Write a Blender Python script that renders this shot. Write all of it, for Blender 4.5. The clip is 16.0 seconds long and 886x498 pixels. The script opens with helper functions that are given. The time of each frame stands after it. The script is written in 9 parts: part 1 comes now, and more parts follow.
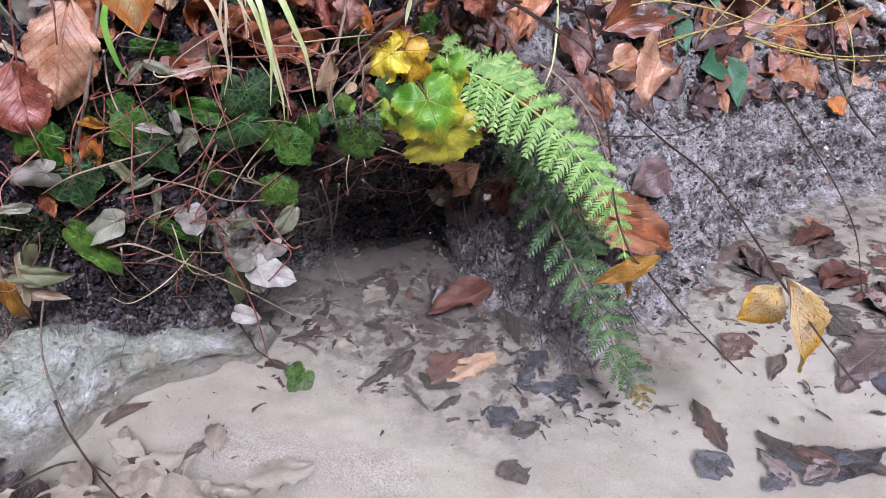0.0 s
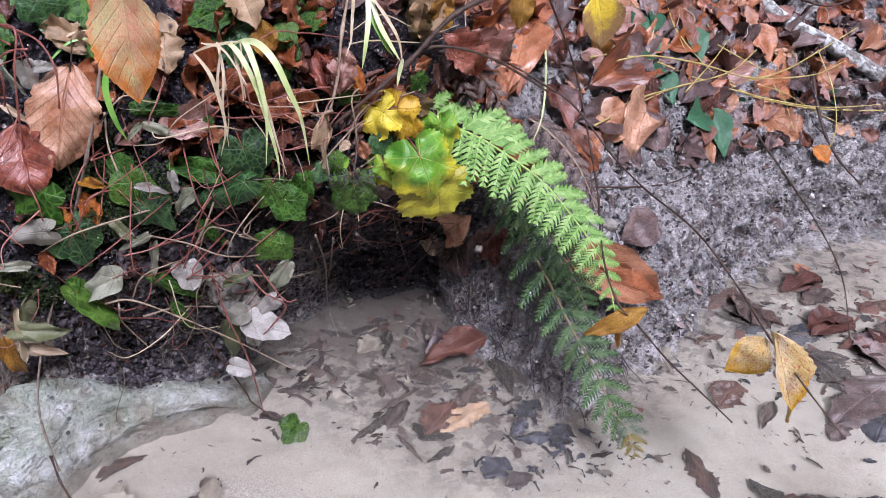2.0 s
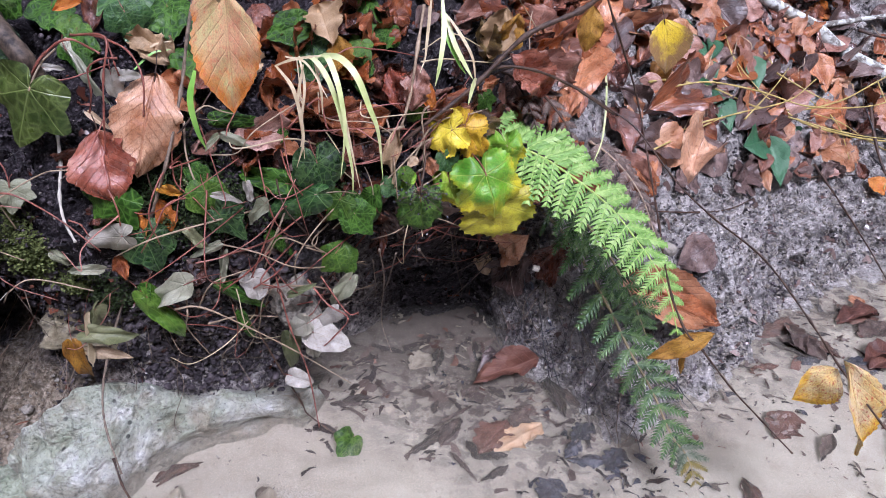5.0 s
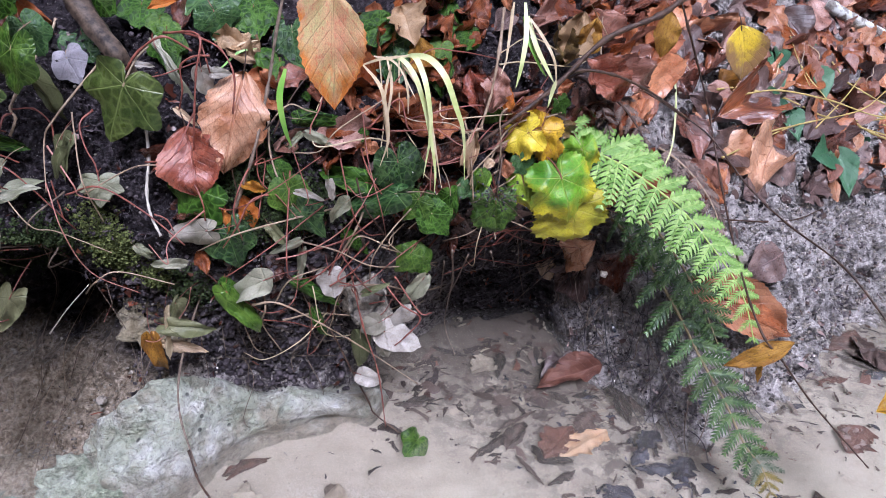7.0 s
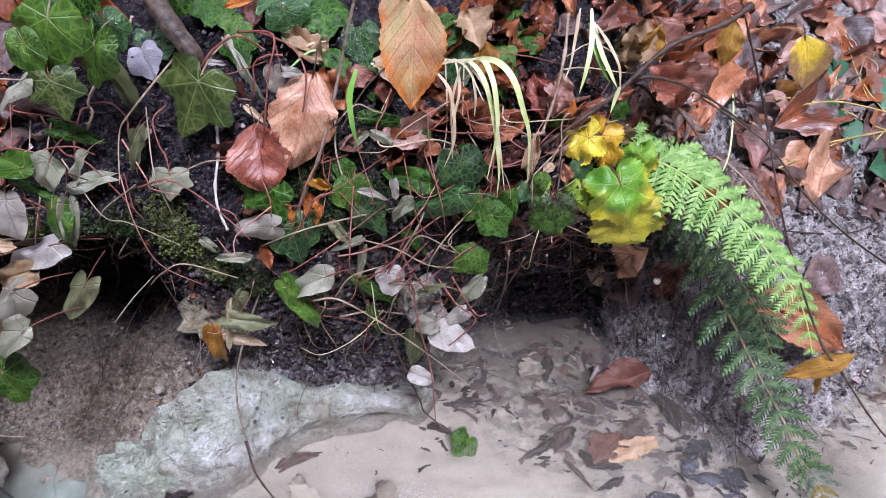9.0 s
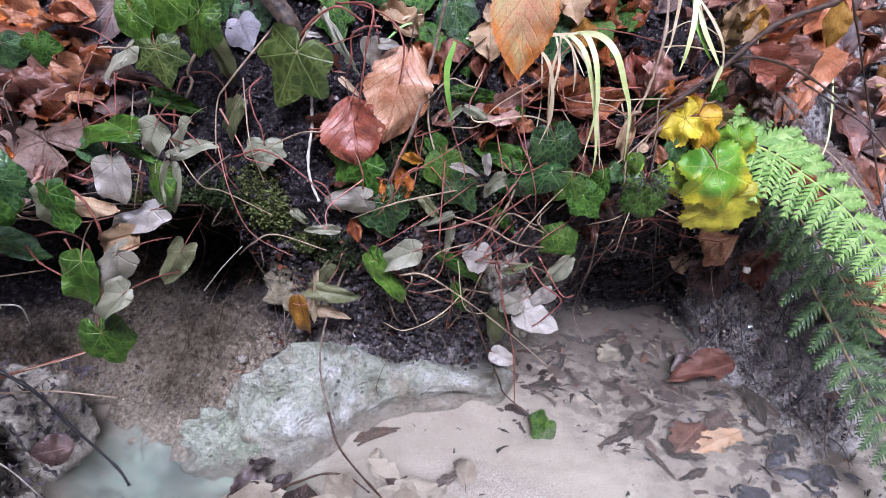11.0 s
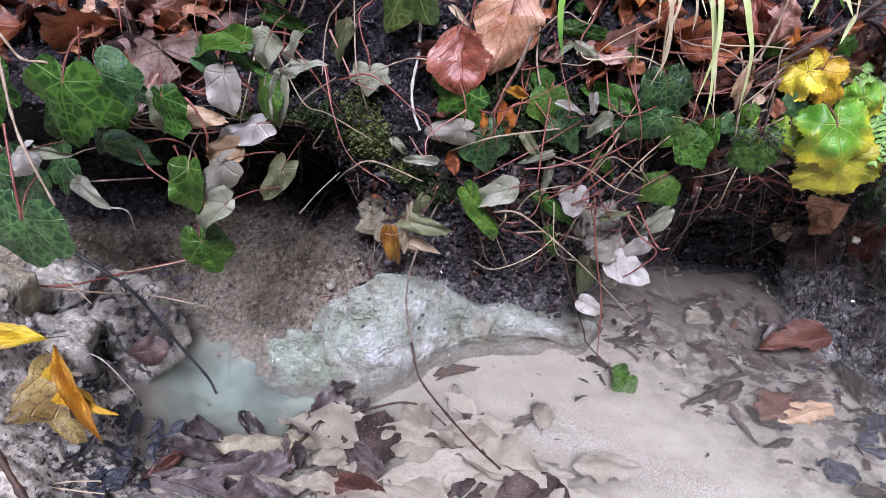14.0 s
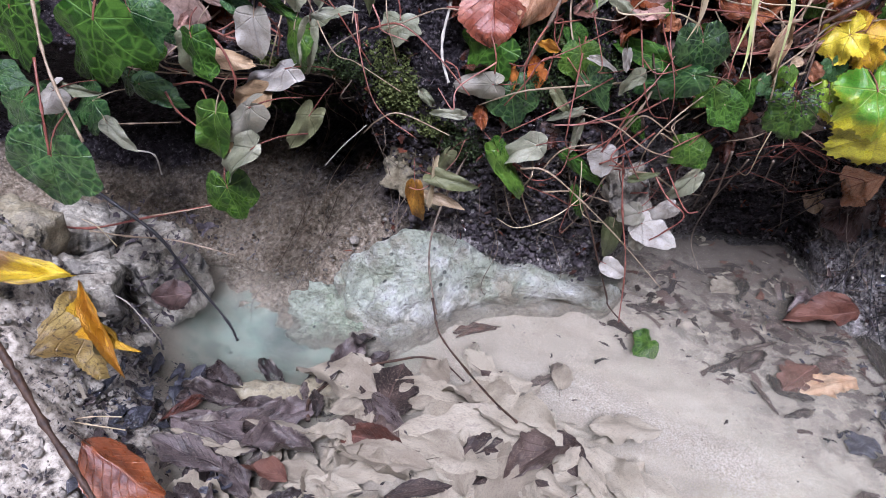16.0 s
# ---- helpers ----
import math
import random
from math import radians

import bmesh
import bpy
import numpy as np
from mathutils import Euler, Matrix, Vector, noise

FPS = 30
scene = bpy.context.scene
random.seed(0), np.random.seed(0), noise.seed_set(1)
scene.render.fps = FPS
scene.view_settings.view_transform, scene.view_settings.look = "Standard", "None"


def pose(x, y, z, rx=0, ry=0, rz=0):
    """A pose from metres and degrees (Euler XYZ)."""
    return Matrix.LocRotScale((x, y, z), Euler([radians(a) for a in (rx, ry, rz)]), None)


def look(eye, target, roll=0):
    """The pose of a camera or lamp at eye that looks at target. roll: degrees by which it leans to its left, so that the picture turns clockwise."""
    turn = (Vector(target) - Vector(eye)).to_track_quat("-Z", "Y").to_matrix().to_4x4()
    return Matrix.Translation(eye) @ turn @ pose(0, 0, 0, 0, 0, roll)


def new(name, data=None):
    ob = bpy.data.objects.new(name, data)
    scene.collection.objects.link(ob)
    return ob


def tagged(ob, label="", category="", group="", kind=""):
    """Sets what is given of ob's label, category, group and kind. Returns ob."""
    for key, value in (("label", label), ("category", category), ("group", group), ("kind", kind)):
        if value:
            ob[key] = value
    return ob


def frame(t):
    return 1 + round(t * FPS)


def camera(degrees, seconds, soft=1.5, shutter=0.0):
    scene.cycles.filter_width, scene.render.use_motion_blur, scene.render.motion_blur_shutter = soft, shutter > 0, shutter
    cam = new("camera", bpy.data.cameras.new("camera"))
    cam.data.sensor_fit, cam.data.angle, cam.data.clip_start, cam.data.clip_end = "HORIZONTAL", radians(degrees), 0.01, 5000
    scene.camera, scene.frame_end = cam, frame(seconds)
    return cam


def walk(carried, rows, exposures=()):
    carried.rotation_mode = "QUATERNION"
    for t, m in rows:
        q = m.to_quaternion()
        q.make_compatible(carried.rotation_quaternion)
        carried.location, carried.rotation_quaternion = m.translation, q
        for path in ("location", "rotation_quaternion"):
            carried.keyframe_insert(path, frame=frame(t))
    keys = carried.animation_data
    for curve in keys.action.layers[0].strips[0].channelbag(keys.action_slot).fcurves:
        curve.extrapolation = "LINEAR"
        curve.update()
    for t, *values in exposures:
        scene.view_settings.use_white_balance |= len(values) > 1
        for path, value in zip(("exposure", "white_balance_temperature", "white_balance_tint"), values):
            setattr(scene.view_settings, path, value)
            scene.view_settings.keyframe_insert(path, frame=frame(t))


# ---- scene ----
cam = camera(57.8, 16.0, soft=0.4)
METRES, EYE, TILT, LEAN, TURN = 0.22, 0.55, -31.0, 0.0, 0.0
ROWS = [
    (0.0, 0.0, 0.0, 0.0, 0.0, 0.0, -0.0),
    (0.5, 0.0447, -0.028, 0.0277, -0.34, 0.65, 0.3),
    (1.0, 0.0525, -0.045, 0.0424, -0.59, 1.45, 0.52),
    (1.5, 0.0402, -0.0653, 0.0537, -0.57, 2.25, 0.64),
    (2.0, 0.0187, -0.0673, 0.0493, -0.24, 2.94, 0.42),
    (2.5, -0.0119, -0.0634, 0.045, 0.01, 3.33, 0.09),
    (3.0, -0.0361, -0.0628, 0.0413, 0.19, 3.64, -0.17),
    (3.5, -0.0714, -0.0643, 0.0403, 0.58, 3.96, -0.51),
    (4.0, -0.0859, -0.0719, 0.0402, 0.87, 4.17, -0.92),
    (6.5, -0.2951, -0.0914, 0.0016, 2.85, 4.79, -2.64),
    (7.0, -0.3318, -0.0951, -0.0103, 3.58, 4.98, -3.07),
    (7.5, -0.361, -0.1043, -0.017, 4.21, 5.17, -3.57),
    (8.0, -0.3814, -0.1116, -0.0231, 4.65, 5.22, -4.1),
    (8.5, -0.4103, -0.1302, -0.027, 5.08, 5.26, -4.58),
    (11.0, -0.5706, -0.1201, -0.0953, 9.61, 3.97, -7.12),
    (11.5, -0.5865, -0.1226, -0.1115, 10.95, 3.5, -8.36),
    (12.0, -0.5878, -0.115, -0.1244, 12.07, 3.1, -9.43),
    (12.5, -0.5746, -0.107, -0.1368, 13.14, 2.51, -10.26),
    (13.0, -0.5781, -0.0931, -0.1619, 14.02, 1.74, -10.82),
    (13.5, -0.5904, -0.0868, -0.1895, 14.65, 1.05, -11.38),
    (14.0, -0.6111, -0.0962, -0.2164, 15.24, 0.45, -12.08),
    (14.5, -0.6159, -0.0892, -0.2384, 15.7, -0.11, -12.81),
    (15.0, -0.6098, -0.0985, -0.2442, 16.2, -0.55, -13.38),
    (15.5, -0.6058, -0.0943, -0.2596, 16.64, -1.12, -13.77),
    (16.0, -0.6, -0.075, -0.29, 17.0, -1.87, -14.16),
]
walk(cam, [(t, pose(0, 0, EYE, TILT, LEAN, TURN) @ pose(METRES * x, METRES * y, METRES * z, 90 + pitch, roll, yaw)) for t, x, y, z, yaw, pitch, roll in ROWS],
     [(0.0, 0.55, 5450, 24), (4.0, 0.61, 5450, 24), (8.0, 0.67, 5400, 24), (12.0, 0.75, 5350, 26), (16.0, 0.71, 5400, 22)])

# ---- shape of the place: y of the bank's face over x and z, and z of the stream bed over x and y ----
HEIGHTS = (-0.06, 0.0, 0.08, 0.12, 0.20, 0.26, 0.34, 0.42, 0.60)
SECTIONS = []


def section(x, *ys):
    SECTIONS.append((x, ys))


section(-1.60, 0.40, 0.40, 0.42, 0.44, 0.46, 0.48, 0.54, 0.62, 0.90)
section(-0.80, 0.46, 0.50, 0.56, 0.58, 0.52, 0.46, 0.52, 0.62, 0.92)
section(-0.64, 0.55, 0.60, 0.72, 0.77, 0.68, 0.52, 0.57, 0.66, 0.95)
section(-0.515, 0.55, 0.59, 0.72, 0.82, 0.78, 0.57, 0.60, 0.68, 1.00)
section(-0.465, 0.56, 0.595, 0.67, 0.70, 0.635, 0.60, 0.62, 0.69, 1.00)
section(-0.42, 0.58, 0.625, 0.658, 0.665, 0.63, 0.61, 0.64, 0.70, 1.00)
section(-0.30, 0.68, 0.695, 0.690, 0.67, 0.64, 0.62, 0.66, 0.71, 1.00)
section(-0.24, 0.73, 0.74, 0.725, 0.70, 0.655, 0.645, 0.68, 0.72, 1.00)
section(-0.20, 0.88, 0.88, 0.83, 0.75, 0.675, 0.665, 0.69, 0.73, 1.00)
section(-0.10, 0.945, 0.945, 0.91, 0.84, 0.77, 0.73, 0.73, 0.77, 1.05)
section(-0.02, 0.96, 0.955, 0.94, 0.91, 0.85, 0.80, 0.80, 0.87, 1.20)
section(0.06, 0.78, 0.82, 0.87, 0.89, 0.86, 0.85, 0.98, 1.15, 1.50)
section(0.14, 0.66, 0.71, 0.79, 0.83, 0.88, 0.95, 1.08, 1.20, 1.55)
section(0.28, 0.73, 0.81, 0.86, 0.90, 1.02, 1.12, 1.25, 1.37, 1.70)
section(0.42, 0.90, 0.98, 1.03, 1.06, 1.14, 1.22, 1.33, 1.45, 1.75)
section(0.60, 1.02, 1.12, 1.16, 1.20, 1.28, 1.36, 1.46, 1.57, 1.90)
section(1.80, 1.25, 1.40, 1.45, 1.50, 1.60, 1.70, 1.80, 1.90, 2.20)
_xs = np.array([s[0] for s in SECTIONS])
_ys = np.array([s[1] for s in SECTIONS])


def face(x, z):
    """The bank's face: y where it stands at x and height z."""
    x, z = np.asarray(x, float), np.asarray(z, float)
    i = np.clip(np.searchsorted(_xs, x) - 1, 0, len(_xs) - 2)
    u = np.clip((x - _xs[i]) / (_xs[i + 1] - _xs[i]), 0, 1)
    u = u * u * (3 - 2 * u) * 0.6 + 0.4 * u
    h = np.array(HEIGHTS)
    j = np.clip(np.searchsorted(h, z) - 1, 0, len(h) - 2)
    v = (z - h[j]) / (h[j + 1] - h[j])
    a = _ys[i, j] * (1 - v) + _ys[i, j + 1] * v
    b = _ys[i + 1, j] * (1 - v) + _ys[i + 1, j + 1] * v
    away = np.clip(np.abs(x - 0.1) - 1.8, 0, 1.2)
    return a * (1 - u) + b * u + away * (0.16 * np.sin(1.7 * x) + 0.07 * np.sin(4.3 * x))


def bump(x, y, cx, cy, rx, ry, turn=0.0):
    c, s = math.cos(turn), math.sin(turn)
    dx, dy = x - cx, y - cy
    return np.exp(-(((dx * c + dy * s) / rx) ** 2 + ((dy * c - dx * s) / ry) ** 2))


def bed(x, y):
    """The bed's height: a shallow sandy pool, a deeper blue-green basin, and a muddy near shore."""
    x, y = np.asarray(x, float), np.asarray(y, float)
    z = -0.022 + 0.0 * x
    z = z - 0.052 * bump(x, y, -0.520, 0.505, 0.125, 0.100, 0.3)
    z = z - 0.010 * bump(x, y, -0.05, 0.95, 0.13, 0.13)
    z = z + 0.012 * bump(x, y, -0.28, 0.40, 0.16, 0.10)
    z = z + 0.016 * bump(x, y, 0.50, 0.86, 0.22, 0.22)
    z = z + 0.150 * bump(x, y, -0.70, 0.345, 0.12, 0.10) + 0.050 * bump(x, y, -0.58, 0.24, 0.10, 0.08)
    z = z + 0.10 * bump(x, y, -0.95, 0.30, 0.25, 0.30)
    z = z + 0.30 * np.clip(-0.55 - y + 0.16 * np.sin(1.9 * x + 1.0) + 0.07 * np.sin(5.1 * x), 0, 3)
    return z

# ---- world and light: a wet, overcast woodland day ----
world = bpy.data.worlds.new("overcast_sky")
scene.world = world
world.use_nodes = True
wn, wl = world.node_tree.nodes, world.node_tree.links
wn.clear()
sky = wn.new("ShaderNodeTexSky")
sky.sky_type, sky.sun_disc = "NISHITA", False
sky.sun_elevation, sky.sun_rotation = radians(58), radians(165)
sky.air_density, sky.dust_density, sky.ozone_density = 1.0, 6.0, 1.0
grey = wn.new("ShaderNodeHueSaturation")
grey.inputs["Saturation"].default_value = 0.55
back = wn.new("ShaderNodeBackground")
back.inputs["Strength"].default_value = 0.115
wout = wn.new("ShaderNodeOutputWorld")
wl.new(sky.outputs[0], grey.inputs["Color"])
wl.new(grey.outputs[0], back.inputs["Color"])
wl.new(back.outputs[0], wout.inputs["Surface"])
sun_data = bpy.data.lights.new("cloud_sun", "SUN")
sun_data.energy, sun_data.angle, sun_data.color = 2.3, radians(14), (0.97, 0.98, 1.0)
new("cloud_sun", sun_data).matrix_world = look((0.5, -1.1, 2.1), (0, 0.6, 0))

# ---- materials ----


class Nodes:
    """A small writer of node materials."""

    def __init__(self, name):
        self.mat = bpy.data.materials.new(name)
        self.mat.use_nodes = True
        self.t = self.mat.node_tree
        self.t.nodes.clear()
        self.out = self.t.nodes.new("ShaderNodeOutputMaterial")
        self.bsdf = self.t.nodes.new("ShaderNodeBsdfPrincipled")
        self.t.links.new(self.bsdf.outputs[0], self.out.inputs["Surface"])

    def put(self, socket, value):
        if isinstance(value, bpy.types.NodeSocket):
            self.t.links.new(value, socket)
        elif isinstance(value, (tuple, list)):
            socket.default_value = (*value, 1.0) if len(value) == 3 and socket.type == "RGBA" else value
        else:
            socket.default_value = value

    def add(self, kind, *values, **named):
        n = self.t.nodes.new(kind)
        for i, v in enumerate(values):
            if v is not None:
                self.put(n.inputs[i], v)
        for k, v in named.items():
            self.put(n.inputs[k], v)
        return n

    def math(self, op, a, b=None, c=None):
        n = self.t.nodes.new("ShaderNodeMath")
        n.operation = op
        for i, v in enumerate((a, b, c)):
            if v is not None:
                self.put(n.inputs[i], v)
        return n.outputs[0]

    def coords(self, which="Object"):
        return self.t.nodes.new("ShaderNodeTexCoord").outputs[which]

    def noise(self, vec, scale, detail=4.0, rough=0.6, dims="3D", w=None):
        n = self.t.nodes.new("ShaderNodeTexNoise")
        n.noise_dimensions = "4D" if w is not None else dims
        self.put(n.inputs["Vector"], vec)
        n.inputs["Scale"].default_value, n.inputs["Detail"].default_value, n.inputs["Roughness"].default_value = scale, detail, rough
        if w is not None:
            self.put(n.inputs["W"], w)
        return n.outputs["Fac"]

    def voronoi(self, vec, scale, feature="F1", out="Distance", w=None):
        n = self.t.nodes.new("ShaderNodeTexVoronoi")
        n.feature = feature
        if w is not None:
            n.voronoi_dimensions = "4D"
            self.put(n.inputs["W"], w)
        self.put(n.inputs["Vector"], vec)
        n.inputs["Scale"].default_value = scale
        return n.outputs[out]

    def ramp(self, fac, *stops):
        n = self.t.nodes.new("ShaderNodeValToRGB")
        self.put(n.inputs[0], fac)
        e = n.color_ramp.elements
        while len(e) < len(stops):
            e.new(0.5)
        for el, (p, c) in zip(e, stops):
            el.position = p
            el.color = (c, c, c, 1) if isinstance(c, (int, float)) else (*c, 1)
        return n.outputs[0]

    def mix(self, fac, a, b, blend="MIX"):
        n = self.t.nodes.new("ShaderNodeMix")
        n.data_type, n.blend_type = "RGBA", blend
        self.put(n.inputs[0], fac)
        self.put(n.inputs[6], a)
        self.put(n.inputs[7], b)
        return n.outputs[2]

    def bump(self, height, strength, distance, normal=None):
        n = self.t.nodes.new("ShaderNodeBump")
        n.inputs["Strength"].default_value, n.inputs["Distance"].default_value = strength, distance
        self.put(n.inputs["Height"], height)
        if normal is not None:
            self.put(n.inputs["Normal"], normal)
        return n.outputs[0]

    def random(self):
        """Each object's own random number, and each loose piece's within a joined mesh."""
        a = self.t.nodes.new("ShaderNodeObjectInfo").outputs["Random"]
        b = self.t.nodes.new("ShaderNodeNewGeometry").outputs["Random Per Island"]
        return self.math("FRACT", self.math("ADD", a, b))

    def split(self, vec):
        n = self.t.nodes.new("ShaderNodeSeparateXYZ")
        self.put(n.inputs[0], vec)
        return n.outputs

    def done(self, colour, rough, normal=None, spec=0.5, coat=0.0, coat_rough=0.15):
        self.put(self.bsdf.inputs["Base Color"], colour)
        self.put(self.bsdf.inputs["Roughness"], rough)
        self.put(self.bsdf.inputs["Specular IOR Level"], spec)
        self.put(self.bsdf.inputs["Coat Weight"], coat)
        self.put(self.bsdf.inputs["Coat Roughness"], coat_rough)
        if normal is not None:
            self.put(self.bsdf.inputs["Normal"], normal)
            self.put(self.bsdf.inputs["Coat Normal"], normal)
        return self.mat


def soil_material():
    m = Nodes("wet_soil")
    p = m.coords()
    x, y, z = m.split(p)
    big = m.noise(p, 9, 5, 0.65)
    fine = m.noise(p, 160, 6, 0.7)
    grain = m.voronoi(p, 260)
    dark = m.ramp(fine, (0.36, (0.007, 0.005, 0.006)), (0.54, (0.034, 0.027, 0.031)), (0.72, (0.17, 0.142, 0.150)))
    pale = m.ramp(fine, (0.30, (0.075, 0.062, 0.058)), (0.41, (0.36, 0.325, 0.30)), (0.54, (0.60, 0.55, 0.515)), (0.72, (0.80, 0.75, 0.70)))
    lime = m.ramp(fine, (0.30, (0.11, 0.080, 0.053)), (0.5, (0.37, 0.295, 0.210)), (0.72, (0.70, 0.60, 0.475)))
    right = m.math("ADD", m.math("MULTIPLY", x, 2.6), m.math("MULTIPLY", big, 1.3))
    right = m.ramp(m.math("MULTIPLY", right, 0.5), (0.32, 0.0), (0.52, 1.0))
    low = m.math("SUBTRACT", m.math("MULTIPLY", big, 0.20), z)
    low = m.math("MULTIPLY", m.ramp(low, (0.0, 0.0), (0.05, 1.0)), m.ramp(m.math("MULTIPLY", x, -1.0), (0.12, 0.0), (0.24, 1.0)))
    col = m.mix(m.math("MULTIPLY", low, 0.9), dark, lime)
    half = m.math("ADD", m.math("MULTIPLY", x, 0.5), 0.5)
    mudx = m.math("MULTIPLY", m.ramp(half, (0.29, 0.0), (0.32, 1.0)), m.math("MAXIMUM", m.ramp(half, (0.41, 1.0), (0.44, 0.0)), m.math("MULTIPLY", m.ramp(half, (0.50, 0.0), (0.52, 1.0)), m.ramp(half, (0.58, 1.0), (0.63, 0.0)))))
    mudz = m.ramp(m.math("SUBTRACT", m.math("ADD", 0.14, m.math("MULTIPLY", big, 0.16)), z), (0.0, 0.0), (0.05, 1.0))
    greymud = m.ramp(fine, (0.35, (0.034, 0.028, 0.030)), (0.48, (0.27, 0.235, 0.225)), (0.64, (0.66, 0.60, 0.56)))
    col = m.mix(m.math("MULTIPLY", mudx, mudz), col, greymud)
    clump = m.noise(p, 42, 6, 0.68)
    pale = m.mix(m.ramp(clump, (0.37, 0.8), (0.46, 0.0)), pale, (0.085, 0.072, 0.064))
    pale = m.mix(m.ramp(m.noise(p, 15, 5, 0.65), (0.52, 0.0), (0.62, 0.6)), pale, (0.080, 0.066, 0.066))
    col = m.mix(right, col, pale)
    cells = m.voronoi(p, 17, "F1", "Color")
    leafy = m.ramp(m.split(cells)[0], (0.1, (0.030, 0.014, 0.010)), (0.4, (0.085, 0.035, 0.018)), (0.7, (0.16, 0.075, 0.035)), (1.0, (0.055, 0.045, 0.022)))
    leafy = m.mix(m.ramp(fine, (0.4, 0.0), (0.6, 0.6)), leafy, (0.035, 0.022, 0.016))
    off = m.ramp(m.math("MULTIPLY", m.math("ADD", m.math("ABSOLUTE", m.math("SUBTRACT", x, 0.1)), m.math("MULTIPLY", big, 0.5)), 0.25), (0.34, 0.0), (0.44, 1.0))
    top = m.ramp(m.math("ADD", z, m.math("MULTIPLY", big, 0.2)), (0.58, 0.0), (0.68, 1.0))
    col = m.mix(m.math("MAXIMUM", off, top), col, leafy)
    speck = m.ramp(m.noise(p, 420, 2, 0.5), (0.66, 0.0), (0.72, 1.0))
    col = m.mix(m.math("MULTIPLY", speck, 0.6), col, (0.50, 0.46, 0.40))
    h = m.math("ADD", m.math("MULTIPLY", fine, 1.0), m.math("ADD", m.math("MULTIPLY", grain, 0.6), m.math("MULTIPLY", clump, 1.6)))
    nrm = m.bump(h, 1.0, 0.007)
    rough = m.ramp(m.noise(p, 40, 4, 0.6), (0.35, 0.22), (0.65, 0.70))
    return m.done(col, rough, nrm, 0.22)


def forest_floor_material():
    m = Nodes("leafy_forest_floor")
    p = m.coords()
    fine = m.noise(p, 60, 5, 0.7)
    cells = m.voronoi(p, 15, "F1", "Color")
    col = m.ramp(m.split(cells)[0], (0.1, (0.030, 0.014, 0.010)), (0.4, (0.085, 0.035, 0.018)), (0.7, (0.16, 0.075, 0.035)), (1.0, (0.055, 0.045, 0.022)))
    col = m.mix(m.ramp(fine, (0.4, 0.0), (0.6, 0.7)), col, (0.035, 0.022, 0.016))
    col = m.mix(m.ramp(m.noise(p, 0.8, 4, 0.6), (0.5, 0.0), (0.65, 0.6)), col, (0.04, 0.055, 0.018))
    return m.done(col, 0.6, m.bump(m.math("ADD", fine, m.voronoi(p, 15)), 0.9, 0.02), 0.35)


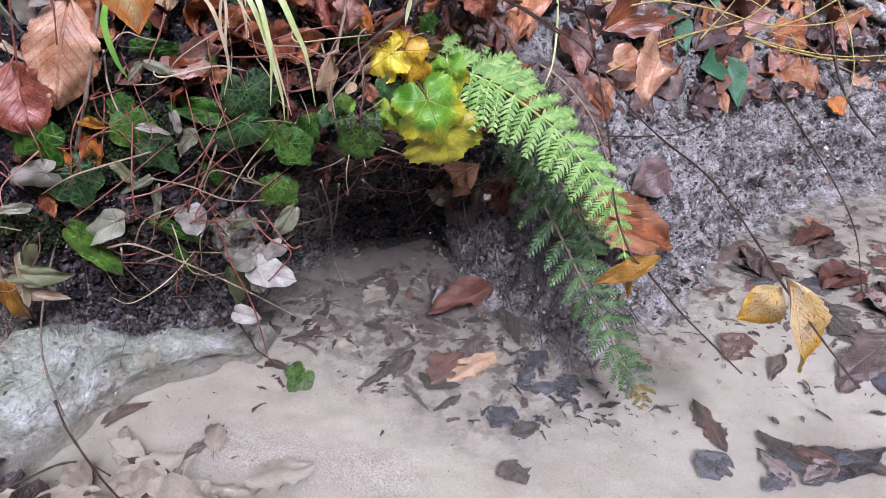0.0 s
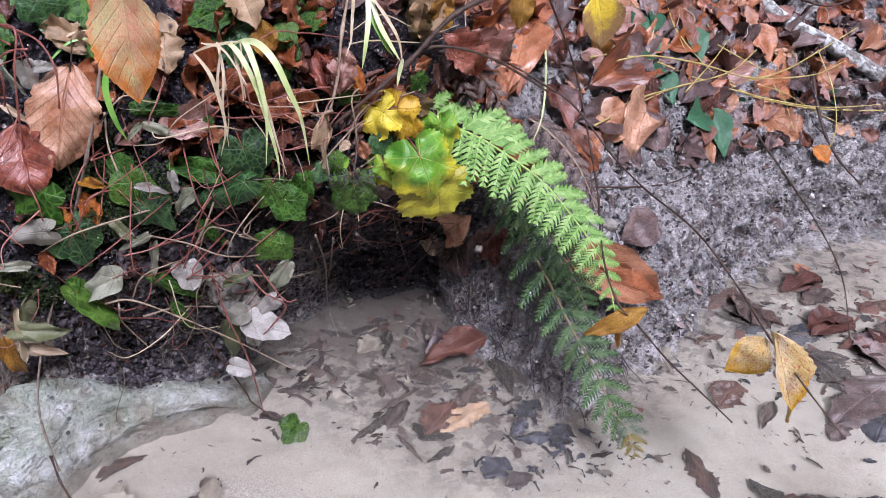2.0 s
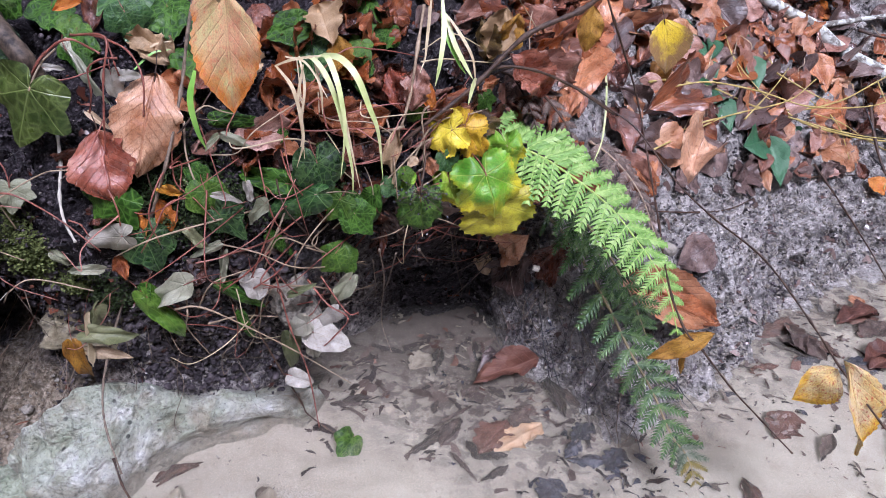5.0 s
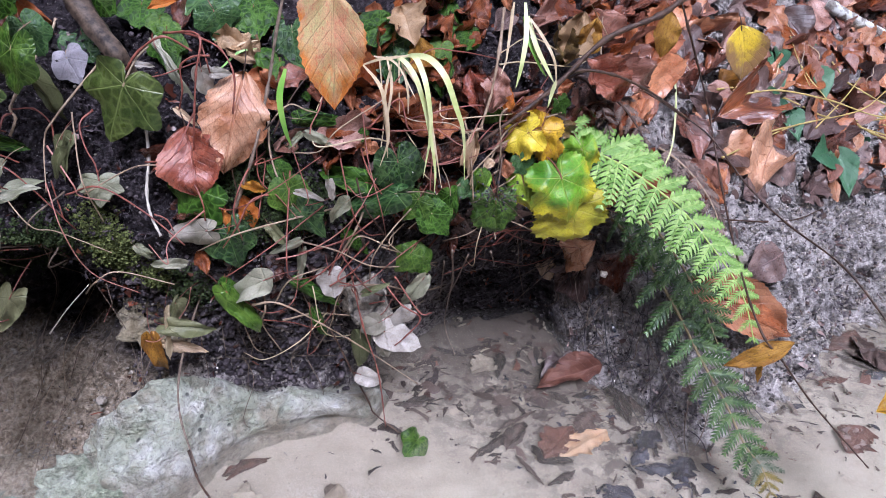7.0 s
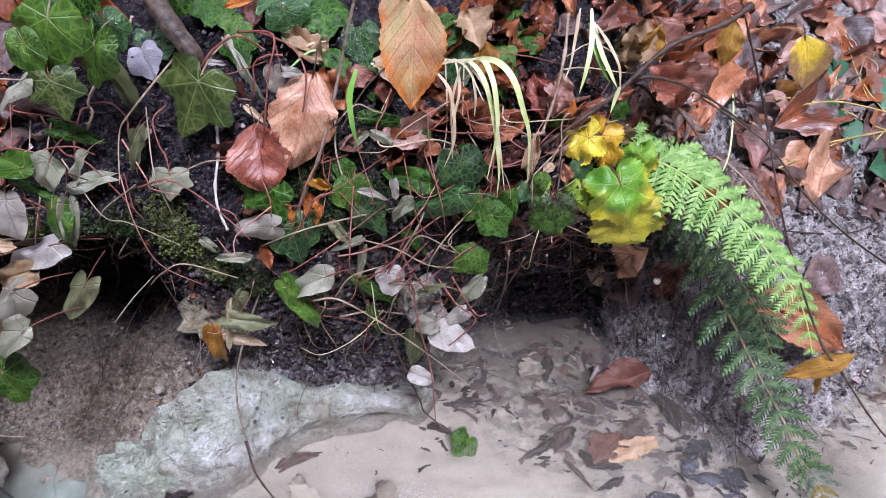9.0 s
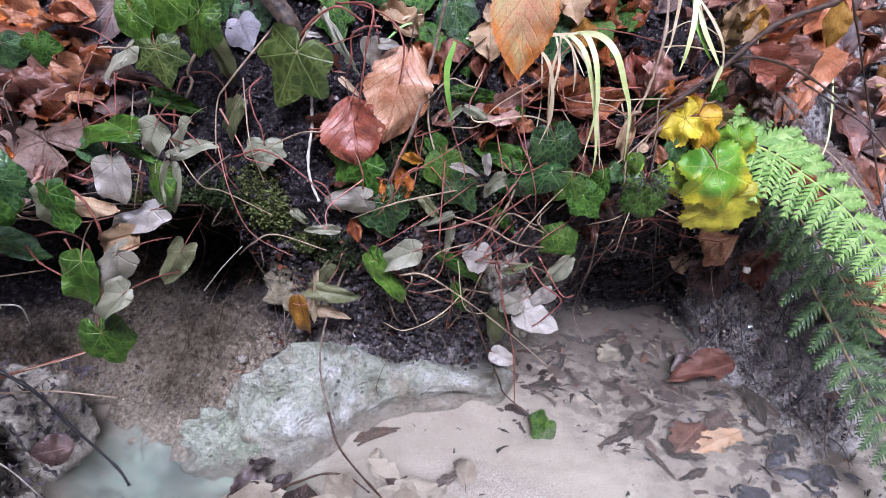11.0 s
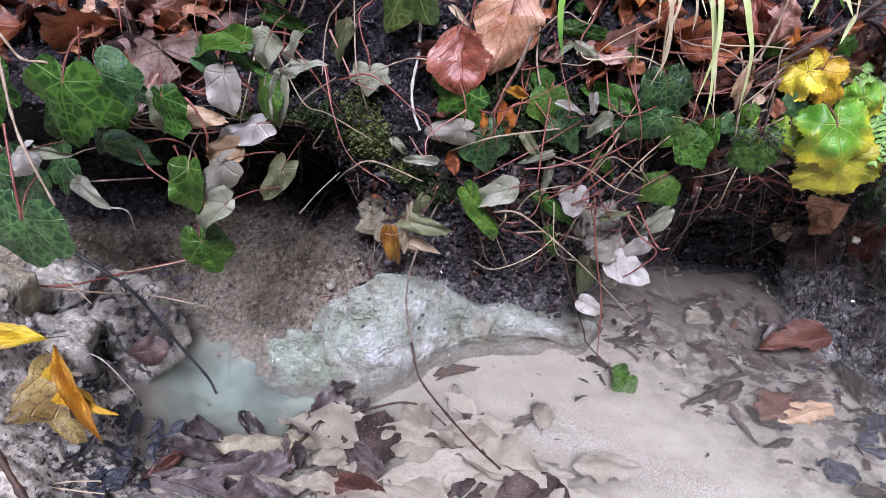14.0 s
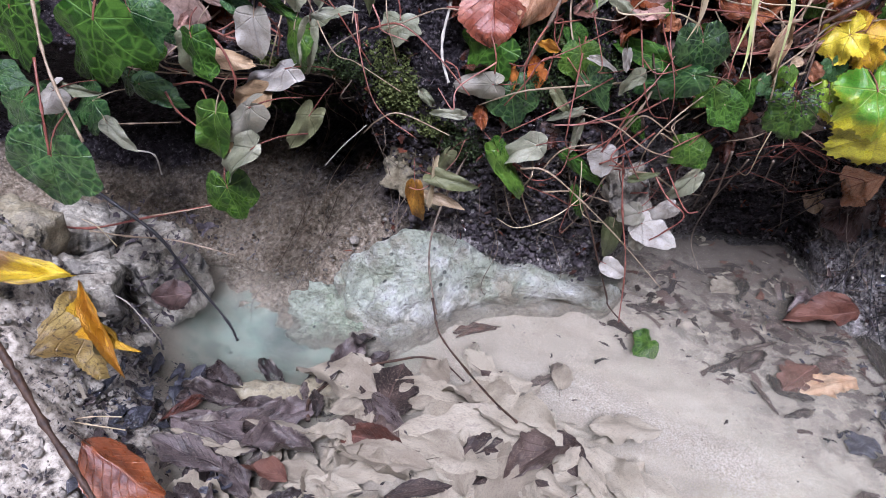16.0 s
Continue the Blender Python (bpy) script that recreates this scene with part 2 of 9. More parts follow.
def silt_material():
    m = Nodes("beige_silt")
    p = m.coords()
    x, y, z = m.split(p)
    big = m.noise(p, 7, 4, 0.55)
    mid = m.noise(p, 45, 5, 0.65)
    fine = m.noise(p, 650, 3, 0.6)
    col = m.ramp(big, (0.32, (0.258, 0.215, 0.156)), (0.50, (0.362, 0.323, 0.240)), (0.70, (0.438, 0.400, 0.306)))
    col = m.mix(m.ramp(mid, (0.52, 0.0), (0.72, 0.6)), col, (0.24, 0.195, 0.145))
    tan = m.ramp(m.math("ADD", m.math("MULTIPLY", x, -1.0), m.math("MULTIPLY", m.noise(p, 5, 3, 0.5), 0.4)), (0.20, 0.0), (0.42, 0.8))
    col = m.mix(tan, col, m.mix(m.ramp(mid, (0.35, 0.0), (0.65, 1.0)), (0.27, 0.222, 0.162), (0.345, 0.295, 0.225)))
    # grainy sand bar
    bar = m.math("ADD", m.math("ADD", y, m.math("MULTIPLY", x, 0.2)), m.math("MULTIPLY", m.noise(p, 14, 3, 0.6), 0.05))
    bar = m.ramp(m.math("ABSOLUTE", m.math("SUBTRACT", bar, 0.546)), (0.014, 1.0), (0.040, 0.0))
    bar = m.math("MULTIPLY", bar, m.math("MULTIPLY", m.ramp(m.math("ADD", x, 1.0), (0.72, 0.0), (0.78, 1.0)), m.ramp(m.math("ADD", x, 1.0), (0.96, 1.0), (1.0, 0.0))))
    grains = m.ramp(fine, (0.36, (0.20, 0.16, 0.115)), (0.5, (0.36, 0.315, 0.25)), (0.66, (0.52, 0.475, 0.40)))
    col = m.mix(m.math("MULTIPLY", bar, 0.9), col, grains)
    col = m.mix(0.36, col, grains)
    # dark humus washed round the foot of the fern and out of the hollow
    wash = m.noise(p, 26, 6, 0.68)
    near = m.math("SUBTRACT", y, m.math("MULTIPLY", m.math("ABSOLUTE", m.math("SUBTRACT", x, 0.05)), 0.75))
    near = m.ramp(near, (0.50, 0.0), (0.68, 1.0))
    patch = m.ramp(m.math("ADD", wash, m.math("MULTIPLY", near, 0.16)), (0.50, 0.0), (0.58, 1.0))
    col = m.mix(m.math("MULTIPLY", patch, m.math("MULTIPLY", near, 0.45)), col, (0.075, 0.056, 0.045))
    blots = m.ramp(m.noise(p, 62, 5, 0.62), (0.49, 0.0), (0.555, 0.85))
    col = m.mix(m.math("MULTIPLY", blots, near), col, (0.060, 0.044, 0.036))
    # shade under the overhang, painted into the silt towards the hollow's back
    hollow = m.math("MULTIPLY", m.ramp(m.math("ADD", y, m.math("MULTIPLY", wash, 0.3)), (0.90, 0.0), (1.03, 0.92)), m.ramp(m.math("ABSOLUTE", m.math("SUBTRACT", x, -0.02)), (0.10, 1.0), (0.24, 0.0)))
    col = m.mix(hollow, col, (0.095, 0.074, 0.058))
    # blue-green clay of the deeper basin
    deep = m.ramp(m.math("ADD", m.math("MULTIPLY", z, -1.0), m.math("MULTIPLY", mid, 0.008)), (0.030, 0.0), (0.046, 1.0))
    left = m.ramp(m.math("MULTIPLY", x, -1.0), (0.28, 0.0), (0.38, 1.0))
    col = m.mix(m.math("MULTIPLY", m.math("MULTIPLY", deep, left), m.ramp(mid, (0.35, 0.95), (0.62, 0.55))), col, m.mix(m.ramp(m.noise(p, 24, 4, 0.6), (0.42, 0.0), (0.60, 1.0)), (0.095, 0.135, 0.098), (0.215, 0.285, 0.215)))
    # dark corner between wall and rock: its shade painted on the bed, no real dip
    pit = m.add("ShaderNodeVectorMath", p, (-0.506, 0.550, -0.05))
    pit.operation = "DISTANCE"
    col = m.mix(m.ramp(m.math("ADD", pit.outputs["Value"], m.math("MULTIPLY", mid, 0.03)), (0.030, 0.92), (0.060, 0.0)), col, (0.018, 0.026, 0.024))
    # dark humus on the bare shore above the water
    shore = m.ramp(m.math("ADD", z, m.math("MULTIPLY", mid, 0.02)), (0.006, 0.0), (0.022, 1.0))
    mud = m.ramp(m.noise(p, 120, 6, 0.7), (0.36, (0.042, 0.035, 0.032)), (0.45, (0.26, 0.218, 0.172)), (0.55, (0.48, 0.420, 0.340)), (0.70, (0.66, 0.600, 0.510)))
    col = m.mix(shore, col, mud)
    # fallen leaves on the near shore and along the stream
    cells = m.voronoi(p, 16, "F1", "Color")
    leafy = m.ramp(m.split(cells)[0], (0.1, (0.030, 0.014, 0.010)), (0.4, (0.085, 0.035, 0.018)), (0.7, (0.16, 0.075, 0.035)), (1.0, (0.055, 0.045, 0.022)))
    col = m.mix(m.math("MULTIPLY", m.ramp(m.math("ADD", z, m.math("MULTIPLY", mid, 0.06)), (0.05, 0.0), (0.09, 1.0)), m.ramp(m.math("MULTIPLY", y, -1.0), (0.25, 0.0), (0.40, 1.0))), col, leafy)
    nrm = m.bump(m.math("ADD", mid, m.math("MULTIPLY", fine, 0.25)), 0.5, 0.003)
    return m.done(col, 0.6, nrm, 0.35)


def limestone_material(name="pale_limestone", algae=0.7):
    m = Nodes(name)
    p = m.coords()
    big = m.noise(p, 14, 5, 0.6)
    mid = m.noise(p, 38, 7, 0.68)
    fine = m.noise(p, 300, 4, 0.65)
    col = m.ramp(mid, (0.30, (0.24, 0.215, 0.155)), (0.40, (0.44, 0.42, 0.335)), (0.51, (0.62, 0.605, 0.525)), (0.64, (0.82, 0.81, 0.77)))
    green = m.ramp(big, (0.42, 0.0), (0.56, 1.0))
    col = m.mix(m.math("MAXIMUM", m.math("MULTIPLY", green, algae), algae - 0.6), col, (0.385, 0.435, 0.305))
    warm = m.ramp(m.noise(p, 22, 4, 0.6), (0.56, 0.0), (0.68, 1.0))
    col = m.mix(m.math("MULTIPLY", warm, 0.7), col, (0.33, 0.27, 0.19))
    laid = m.add("ShaderNodeVectorMath", p, (26.0, 30.0, 80.0))
    laid.operation = "MULTIPLY"
    strata = m.ramp(m.noise(laid.outputs["Vector"], 1.0, 5, 0.65), (0.36, 0.5), (0.46, 0.0))
    col = m.mix(strata, col, (0.23, 0.195, 0.14))
    # brown band near the waterline: the lower face's shade is painted in here
    lowz = m.math("ADD", m.split(p)[2], m.math("MULTIPLY", m.noise(p, 30, 5, 0.65), 0.06))
    lowz = m.math("ADD", lowz, 0.10)
    col = m.mix(m.ramp(lowz, (0.120, 0.92), (0.150, 0.0)), col, m.mix(mid, (0.15, 0.12, 0.085), (0.37, 0.32, 0.24)))
    grit = m.ramp(m.noise(p, 150, 5, 0.7), (0.34, 0.50), (0.50, 1.0), (0.66, 1.30))
    col = m.mix(0.55, col, m.mix(1.0, col, grit, "MULTIPLY"))
    crack = m.ramp(m.voronoi(m.mix(0.05, p, m.t.nodes.new("ShaderNodeTexNoise").outputs["Color"]), 24, "DISTANCE_TO_EDGE"), (0.0, 0.35), (0.02, 0.0))
    col = m.mix(crack, col, (0.16, 0.145, 0.12))
    pit = m.ramp(fine, (0.33, 1.0), (0.41, 0.0))
    col = m.mix(m.math("MULTIPLY", pit, 0.45), col, (0.10, 0.088, 0.068))
    spot = m.ramp(m.voronoi(p, 55), (0.10, 1.0), (0.16, 0.0))
    col = m.mix(m.math("MULTIPLY", spot, m.ramp(big, (0.45, 0.0), (0.55, 0.85))), col, (0.05, 0.05, 0.045))
    nrm = m.bump(m.math("ADD", m.math("ADD", mid, m.math("MULTIPLY", m.noise(p, 110, 5, 0.7), 0.6)), m.math("SUBTRACT", m.math("MULTIPLY", fine, 0.4), m.math("MULTIPLY", strata, 0.5))), 1.0, 0.011)
    return m.done(col, 0.5, nrm, 0.4)


def mud_stone_material(name, a, b, c, dirt=0.0):
    m = Nodes(name)
    p = m.coords()
    mid = m.noise(p, 55, 6, 0.7)
    fine = m.noise(p, 240, 5, 0.7)
    col = m.ramp(mid, (0.3, a), (0.5, b), (0.7, c))
    col = m.mix(m.ramp(fine, (0.58, 0.0), (0.7, 0.6)), col, (0.06, 0.05, 0.042))
    if dirt:
        col = m.mix(m.ramp(m.noise(p, 26, 6, 0.7), (0.47, 0.0), (0.55, dirt)), col, (0.045, 0.038, 0.035))
    bent = m.add("ShaderNodeVectorMath", p, m.mix(m.noise(p, 30, 4, 0.6), (0.0, 0.0, 0.0), (0.05, 0.03, 0.06)))
    edge = m.voronoi(bent.outputs["Vector"], 20, "DISTANCE_TO_EDGE")
    crack = m.math("MULTIPLY", m.ramp(edge, (0.02, 1.0), (0.07, 0.0)), m.ramp(m.noise(p, 25, 3, 0.6), (0.53, 0.0), (0.60, 1.0)))
    col = m.mix(crack, col, (0.025, 0.022, 0.020))
    nrm = m.bump(m.math("SUBTRACT", m.math("ADD", mid, m.math("MULTIPLY", fine, 0.6)), m.math("MULTIPLY", crack, 0.6)), 0.9, 0.005)
    return m.done(col, 0.5, nrm, 0.28)


def water_material():
    m = Nodes("clear_stream_water")
    p = m.coords()
    m.t.nodes.remove(m.bsdf)
    n1 = m.noise(p, 16, 3, 0.5)
    n2 = m.noise(p, 70, 2, 0.5)
    nrm = m.bump(m.math("ADD", n1, m.math("MULTIPLY", n2, 0.12)), 0.35, 0.004)
    glass = m.add("ShaderNodeBsdfRefraction", Roughness=0.22, IOR=1.33, Normal=nrm)
    gloss = m.add("ShaderNodeBsdfGlossy", Roughness=0.02, Normal=nrm)
    milk = m.add("ShaderNodeBsdfDiffuse", Color=(0.475, 0.435, 0.338))
    fres = m.add("ShaderNodeFresnel", IOR=1.33, Normal=nrm)
    murk = m.ramp(m.noise(p, 6, 3, 0.5), (0.3, 0.05), (0.7, 0.14))
    px, py, _ = m.split(p)
    dx, dy = m.math("SUBTRACT", px, -0.50), m.math("SUBTRACT", py, 0.485)
    dist = m.math("SQRT", m.math("ADD", m.math("MULTIPLY", dx, dx), m.math("MULTIPLY", m.math("MULTIPLY", dy, dy), 2.2)))
    cloud = m.ramp(m.math("ADD", dist, m.math("MULTIPLY", m.noise(p, 22, 4, 0.6), 0.08)), (0.06, 0.20), (0.16, 0.0))
    murk = m.math("ADD", murk, cloud)
    m.put(milk.inputs["Color"], m.mix(m.math("MULTIPLY", cloud, 4.0), (0.475, 0.435, 0.338), (0.215, 0.280, 0.235)))
    a = m.add("ShaderNodeMixShader", murk, glass.outputs[0], milk.outputs[0])
    b = m.add("ShaderNodeMixShader", fres.outputs[0], a.outputs[0], gloss.outputs[0])
    m.t.links.new(b.outputs[0], m.out.inputs["Surface"])
    return m.mat


def leaf_material(name, colours, blotch=(0.05, 0.03, 0.02), blotch_amount=0.3, vein=(0.2, 0.1, 0.05), vein_amount=0.4, rough=0.35, coat=0.3, palmate=False, lateral=9.0, net=0.0, edge=None, spec=0.38, grainy=0.75, edge_from=0.5, relief=1.0):
    """A leaf: a ramp of colours by noise and by each leaf's own random, blotches, veins by the leaf's own coordinates."""
    m = Nodes(name)
    uv = m.coords("UV")
    rnd = m.random()
    w = m.math("MULTIPLY", rnd, 37.0)
    u, v, _ = m.split(uv)
    soft = m.noise(uv, 3.0, 4, 0.6, w=w)
    fine = m.noise(uv, 26, 4, 0.7, w=w)
    f = m.math("ADD", m.math("MULTIPLY", soft, 1.15), m.math("MULTIPLY", m.math("SUBTRACT", rnd, 0.5), 0.42))
    f = m.math("ADD", f, -0.075)
    n = len(colours)
    col = m.ramp(f, *[(0.25 + 0.5 * i / (n - 1), c) for i, c in enumerate(colours)])
    side = m.math("ABSOLUTE", m.math("SUBTRACT", u, 0.5))
    if palmate:
        dv = m.math("SUBTRACT", v, 0.3)
        ang = m.math("ARCTAN2", m.math("SUBTRACT", u, 0.5), dv)
        rad = m.math("SQRT", m.math("ADD", m.math("MULTIPLY", side, side), m.math("MULTIPLY", dv, dv)))
        dev = m.math("PINGPONG", m.math("ABSOLUTE", ang), radians(26))
        line = m.math("MULTIPLY", rad, dev)
        veins = m.ramp(line, (0.001, 0.85), (0.009, 0.0))
    else:
        mid = m.ramp(side, (0.010, 1.0), (0.022, 0.0))
        s = m.math("SUBTRACT", m.math("MULTIPLY", v, lateral), m.math("MULTIPLY", side, lateral * 0.75))
        tri = m.math("PINGPONG", s, 0.5)
        lat = m.ramp(tri, (0.02, 0.7), (0.07, 0.0))
        veins = m.math("MAXIMUM", mid, lat)
    if net > 0:
        cells = m.voronoi(uv, 12, "DISTANCE_TO_EDGE", "Distance", w)
        mesh_veins = m.ramp(cells, (0.0, 1.0), (0.05, 0.7), (0.15, 0.0))
        veins = m.math("MAXIMUM", veins, m.math("MULTIPLY", mesh_veins, m.ramp(soft, (0.35, net * 0.35), (0.6, net))))
    if edge is not None:
        rim = m.noise(uv, 5, 3, 0.6, w=m.math("ADD", w, 5.0))
        far = m.math("ADD", m.math("MULTIPLY", side, 0.8), m.math("MULTIPLY", v, 0.75))
        col = m.mix(m.ramp(m.math("ADD", far, m.math("SUBTRACT", rim, 0.5)), (edge_from, 0.0), (edge_from + 0.26, 1.0)), col, edge)
    col = m.mix(m.math("MULTIPLY", m.ramp(fine, (0.52, 0.0), (0.64, 1.0)), blotch_amount), col, blotch)
    grain = m.ramp(m.noise(uv, 70, 3, 0.7, w=w), (0.32, 0.55), (0.5, 1.0), (0.68, 1.35))
    col = m.mix(grainy, col, m.mix(1.0, col, grain, "MULTIPLY"))
    col = m.mix(m.math("MULTIPLY", veins, vein_amount), col, vein)
    nrm = m.bump(m.math("ADD", m.math("MULTIPLY", veins, -0.5 * relief), m.math("MULTIPLY", fine, 0.6)), 0.7, 0.0022)
    rg = m.ramp(m.noise(uv, 8, 3, 0.6, w=w), (0.3, max(rough - 0.12, 0.05)), (0.7, min(rough + 0.15, 1.0)))
    return m.done(col, rg, nrm, spec, min(1.0, coat * 1.35), 0.15)


def bark_material(name, a, b, rough=0.6, scale=120, coat=0.0):
    m = Nodes(name)
    p = m.coords()
    n1 = m.noise(p, scale, 5, 0.65)
    n2 = m.noise(p, scale * 4, 3, 0.6)
    col = m.ramp(n1, (0.35, a), (0.65, b))
    nrm = m.bump(m.math("ADD", n1, m.math("MULTIPLY", n2, 0.5)), 0.6, 0.0012)
    return m.done(col, rough, nrm, 0.45, coat)


def lichen_bark_material():
    m = Nodes("lichen_bark")
    p = m.coords()
    n1 = m.noise(p, 70, 4, 0.6)
    n2 = m.noise(p, 240, 4, 0.65)
    col = m.ramp(n2, (0.35, (0.10, 0.085, 0.07)), (0.6, (0.24, 0.22, 0.19)))
    col = m.mix(m.ramp(n1, (0.44, 0.0), (0.54, 1.0)), col, (0.56, 0.57, 0.52))
    return m.done(col, 0.75, m.bump(n2, 0.7, 0.002), 0.3)


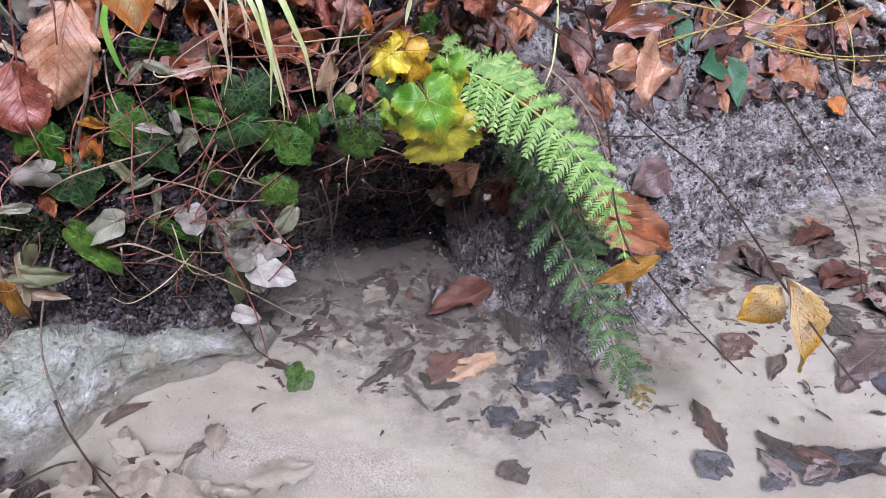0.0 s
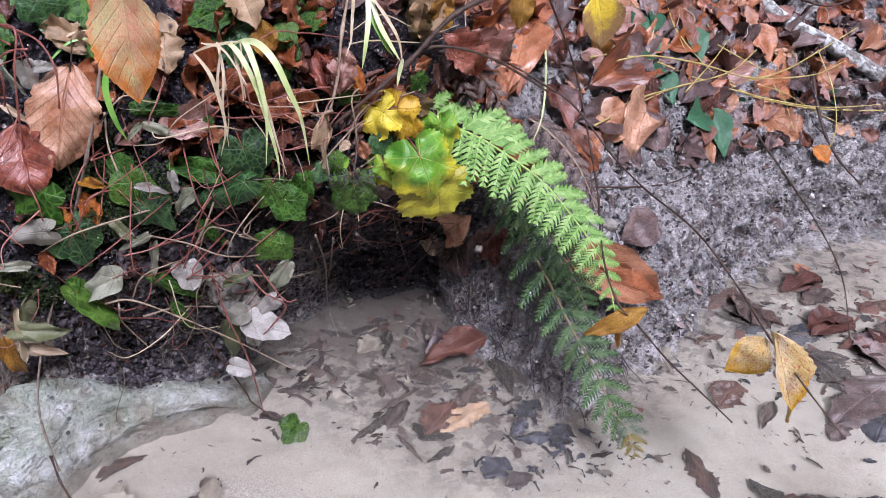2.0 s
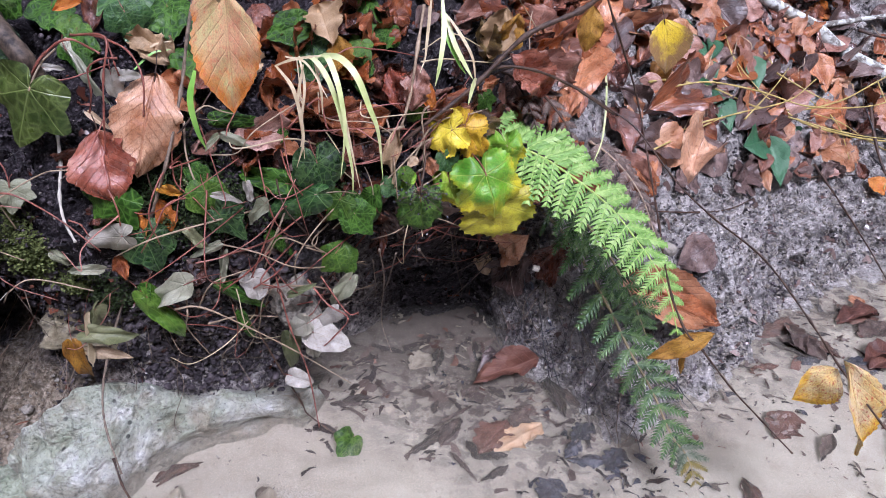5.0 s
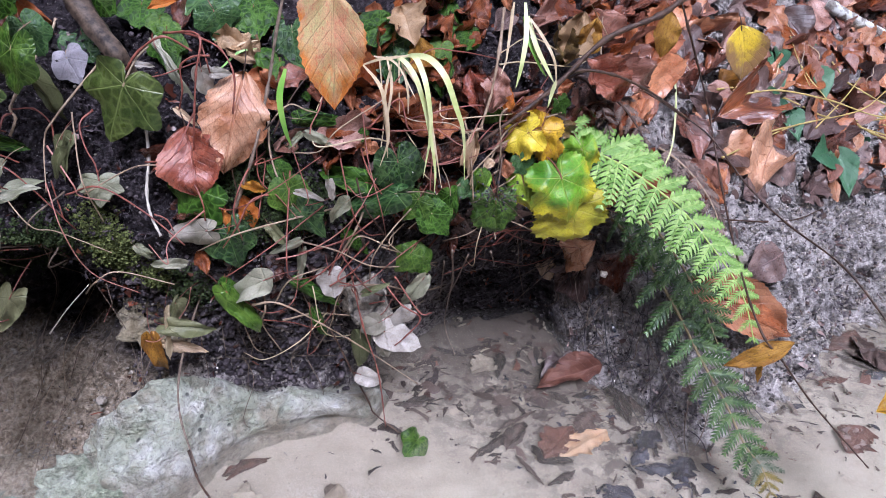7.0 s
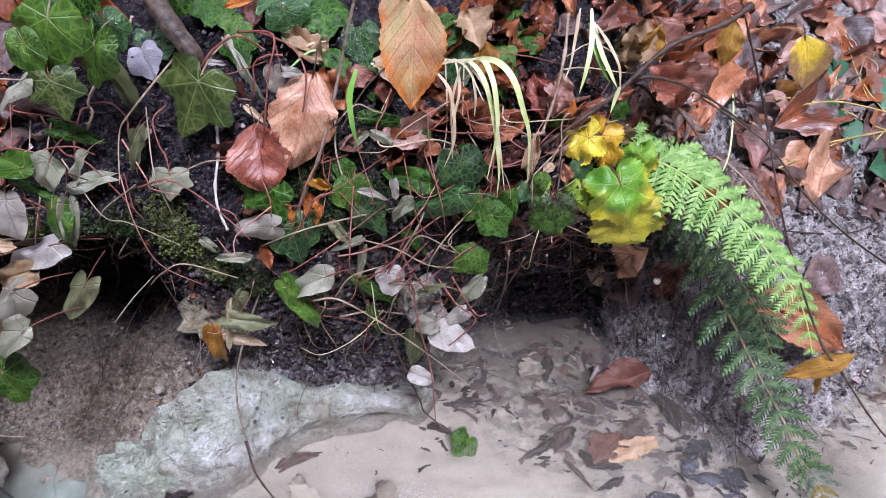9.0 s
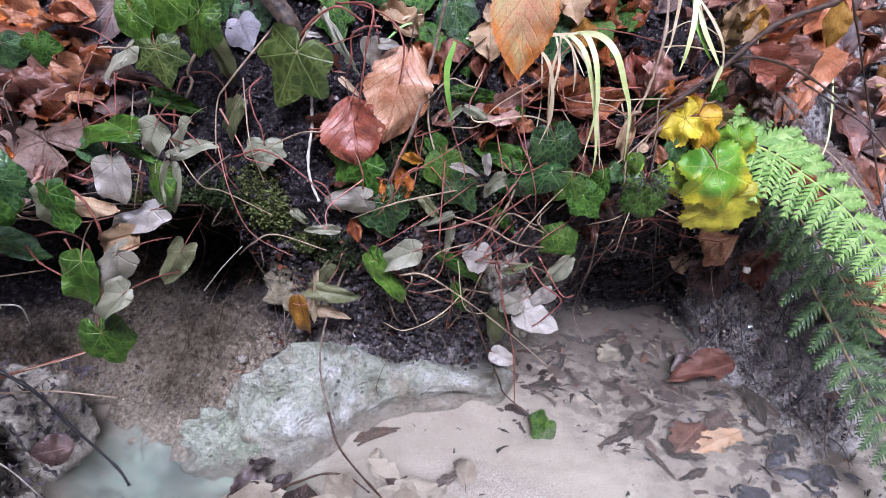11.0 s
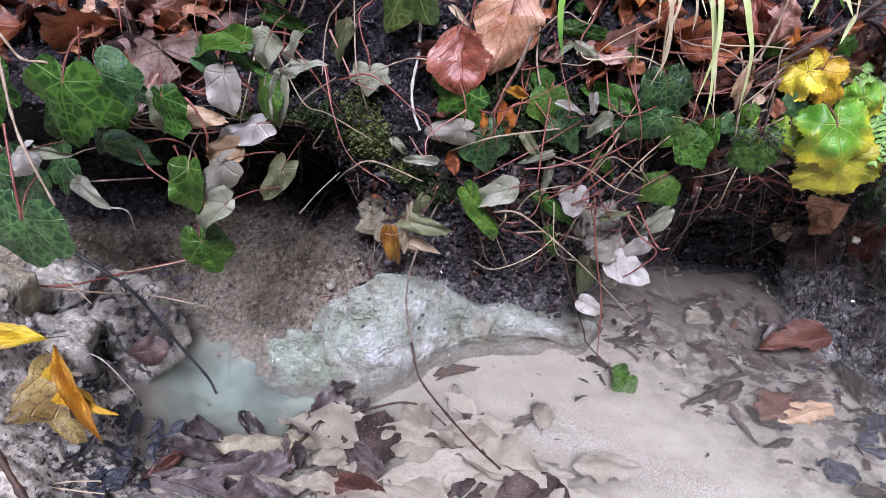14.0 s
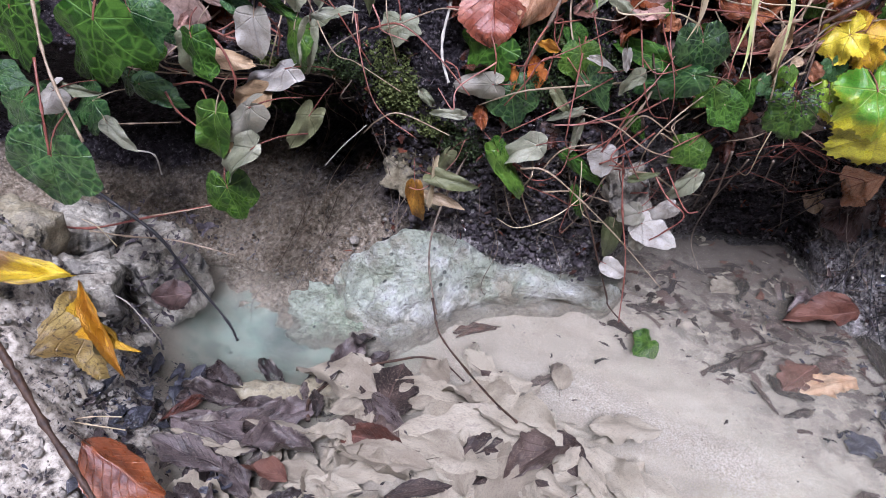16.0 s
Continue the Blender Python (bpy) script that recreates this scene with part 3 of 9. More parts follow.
MAT = {
    "soil": soil_material(),
    "silt": silt_material(),
    "floor": forest_floor_material(),
    "lime": limestone_material("pale_limestone", 0.65),
    "algaestone": limestone_material("algae_limestone", 1.3),
    "greystone": mud_stone_material("grey_muddy_stone", (0.12, 0.095, 0.07), (0.45, 0.405, 0.325), (0.70, 0.645, 0.54), 0.65),
    "tanstone": mud_stone_material("tan_stone", (0.17, 0.135, 0.08), (0.38, 0.325, 0.215), (0.60, 0.53, 0.40), 0.5),
    "mudrock": mud_stone_material("dark_mud", (0.07, 0.055, 0.042), (0.17, 0.135, 0.10), (0.30, 0.25, 0.19)),
    "pebble": mud_stone_material("pale_pebble", (0.22, 0.19, 0.15), (0.44, 0.39, 0.32), (0.62, 0.57, 0.49), 0.4),
    "water": water_material(),
    "ivy": leaf_material("ivy_green", ((0.006, 0.022, 0.002), (0.013, 0.045, 0.004), (0.030, 0.080, 0.009)), (0.005, 0.014, 0.003), 0.4, (0.12, 0.25, 0.030), 0.75, 0.40, 0.05, True, net=0.75, spec=0.22),
    "ivyblue": leaf_material("ivy_wet_deep_green", ((0.006, 0.024, 0.006), (0.013, 0.048, 0.011), (0.030, 0.082, 0.024)), (0.30, 0.33, 0.28), 0.12, (0.14, 0.25, 0.07), 0.75, 0.32, 0.16, True, net=0.6, spec=0.3),
    "ivylight": leaf_material("ivy_fresh_green", ((0.014, 0.044, 0.003), (0.030, 0.082, 0.006), (0.060, 0.130, 0.011)), (0.02, 0.045, 0.008), 0.3, (0.17, 0.28, 0.04), 0.75, 0.36, 0.15, True, net=0.6, spec=0.35),
    "ivymottle": leaf_material("ivy_mottled_olive", ((0.010, 0.026, 0.004), (0.022, 0.045, 0.007), (0.050, 0.072, 0.012)), (0.02, 0.022, 0.008), 0.5, (0.22, 0.28, 0.08), 0.7, 0.36, 0.15, True, net=0.5),
    "ivyolive": leaf_material("ivy_olive_underside", ((0.065, 0.075, 0.028), (0.11, 0.12, 0.05), (0.18, 0.18, 0.09)), (0.07, 0.06, 0.03), 0.3, (0.17, 0.18, 0.08), 0.4, 0.45, 0.1, True, net=0.2, grainy=0.4),
    "ivyback": leaf_material("ivy_grey_underside", ((0.155, 0.165, 0.092), (0.24, 0.245, 0.16), (0.35, 0.34, 0.25)), (0.13, 0.11, 0.06), 0.4, (0.30, 0.30, 0.19), 0.3, 0.38, 0.2, True, net=0.2, grainy=0.3),
    "ivywhite": leaf_material("ivy_pale_underside", ((0.23, 0.215, 0.16), (0.345, 0.315, 0.265), (0.47, 0.43, 0.385)), (0.20, 0.155, 0.10), 0.45, (0.40, 0.36, 0.28), 0.25, 0.42, 0.15, True, net=0.15, grainy=0.35),
    "lilacback": leaf_material("ivy_lilac_grey_underside", ((0.16, 0.15, 0.155), (0.245, 0.23, 0.245), (0.34, 0.32, 0.345)), (0.12, 0.10, 0.10), 0.45, (0.30, 0.28, 0.28), 0.25, 0.42, 0.15, True, net=0.15, grainy=0.35),
    "beech": leaf_material("beech_copper", ((0.13, 0.034, 0.013), (0.34, 0.108, 0.038), (0.56, 0.25, 0.12)), (0.06, 0.018, 0.010), 0.5, (0.50, 0.22, 0.10), 0.45, 0.30, 0.5),
    "beechdark": leaf_material("beech_dark_wet", ((0.022, 0.007, 0.005), (0.085, 0.025, 0.014), (0.24, 0.085, 0.050)), (0.022, 0.010, 0.010), 0.5, (0.24, 0.11, 0.07), 0.4, 0.26, 0.6),
    "beechpale": leaf_material("beech_tan", ((0.20, 0.070, 0.028), (0.38, 0.165, 0.078), (0.56, 0.33, 0.20)), (0.16, 0.050, 0.018), 0.5, (0.30, 0.11, 0.05), 0.5, 0.30, 0.45),
    "redwet": leaf_material("leaf_wet_red", ((0.12, 0.026, 0.014), (0.25, 0.065, 0.034), (0.40, 0.16, 0.10)), (0.09, 0.02, 0.012), 0.4, (0.10, 0.02, 0.012), 0.55, 0.26, 0.6),
    "rust": leaf_material("leaf_rust_brown", ((0.08, 0.018, 0.005), (0.20, 0.048, 0.011), (0.32, 0.098, 0.025)), (0.06, 0.016, 0.008), 0.4, (0.36, 0.13, 0.05), 0.4, 0.30, 0.5),
    "purple": leaf_material("leaf_purple_brown", ((0.050, 0.028, 0.023), (0.130, 0.082, 0.068), (0.30, 0.215, 0.185)), (0.035, 0.018, 0.016), 0.55, (0.26, 0.17, 0.16), 0.35, 0.32, 0.32),
    "pinkbrown": leaf_material("leaf_wet_pink_brown", ((0.13, 0.048, 0.028), (0.28, 0.130, 0.088), (0.50, 0.31, 0.25)), (0.09, 0.03, 0.02), 0.6, (0.30, 0.14, 0.10), 0.4, 0.32, 0.35),
    "withered": leaf_material("leaf_withered_grey_brown", ((0.055, 0.030, 0.022), (0.14, 0.085, 0.062), (0.29, 0.20, 0.16)), (0.06, 0.03, 0.02), 0.6, (0.07, 0.035, 0.024), 0.6, 0.55, 0.05, True, spec=0.2),
    "orange": leaf_material("leaf_bright_orange", ((0.36, 0.085, 0.012), (0.52, 0.15, 0.02), (0.62, 0.24, 0.04)), (0.22, 0.06, 0.02), 0.4, (0.30, 0.09, 0.02), 0.3, 0.34, 0.35),
    "tan": leaf_material("leaf_dry_tan", ((0.32, 0.20, 0.10), (0.44, 0.30, 0.17), (0.55, 0.41, 0.27)), (0.24, 0.14, 0.06), 0.4, (0.36, 0.22, 0.10), 0.35, 0.5, 0.1),
    "yellow": leaf_material("leaf_yellow", ((0.54, 0.37, 0.014), (0.66, 0.49, 0.018), (0.72, 0.57, 0.04)), (0.26, 0.12, 0.015), 0.45, (0.46, 0.34, 0.04), 0.4, 0.34, 0.35, True),
    "yellowbrown": leaf_material("leaf_yellow_browning", ((0.52, 0.36, 0.012), (0.64, 0.46, 0.015), (0.68, 0.50, 0.03)), (0.24, 0.11, 0.02), 0.6, (0.46, 0.34, 0.04), 0.3, 0.4, 0.2, lateral=7.0, edge=(0.24, 0.135, 0.05), edge_from=0.36),
    "yelgreen": leaf_material("leaf_yellow_green", ((0.06, 0.20, 0.012), (0.125, 0.30, 0.014), (0.27, 0.37, 0.018)), (0.20, 0.15, 0.015), 0.35, (0.42, 0.50, 0.10), 0.6, 0.36, 0.15, True, net=0.3, edge=(0.48, 0.42, 0.012), edge_from=0.42),
    "yellowold": leaf_material("leaf_amber_yellow", ((0.42, 0.23, 0.010), (0.57, 0.35, 0.012), (0.62, 0.45, 0.03)), (0.20, 0.08, 0.015), 0.8, (0.42, 0.27, 0.04), 0.4, 0.4, 0.2, True),
    "yellowolive": leaf_material("leaf_olive_yellow", ((0.13, 0.16, 0.010), (0.26, 0.26, 0.012), (0.40, 0.35, 0.015)), (0.16, 0.10, 0.015), 0.6, (0.34, 0.33, 0.06), 0.5, 0.34, 0.3, True, net=0.3),
    "hanging": leaf_material("leaf_pink_orange", ((0.40, 0.38, 0.15), (0.54, 0.34, 0.17), (0.54, 0.22, 0.13)), (0.48, 0.09, 0.05), 0.55, (0.60, 0.46, 0.22), 0.3, 0.5, 0.0, lateral=7.0, edge=(0.54, 0.19, 0.03), edge_from=0.54, spec=0.3),
    "mottled": leaf_material("leaf_mottled_yellow", ((0.62, 0.51, 0.40), (0.62, 0.48, 0.22), (0.62, 0.39, 0.08)), (0.36, 0.04, 0.02), 0.95, (0.60, 0.46, 0.20), 0.15, 0.4, 0.2, lateral=7.0, edge=(0.58, 0.34, 0.015), edge_from=0.52),
    "ochre": leaf_material("leaf_ochre", ((0.11, 0.045, 0.006), (0.24, 0.105, 0.010), (0.38, 0.20, 0.025)), (0.06, 0.025, 0.010), 0.9, (0.24, 0.12, 0.02), 0.4, 0.55, 0.0, spec=0.35),
    "amber": leaf_material("leaf_amber", ((0.36, 0.15, 0.012), (0.56, 0.28, 0.014), (0.62, 0.38, 0.03)), (0.20, 0.07, 0.015), 0.6, (0.40, 0.20, 0.02), 0.4, 0.4, 0.2),
    "mottledtan": leaf_material("leaf_rotting_tan", ((0.035, 0.020, 0.010), (0.18, 0.115, 0.030), (0.38, 0.28, 0.09)), (0.035, 0.020, 0.010), 1.0, (0.14, 0.08, 0.025), 0.4, 0.45, 0.2, lateral=7.0),
    "bramble": leaf_material("bramble_blue_green", ((0.022, 0.085, 0.036), (0.045, 0.135, 0.060), (0.085, 0.19, 0.095)), (0.02, 0.05, 0.025), 0.25, (0.10, 0.22, 0.10), 0.4, 0.36, 0.3),
    "silted": leaf_material("leaf_silt_covered", ((0.225, 0.183, 0.130), (0.310, 0.262, 0.190), (0.375, 0.325, 0.242)), (0.15, 0.115, 0.085), 0.5, (0.20, 0.155, 0.11), 0.12, 0.6, 0.0, grainy=0.4, relief=0.15),
    "sunken": leaf_material("leaf_sunken_dark", ((0.012, 0.008, 0.007), (0.036, 0.022, 0.018), (0.105, 0.070, 0.055)), (0.28, 0.23, 0.17), 0.4, (0.15, 0.09, 0.07), 0.3, 0.5, 0.0),
    "sodden": leaf_material("leaf_sodden_purple_black", ((0.014, 0.009, 0.009), (0.040, 0.027, 0.025), (0.14, 0.104, 0.096)), (0.26, 0.215, 0.17), 0.4, (0.11, 0.085, 0.075), 0.35, 0.3, 0.3, edge=(0.28, 0.24, 0.19), edge_from=0.85),
    "sunkred": leaf_material("leaf_sunken_red", ((0.030, 0.010, 0.006), (0.075, 0.024, 0.014), (0.145, 0.060, 0.038)), (0.26, 0.20, 0.15), 0.2, (0.24, 0.12, 0.09), 0.4, 0.5, 0.0),
    "sunkorange": leaf_material("leaf_sunken_orange", ((0.36, 0.17, 0.07), (0.46, 0.26, 0.125), (0.53, 0.36, 0.22)), (0.40, 0.28, 0.18), 0.4, (0.34, 0.16, 0.07), 0.4, 0.5, 0.0),
    "slate": leaf_material("leaf_black_slate", ((0.012, 0.012, 0.016), (0.030, 0.030, 0.040), (0.075, 0.072, 0.088)), (0.16, 0.145, 0.145), 0.25, (0.07, 0.065, 0.075), 0.3, 0.16, 0.6),
    "fern": leaf_material("fern_green", ((0.125, 0.265, 0.040), (0.215, 0.385, 0.080), (0.365, 0.52, 0.160)), (0.13, 0.26, 0.02), 0.25, (0.46, 0.60, 0.16), 0.4, 0.34, 0.3, lateral=11.0),
    "ferndark": leaf_material("fern_dark_green", ((0.018, 0.052, 0.010), (0.048, 0.110, 0.022), (0.13, 0.21, 0.060)), (0.03, 0.05, 0.018), 0.45, (0.18, 0.28, 0.09), 0.4, 0.24, 0.7, lateral=11.0),
    "ferngrey": leaf_material("fern_withered_grey", ((0.05, 0.08, 0.035), (0.11, 0.14, 0.08), (0.22, 0.24, 0.17)), (0.06, 0.06, 0.03), 0.4, (0.26, 0.26, 0.19), 0.3, 0.4, 0.3, lateral=11.0),
    "fernbrown": leaf_material("fern_withered_brown", ((0.08, 0.05, 0.04), (0.16, 0.11, 0.085), (0.27, 0.20, 0.16)), (0.05, 0.04, 0.03), 0.3, (0.22, 0.16, 0.12), 0.3, 0.5, 0.1, lateral=11.0),
    "fernyellow": leaf_material("fern_yellowed_tip", ((0.10, 0.09, 0.015), (0.18, 0.14, 0.025), (0.26, 0.19, 0.04)), (0.12, 0.08, 0.03), 0.4, (0.24, 0.2, 0.06), 0.3, 0.5, 0.1, lateral=11.0),
    "grass": bark_material("grass_yellow_green", (0.42, 0.50, 0.16), (0.66, 0.67, 0.36), 0.4, 30),
    "grassgreen": bark_material("grass_green", (0.14, 0.34, 0.04), (0.26, 0.48, 0.08), 0.4, 30),
    "straw": bark_material("dry_straw", (0.42, 0.32, 0.18), (0.60, 0.49, 0.32), 0.6, 60),
    "redstem": bark_material("ivy_red_stem", (0.16, 0.042, 0.030), (0.30, 0.105, 0.072), 0.4, 150, 0.2),
    "pinkstem": bark_material("ivy_pink_stem", (0.30, 0.105, 0.080), (0.48, 0.23, 0.18), 0.35, 150, 0.3),
    "tanstem": bark_material("tan_stem", (0.26, 0.18, 0.11), (0.42, 0.32, 0.22), 0.5, 150),
    "palestem": bark_material("pale_stem", (0.44, 0.40, 0.33), (0.58, 0.54, 0.46), 0.55, 120),
    "twig": bark_material("brown_twig", (0.026, 0.013, 0.008), (0.088, 0.046, 0.026), 0.6, 160, 0.05),
    "olive": bark_material("olive_stem", (0.16, 0.12, 0.055), (0.28, 0.22, 0.11), 0.5, 120),
    "black": bark_material("black_wet_wood", (0.012, 0.011, 0.012), (0.04, 0.036, 0.038), 0.3, 180, 0.4),
    "bark": bark_material("wet_brown_bark", (0.012, 0.007, 0.005), (0.135, 0.095, 0.065), 0.6, 130),
    "yellowstem": bark_material("yellow_stem", (0.34, 0.25, 0.06), (0.52, 0.41, 0.15), 0.45, 90),
    "greenstem": bark_material("fern_stalk", (0.24, 0.37, 0.06), (0.40, 0.52, 0.13), 0.45, 120),
    "root": bark_material("root_fibre", (0.09, 0.065, 0.045), (0.24, 0.18, 0.13), 0.6, 200),
    "lichen": lichen_bark_material(),
    "moss": bark_material("moss_green", (0.060, 0.080, 0.018), (0.19, 0.215, 0.06), 0.7, 400),
    "mossdark": bark_material("moss_dark", (0.022, 0.04, 0.012), (0.07, 0.10, 0.025), 0.7, 400),
    "crumb": mud_stone_material("soil_crumb", (0.018, 0.014, 0.016), (0.070, 0.056, 0.061), (0.24, 0.20, 0.205)),
    "crumbpale": mud_stone_material("pale_crumb", (0.16, 0.14, 0.115), (0.30, 0.265, 0.22), (0.48, 0.44, 0.38)),
}

# ---- builders ----
VIEW = Vector((0.15, -0.86, 0.50)).normalized()
rng = random.Random(7)


def mesh_of(name, verts, faces, uvs=None, smooth=True):
    me = bpy.data.meshes.new(name)
    me.from_pydata(verts, [], faces)
    if uvs is not None:
        layer = me.uv_layers.new(name="UVMap")
        loops = np.empty(len(me.loops), np.int32)
        me.loops.foreach_get("vertex_index", loops)
        layer.data.foreach_set("uv", np.asarray(uvs, np.float32)[loops].ravel())
    me.polygons.foreach_set("use_smooth", [smooth] * len(me.polygons))
    me.update()
    return me


def dress(ob, material):
    """Gives an object its own material, so that shapes can be shared."""
    if not ob.data.materials:
        ob.data.materials.append(None)
    ob.material_slots[0].link = "OBJECT"
    ob.material_slots[0].material = MAT[material]
    return ob


def part(name, me, material, parent, label=""):
    ob = dress(new(name, me), material)
    ob.parent = parent
    if label:
        ob["label"] = label
    return ob


def thing(name, me, material, label, category, group="", kind=""):
    return tagged(dress(new(name, me), material), label, category, group, kind)


def holder(name, label, category, place=(0, 0, 0), group=""):
    ob = new(name)
    ob.empty_display_size = 0.02
    ob.location = place
    return tagged(ob, label, category, group)


def smooth_path(points, per=8):
    """A smooth line through points."""
    p = [Vector(q) for q in points]
    p = [p[0] * 2 - p[1]] + p + [p[-1] * 2 - p[-2]]
    out = []
    for i in range(1, len(p) - 2):
        a, b, c, d = p[i - 1:i + 3]
        for k in range(per):
            t = k / per
            out.append(0.5 * (2 * b + (c - a) * t + (2 * a - 5 * b + 4 * c - d) * t * t + (3 * b - a - 3 * c + d) * t ** 3))
    out.append(p[-2])
    return out


def tube(points, r0, r1, sides=6, knots=0.0, per=8, seed=0):
    """A tapered, slightly uneven tube along a smooth line."""
    line = smooth_path(points, per)
    rnd = random.Random(seed)
    verts, faces = [], []
    n = len(line)
    side = None
    for i, p in enumerate(line):
        d = (line[min(i + 1, n - 1)] - line[max(i - 1, 0)]).normalized()
        if side is None:
            side = d.orthogonal().normalized()
        side = (side - d * side.dot(d)).normalized()
        up = d.cross(side)
        r = (r0 + (r1 - r0) * i / (n - 1)) * (1 + rnd.uniform(-knots, knots) + (knots * 1.6 if i % per == 0 else 0))
        for k in range(sides):
            a = 2 * math.pi * k / sides
            verts.append(p + (side * math.cos(a) + up * math.sin(a)) * r)
    for i in range(n - 1):
        for k in range(sides):
            a, b = i * sides + k, i * sides + (k + 1) % sides
            faces.append((a, b, b + sides, a + sides))
    faces.append(tuple(range(sides - 1, -1, -1)))
    faces.append(tuple(range((n - 1) * sides, n * sides)))
    return mesh_of("tube", verts, faces)


def ovate_mesh(seed, widest=0.45, sharp=1.0, teeth=0.0, curl=0.10, fold=0.10, wave=0.03, twist=0.0, nv=34, nu=10, torn=0.0, ragged=0.0, quilt=0.007):
    """A one-tipped leaf of length 1 along +y, half width 0.5, its face towards +z."""
    rnd = random.Random(seed)
    off = Vector((seed * 3.7, seed * 1.3, 0))
    verts, uvs, faces = [], [], []
    lean = rnd.uniform(-0.05, 0.05)
    for i in range(nv + 1):
        v = i / nv
        if v < widest:
            w = math.sin(math.pi / 2 * (v / widest)) ** 0.75
        else:
            w = math.cos(math.pi / 2 * ((v - widest) / (1 - widest))) ** sharp
        w = 0.5 * max(w, 0.004)
        if teeth and 0 < i < nv:
            w *= 1 + teeth * (1 if i % 2 else -1)
        jag = [1 + ragged * (noise.noise(Vector((v * 6, s * 9.0, 1)) + off) + 0.7 * noise.noise(Vector((v * 19, s * 5.0, 2)) + off)) for s in (-1, 1)]
        for j in range(nu + 1):
            u = 2 * j / nu - 1
            edge = abs(u) ** 3
            ww = w * max(0.15, jag[0 if u < 0 else 1]) * (1 - torn * edge * max(0, noise.noise(Vector((v * 7, u * 2, 0)) + off) * 2))
            x = u * ww + lean * math.sin(math.pi * v)
            z = curl * (0.25 - (v - 0.5) ** 2) * 2 + fold * abs(u) * w * 2
            z += wave * noise.noise(Vector((u * 1.6, v * 3.5, 0)) + off) * 2 + twist * (v - 0.5) * u * 2 * w
            z += wave * 0.5 * math.sin(v * 22 + seed) * edge * w * 2
            z += quilt * math.cos(6.283 * (v * 9 - abs(u) * w * 2 * 3.4)) * min(1, abs(u) * 3) * w * 2
            verts.append((x, v, z))
            uvs.append((0.5 + 0.5 * u * (w / 0.5) ** 0.5 * 0.96, v))
    for i in range(nv):
        for j in range(nu):
            a = i * (nu + 1) + j
            faces.append((a, a + 1, a + nu + 2, a + nu + 1))
    return mesh_of("blade", verts, faces, uvs)


def lobed_mesh(seed, lobes, teeth=0.0, curl=0.12, fold=0.08, wave=0.04, rings=7, steps=60, round_off=0.5):
    """A lobed leaf whose stalk meets it at the origin, tip at +y 1; lobes: (degrees, reach) from the tip round to the stalk."""
    rnd = random.Random(seed)
    off = Vector((seed * 2.3, seed * 5.1, 4))
    deg = [a for a, _ in lobes]
    out = [r for _, r in lobes]
    verts, uvs, faces = [(0, 0, 0)], [(0.5, 0.3)], []
    gain = [1 + rnd.uniform(-0.10, 0.10) for _ in range(2)]
    for k in range(1, rings + 1):
        f = k / rings
        for s in range(steps):
            a = -180 + 360 * s / steps
            t = abs(a)
            i = max(0, min(len(deg) - 2, sum(1 for d in deg if d <= t) - 1))
            q = (t - deg[i]) / (deg[i + 1] - deg[i])
            q = q * q * (3 - 2 * q) * round_off + q * (1 - round_off)
            r = (out[i] * (1 - q) + out[i + 1] * q) * (gain[0 if a > 0 else 1] if t > 8 else 1)
            if teeth:
                r *= 1 + teeth * f * f * (1 if s % 3 == 0 else -0.4) * (1 + 0.5 * noise.noise(Vector((a * 0.1, 0, seed))))
            x, y = r * f * math.sin(radians(a)), r * f * math.cos(radians(a))
            z = -curl * (x * x * 1.1 + max(y, 0) ** 2 * 0.8 + min(y, 0) ** 2) + fold * abs(x)
            z += wave * noise.noise(Vector((x * 2.6, y * 2.6, 0)) + off) * 2 * (0.3 + f)
            verts.append((x, y, z))
            uvs.append((0.5 + 0.5 * x, 0.3 + 0.5 * y))
    for s in range(steps):
        faces.append((0, 1 + (s + 1) % steps, 1 + s))
    for k in range(rings - 1):
        for s in range(steps):
            a, b = 1 + k * steps + s, 1 + k * steps + (s + 1) % steps
            faces.append((a, b, b + steps, a + steps))
    return mesh_of("blade", verts, faces, uvs)


IVY5 = ((0, 1.0), (12, 0.80), (32, 0.60), (58, 0.76), (80, 0.52), (110, 0.54), (150, 0.33), (180, 0.06))
IVYW = ((0, 1.0), (10, 0.88), (30, 0.72), (54, 0.80), (66, 0.82), (84, 0.66), (112, 0.60), (140, 0.52), (164, 0.34), (180, 0.08))
IVY3 = ((0, 1.0), (14, 0.76), (36, 0.60), (66, 0.74), (98, 0.47), (140, 0.38), (180, 0.05))
HEART = ((0, 1.0), (14, 0.80), (36, 0.56), (70, 0.42), (110, 0.33), (150, 0.22), (180, 0.10))
MAPLE = ((0, 1.0), (12, 0.86), (28, 0.70), (48, 0.92), (66, 0.78), (84, 0.58), (104, 0.70), (130, 0.56), (160, 0.40), (180, 0.05))
CURRANT = ((0, 1.0), (10, 0.94), (27, 0.80), (42, 0.93), (58, 0.88), (78, 0.66), (100, 0.74), (126, 0.66), (158, 0.48), (180, 0.10))
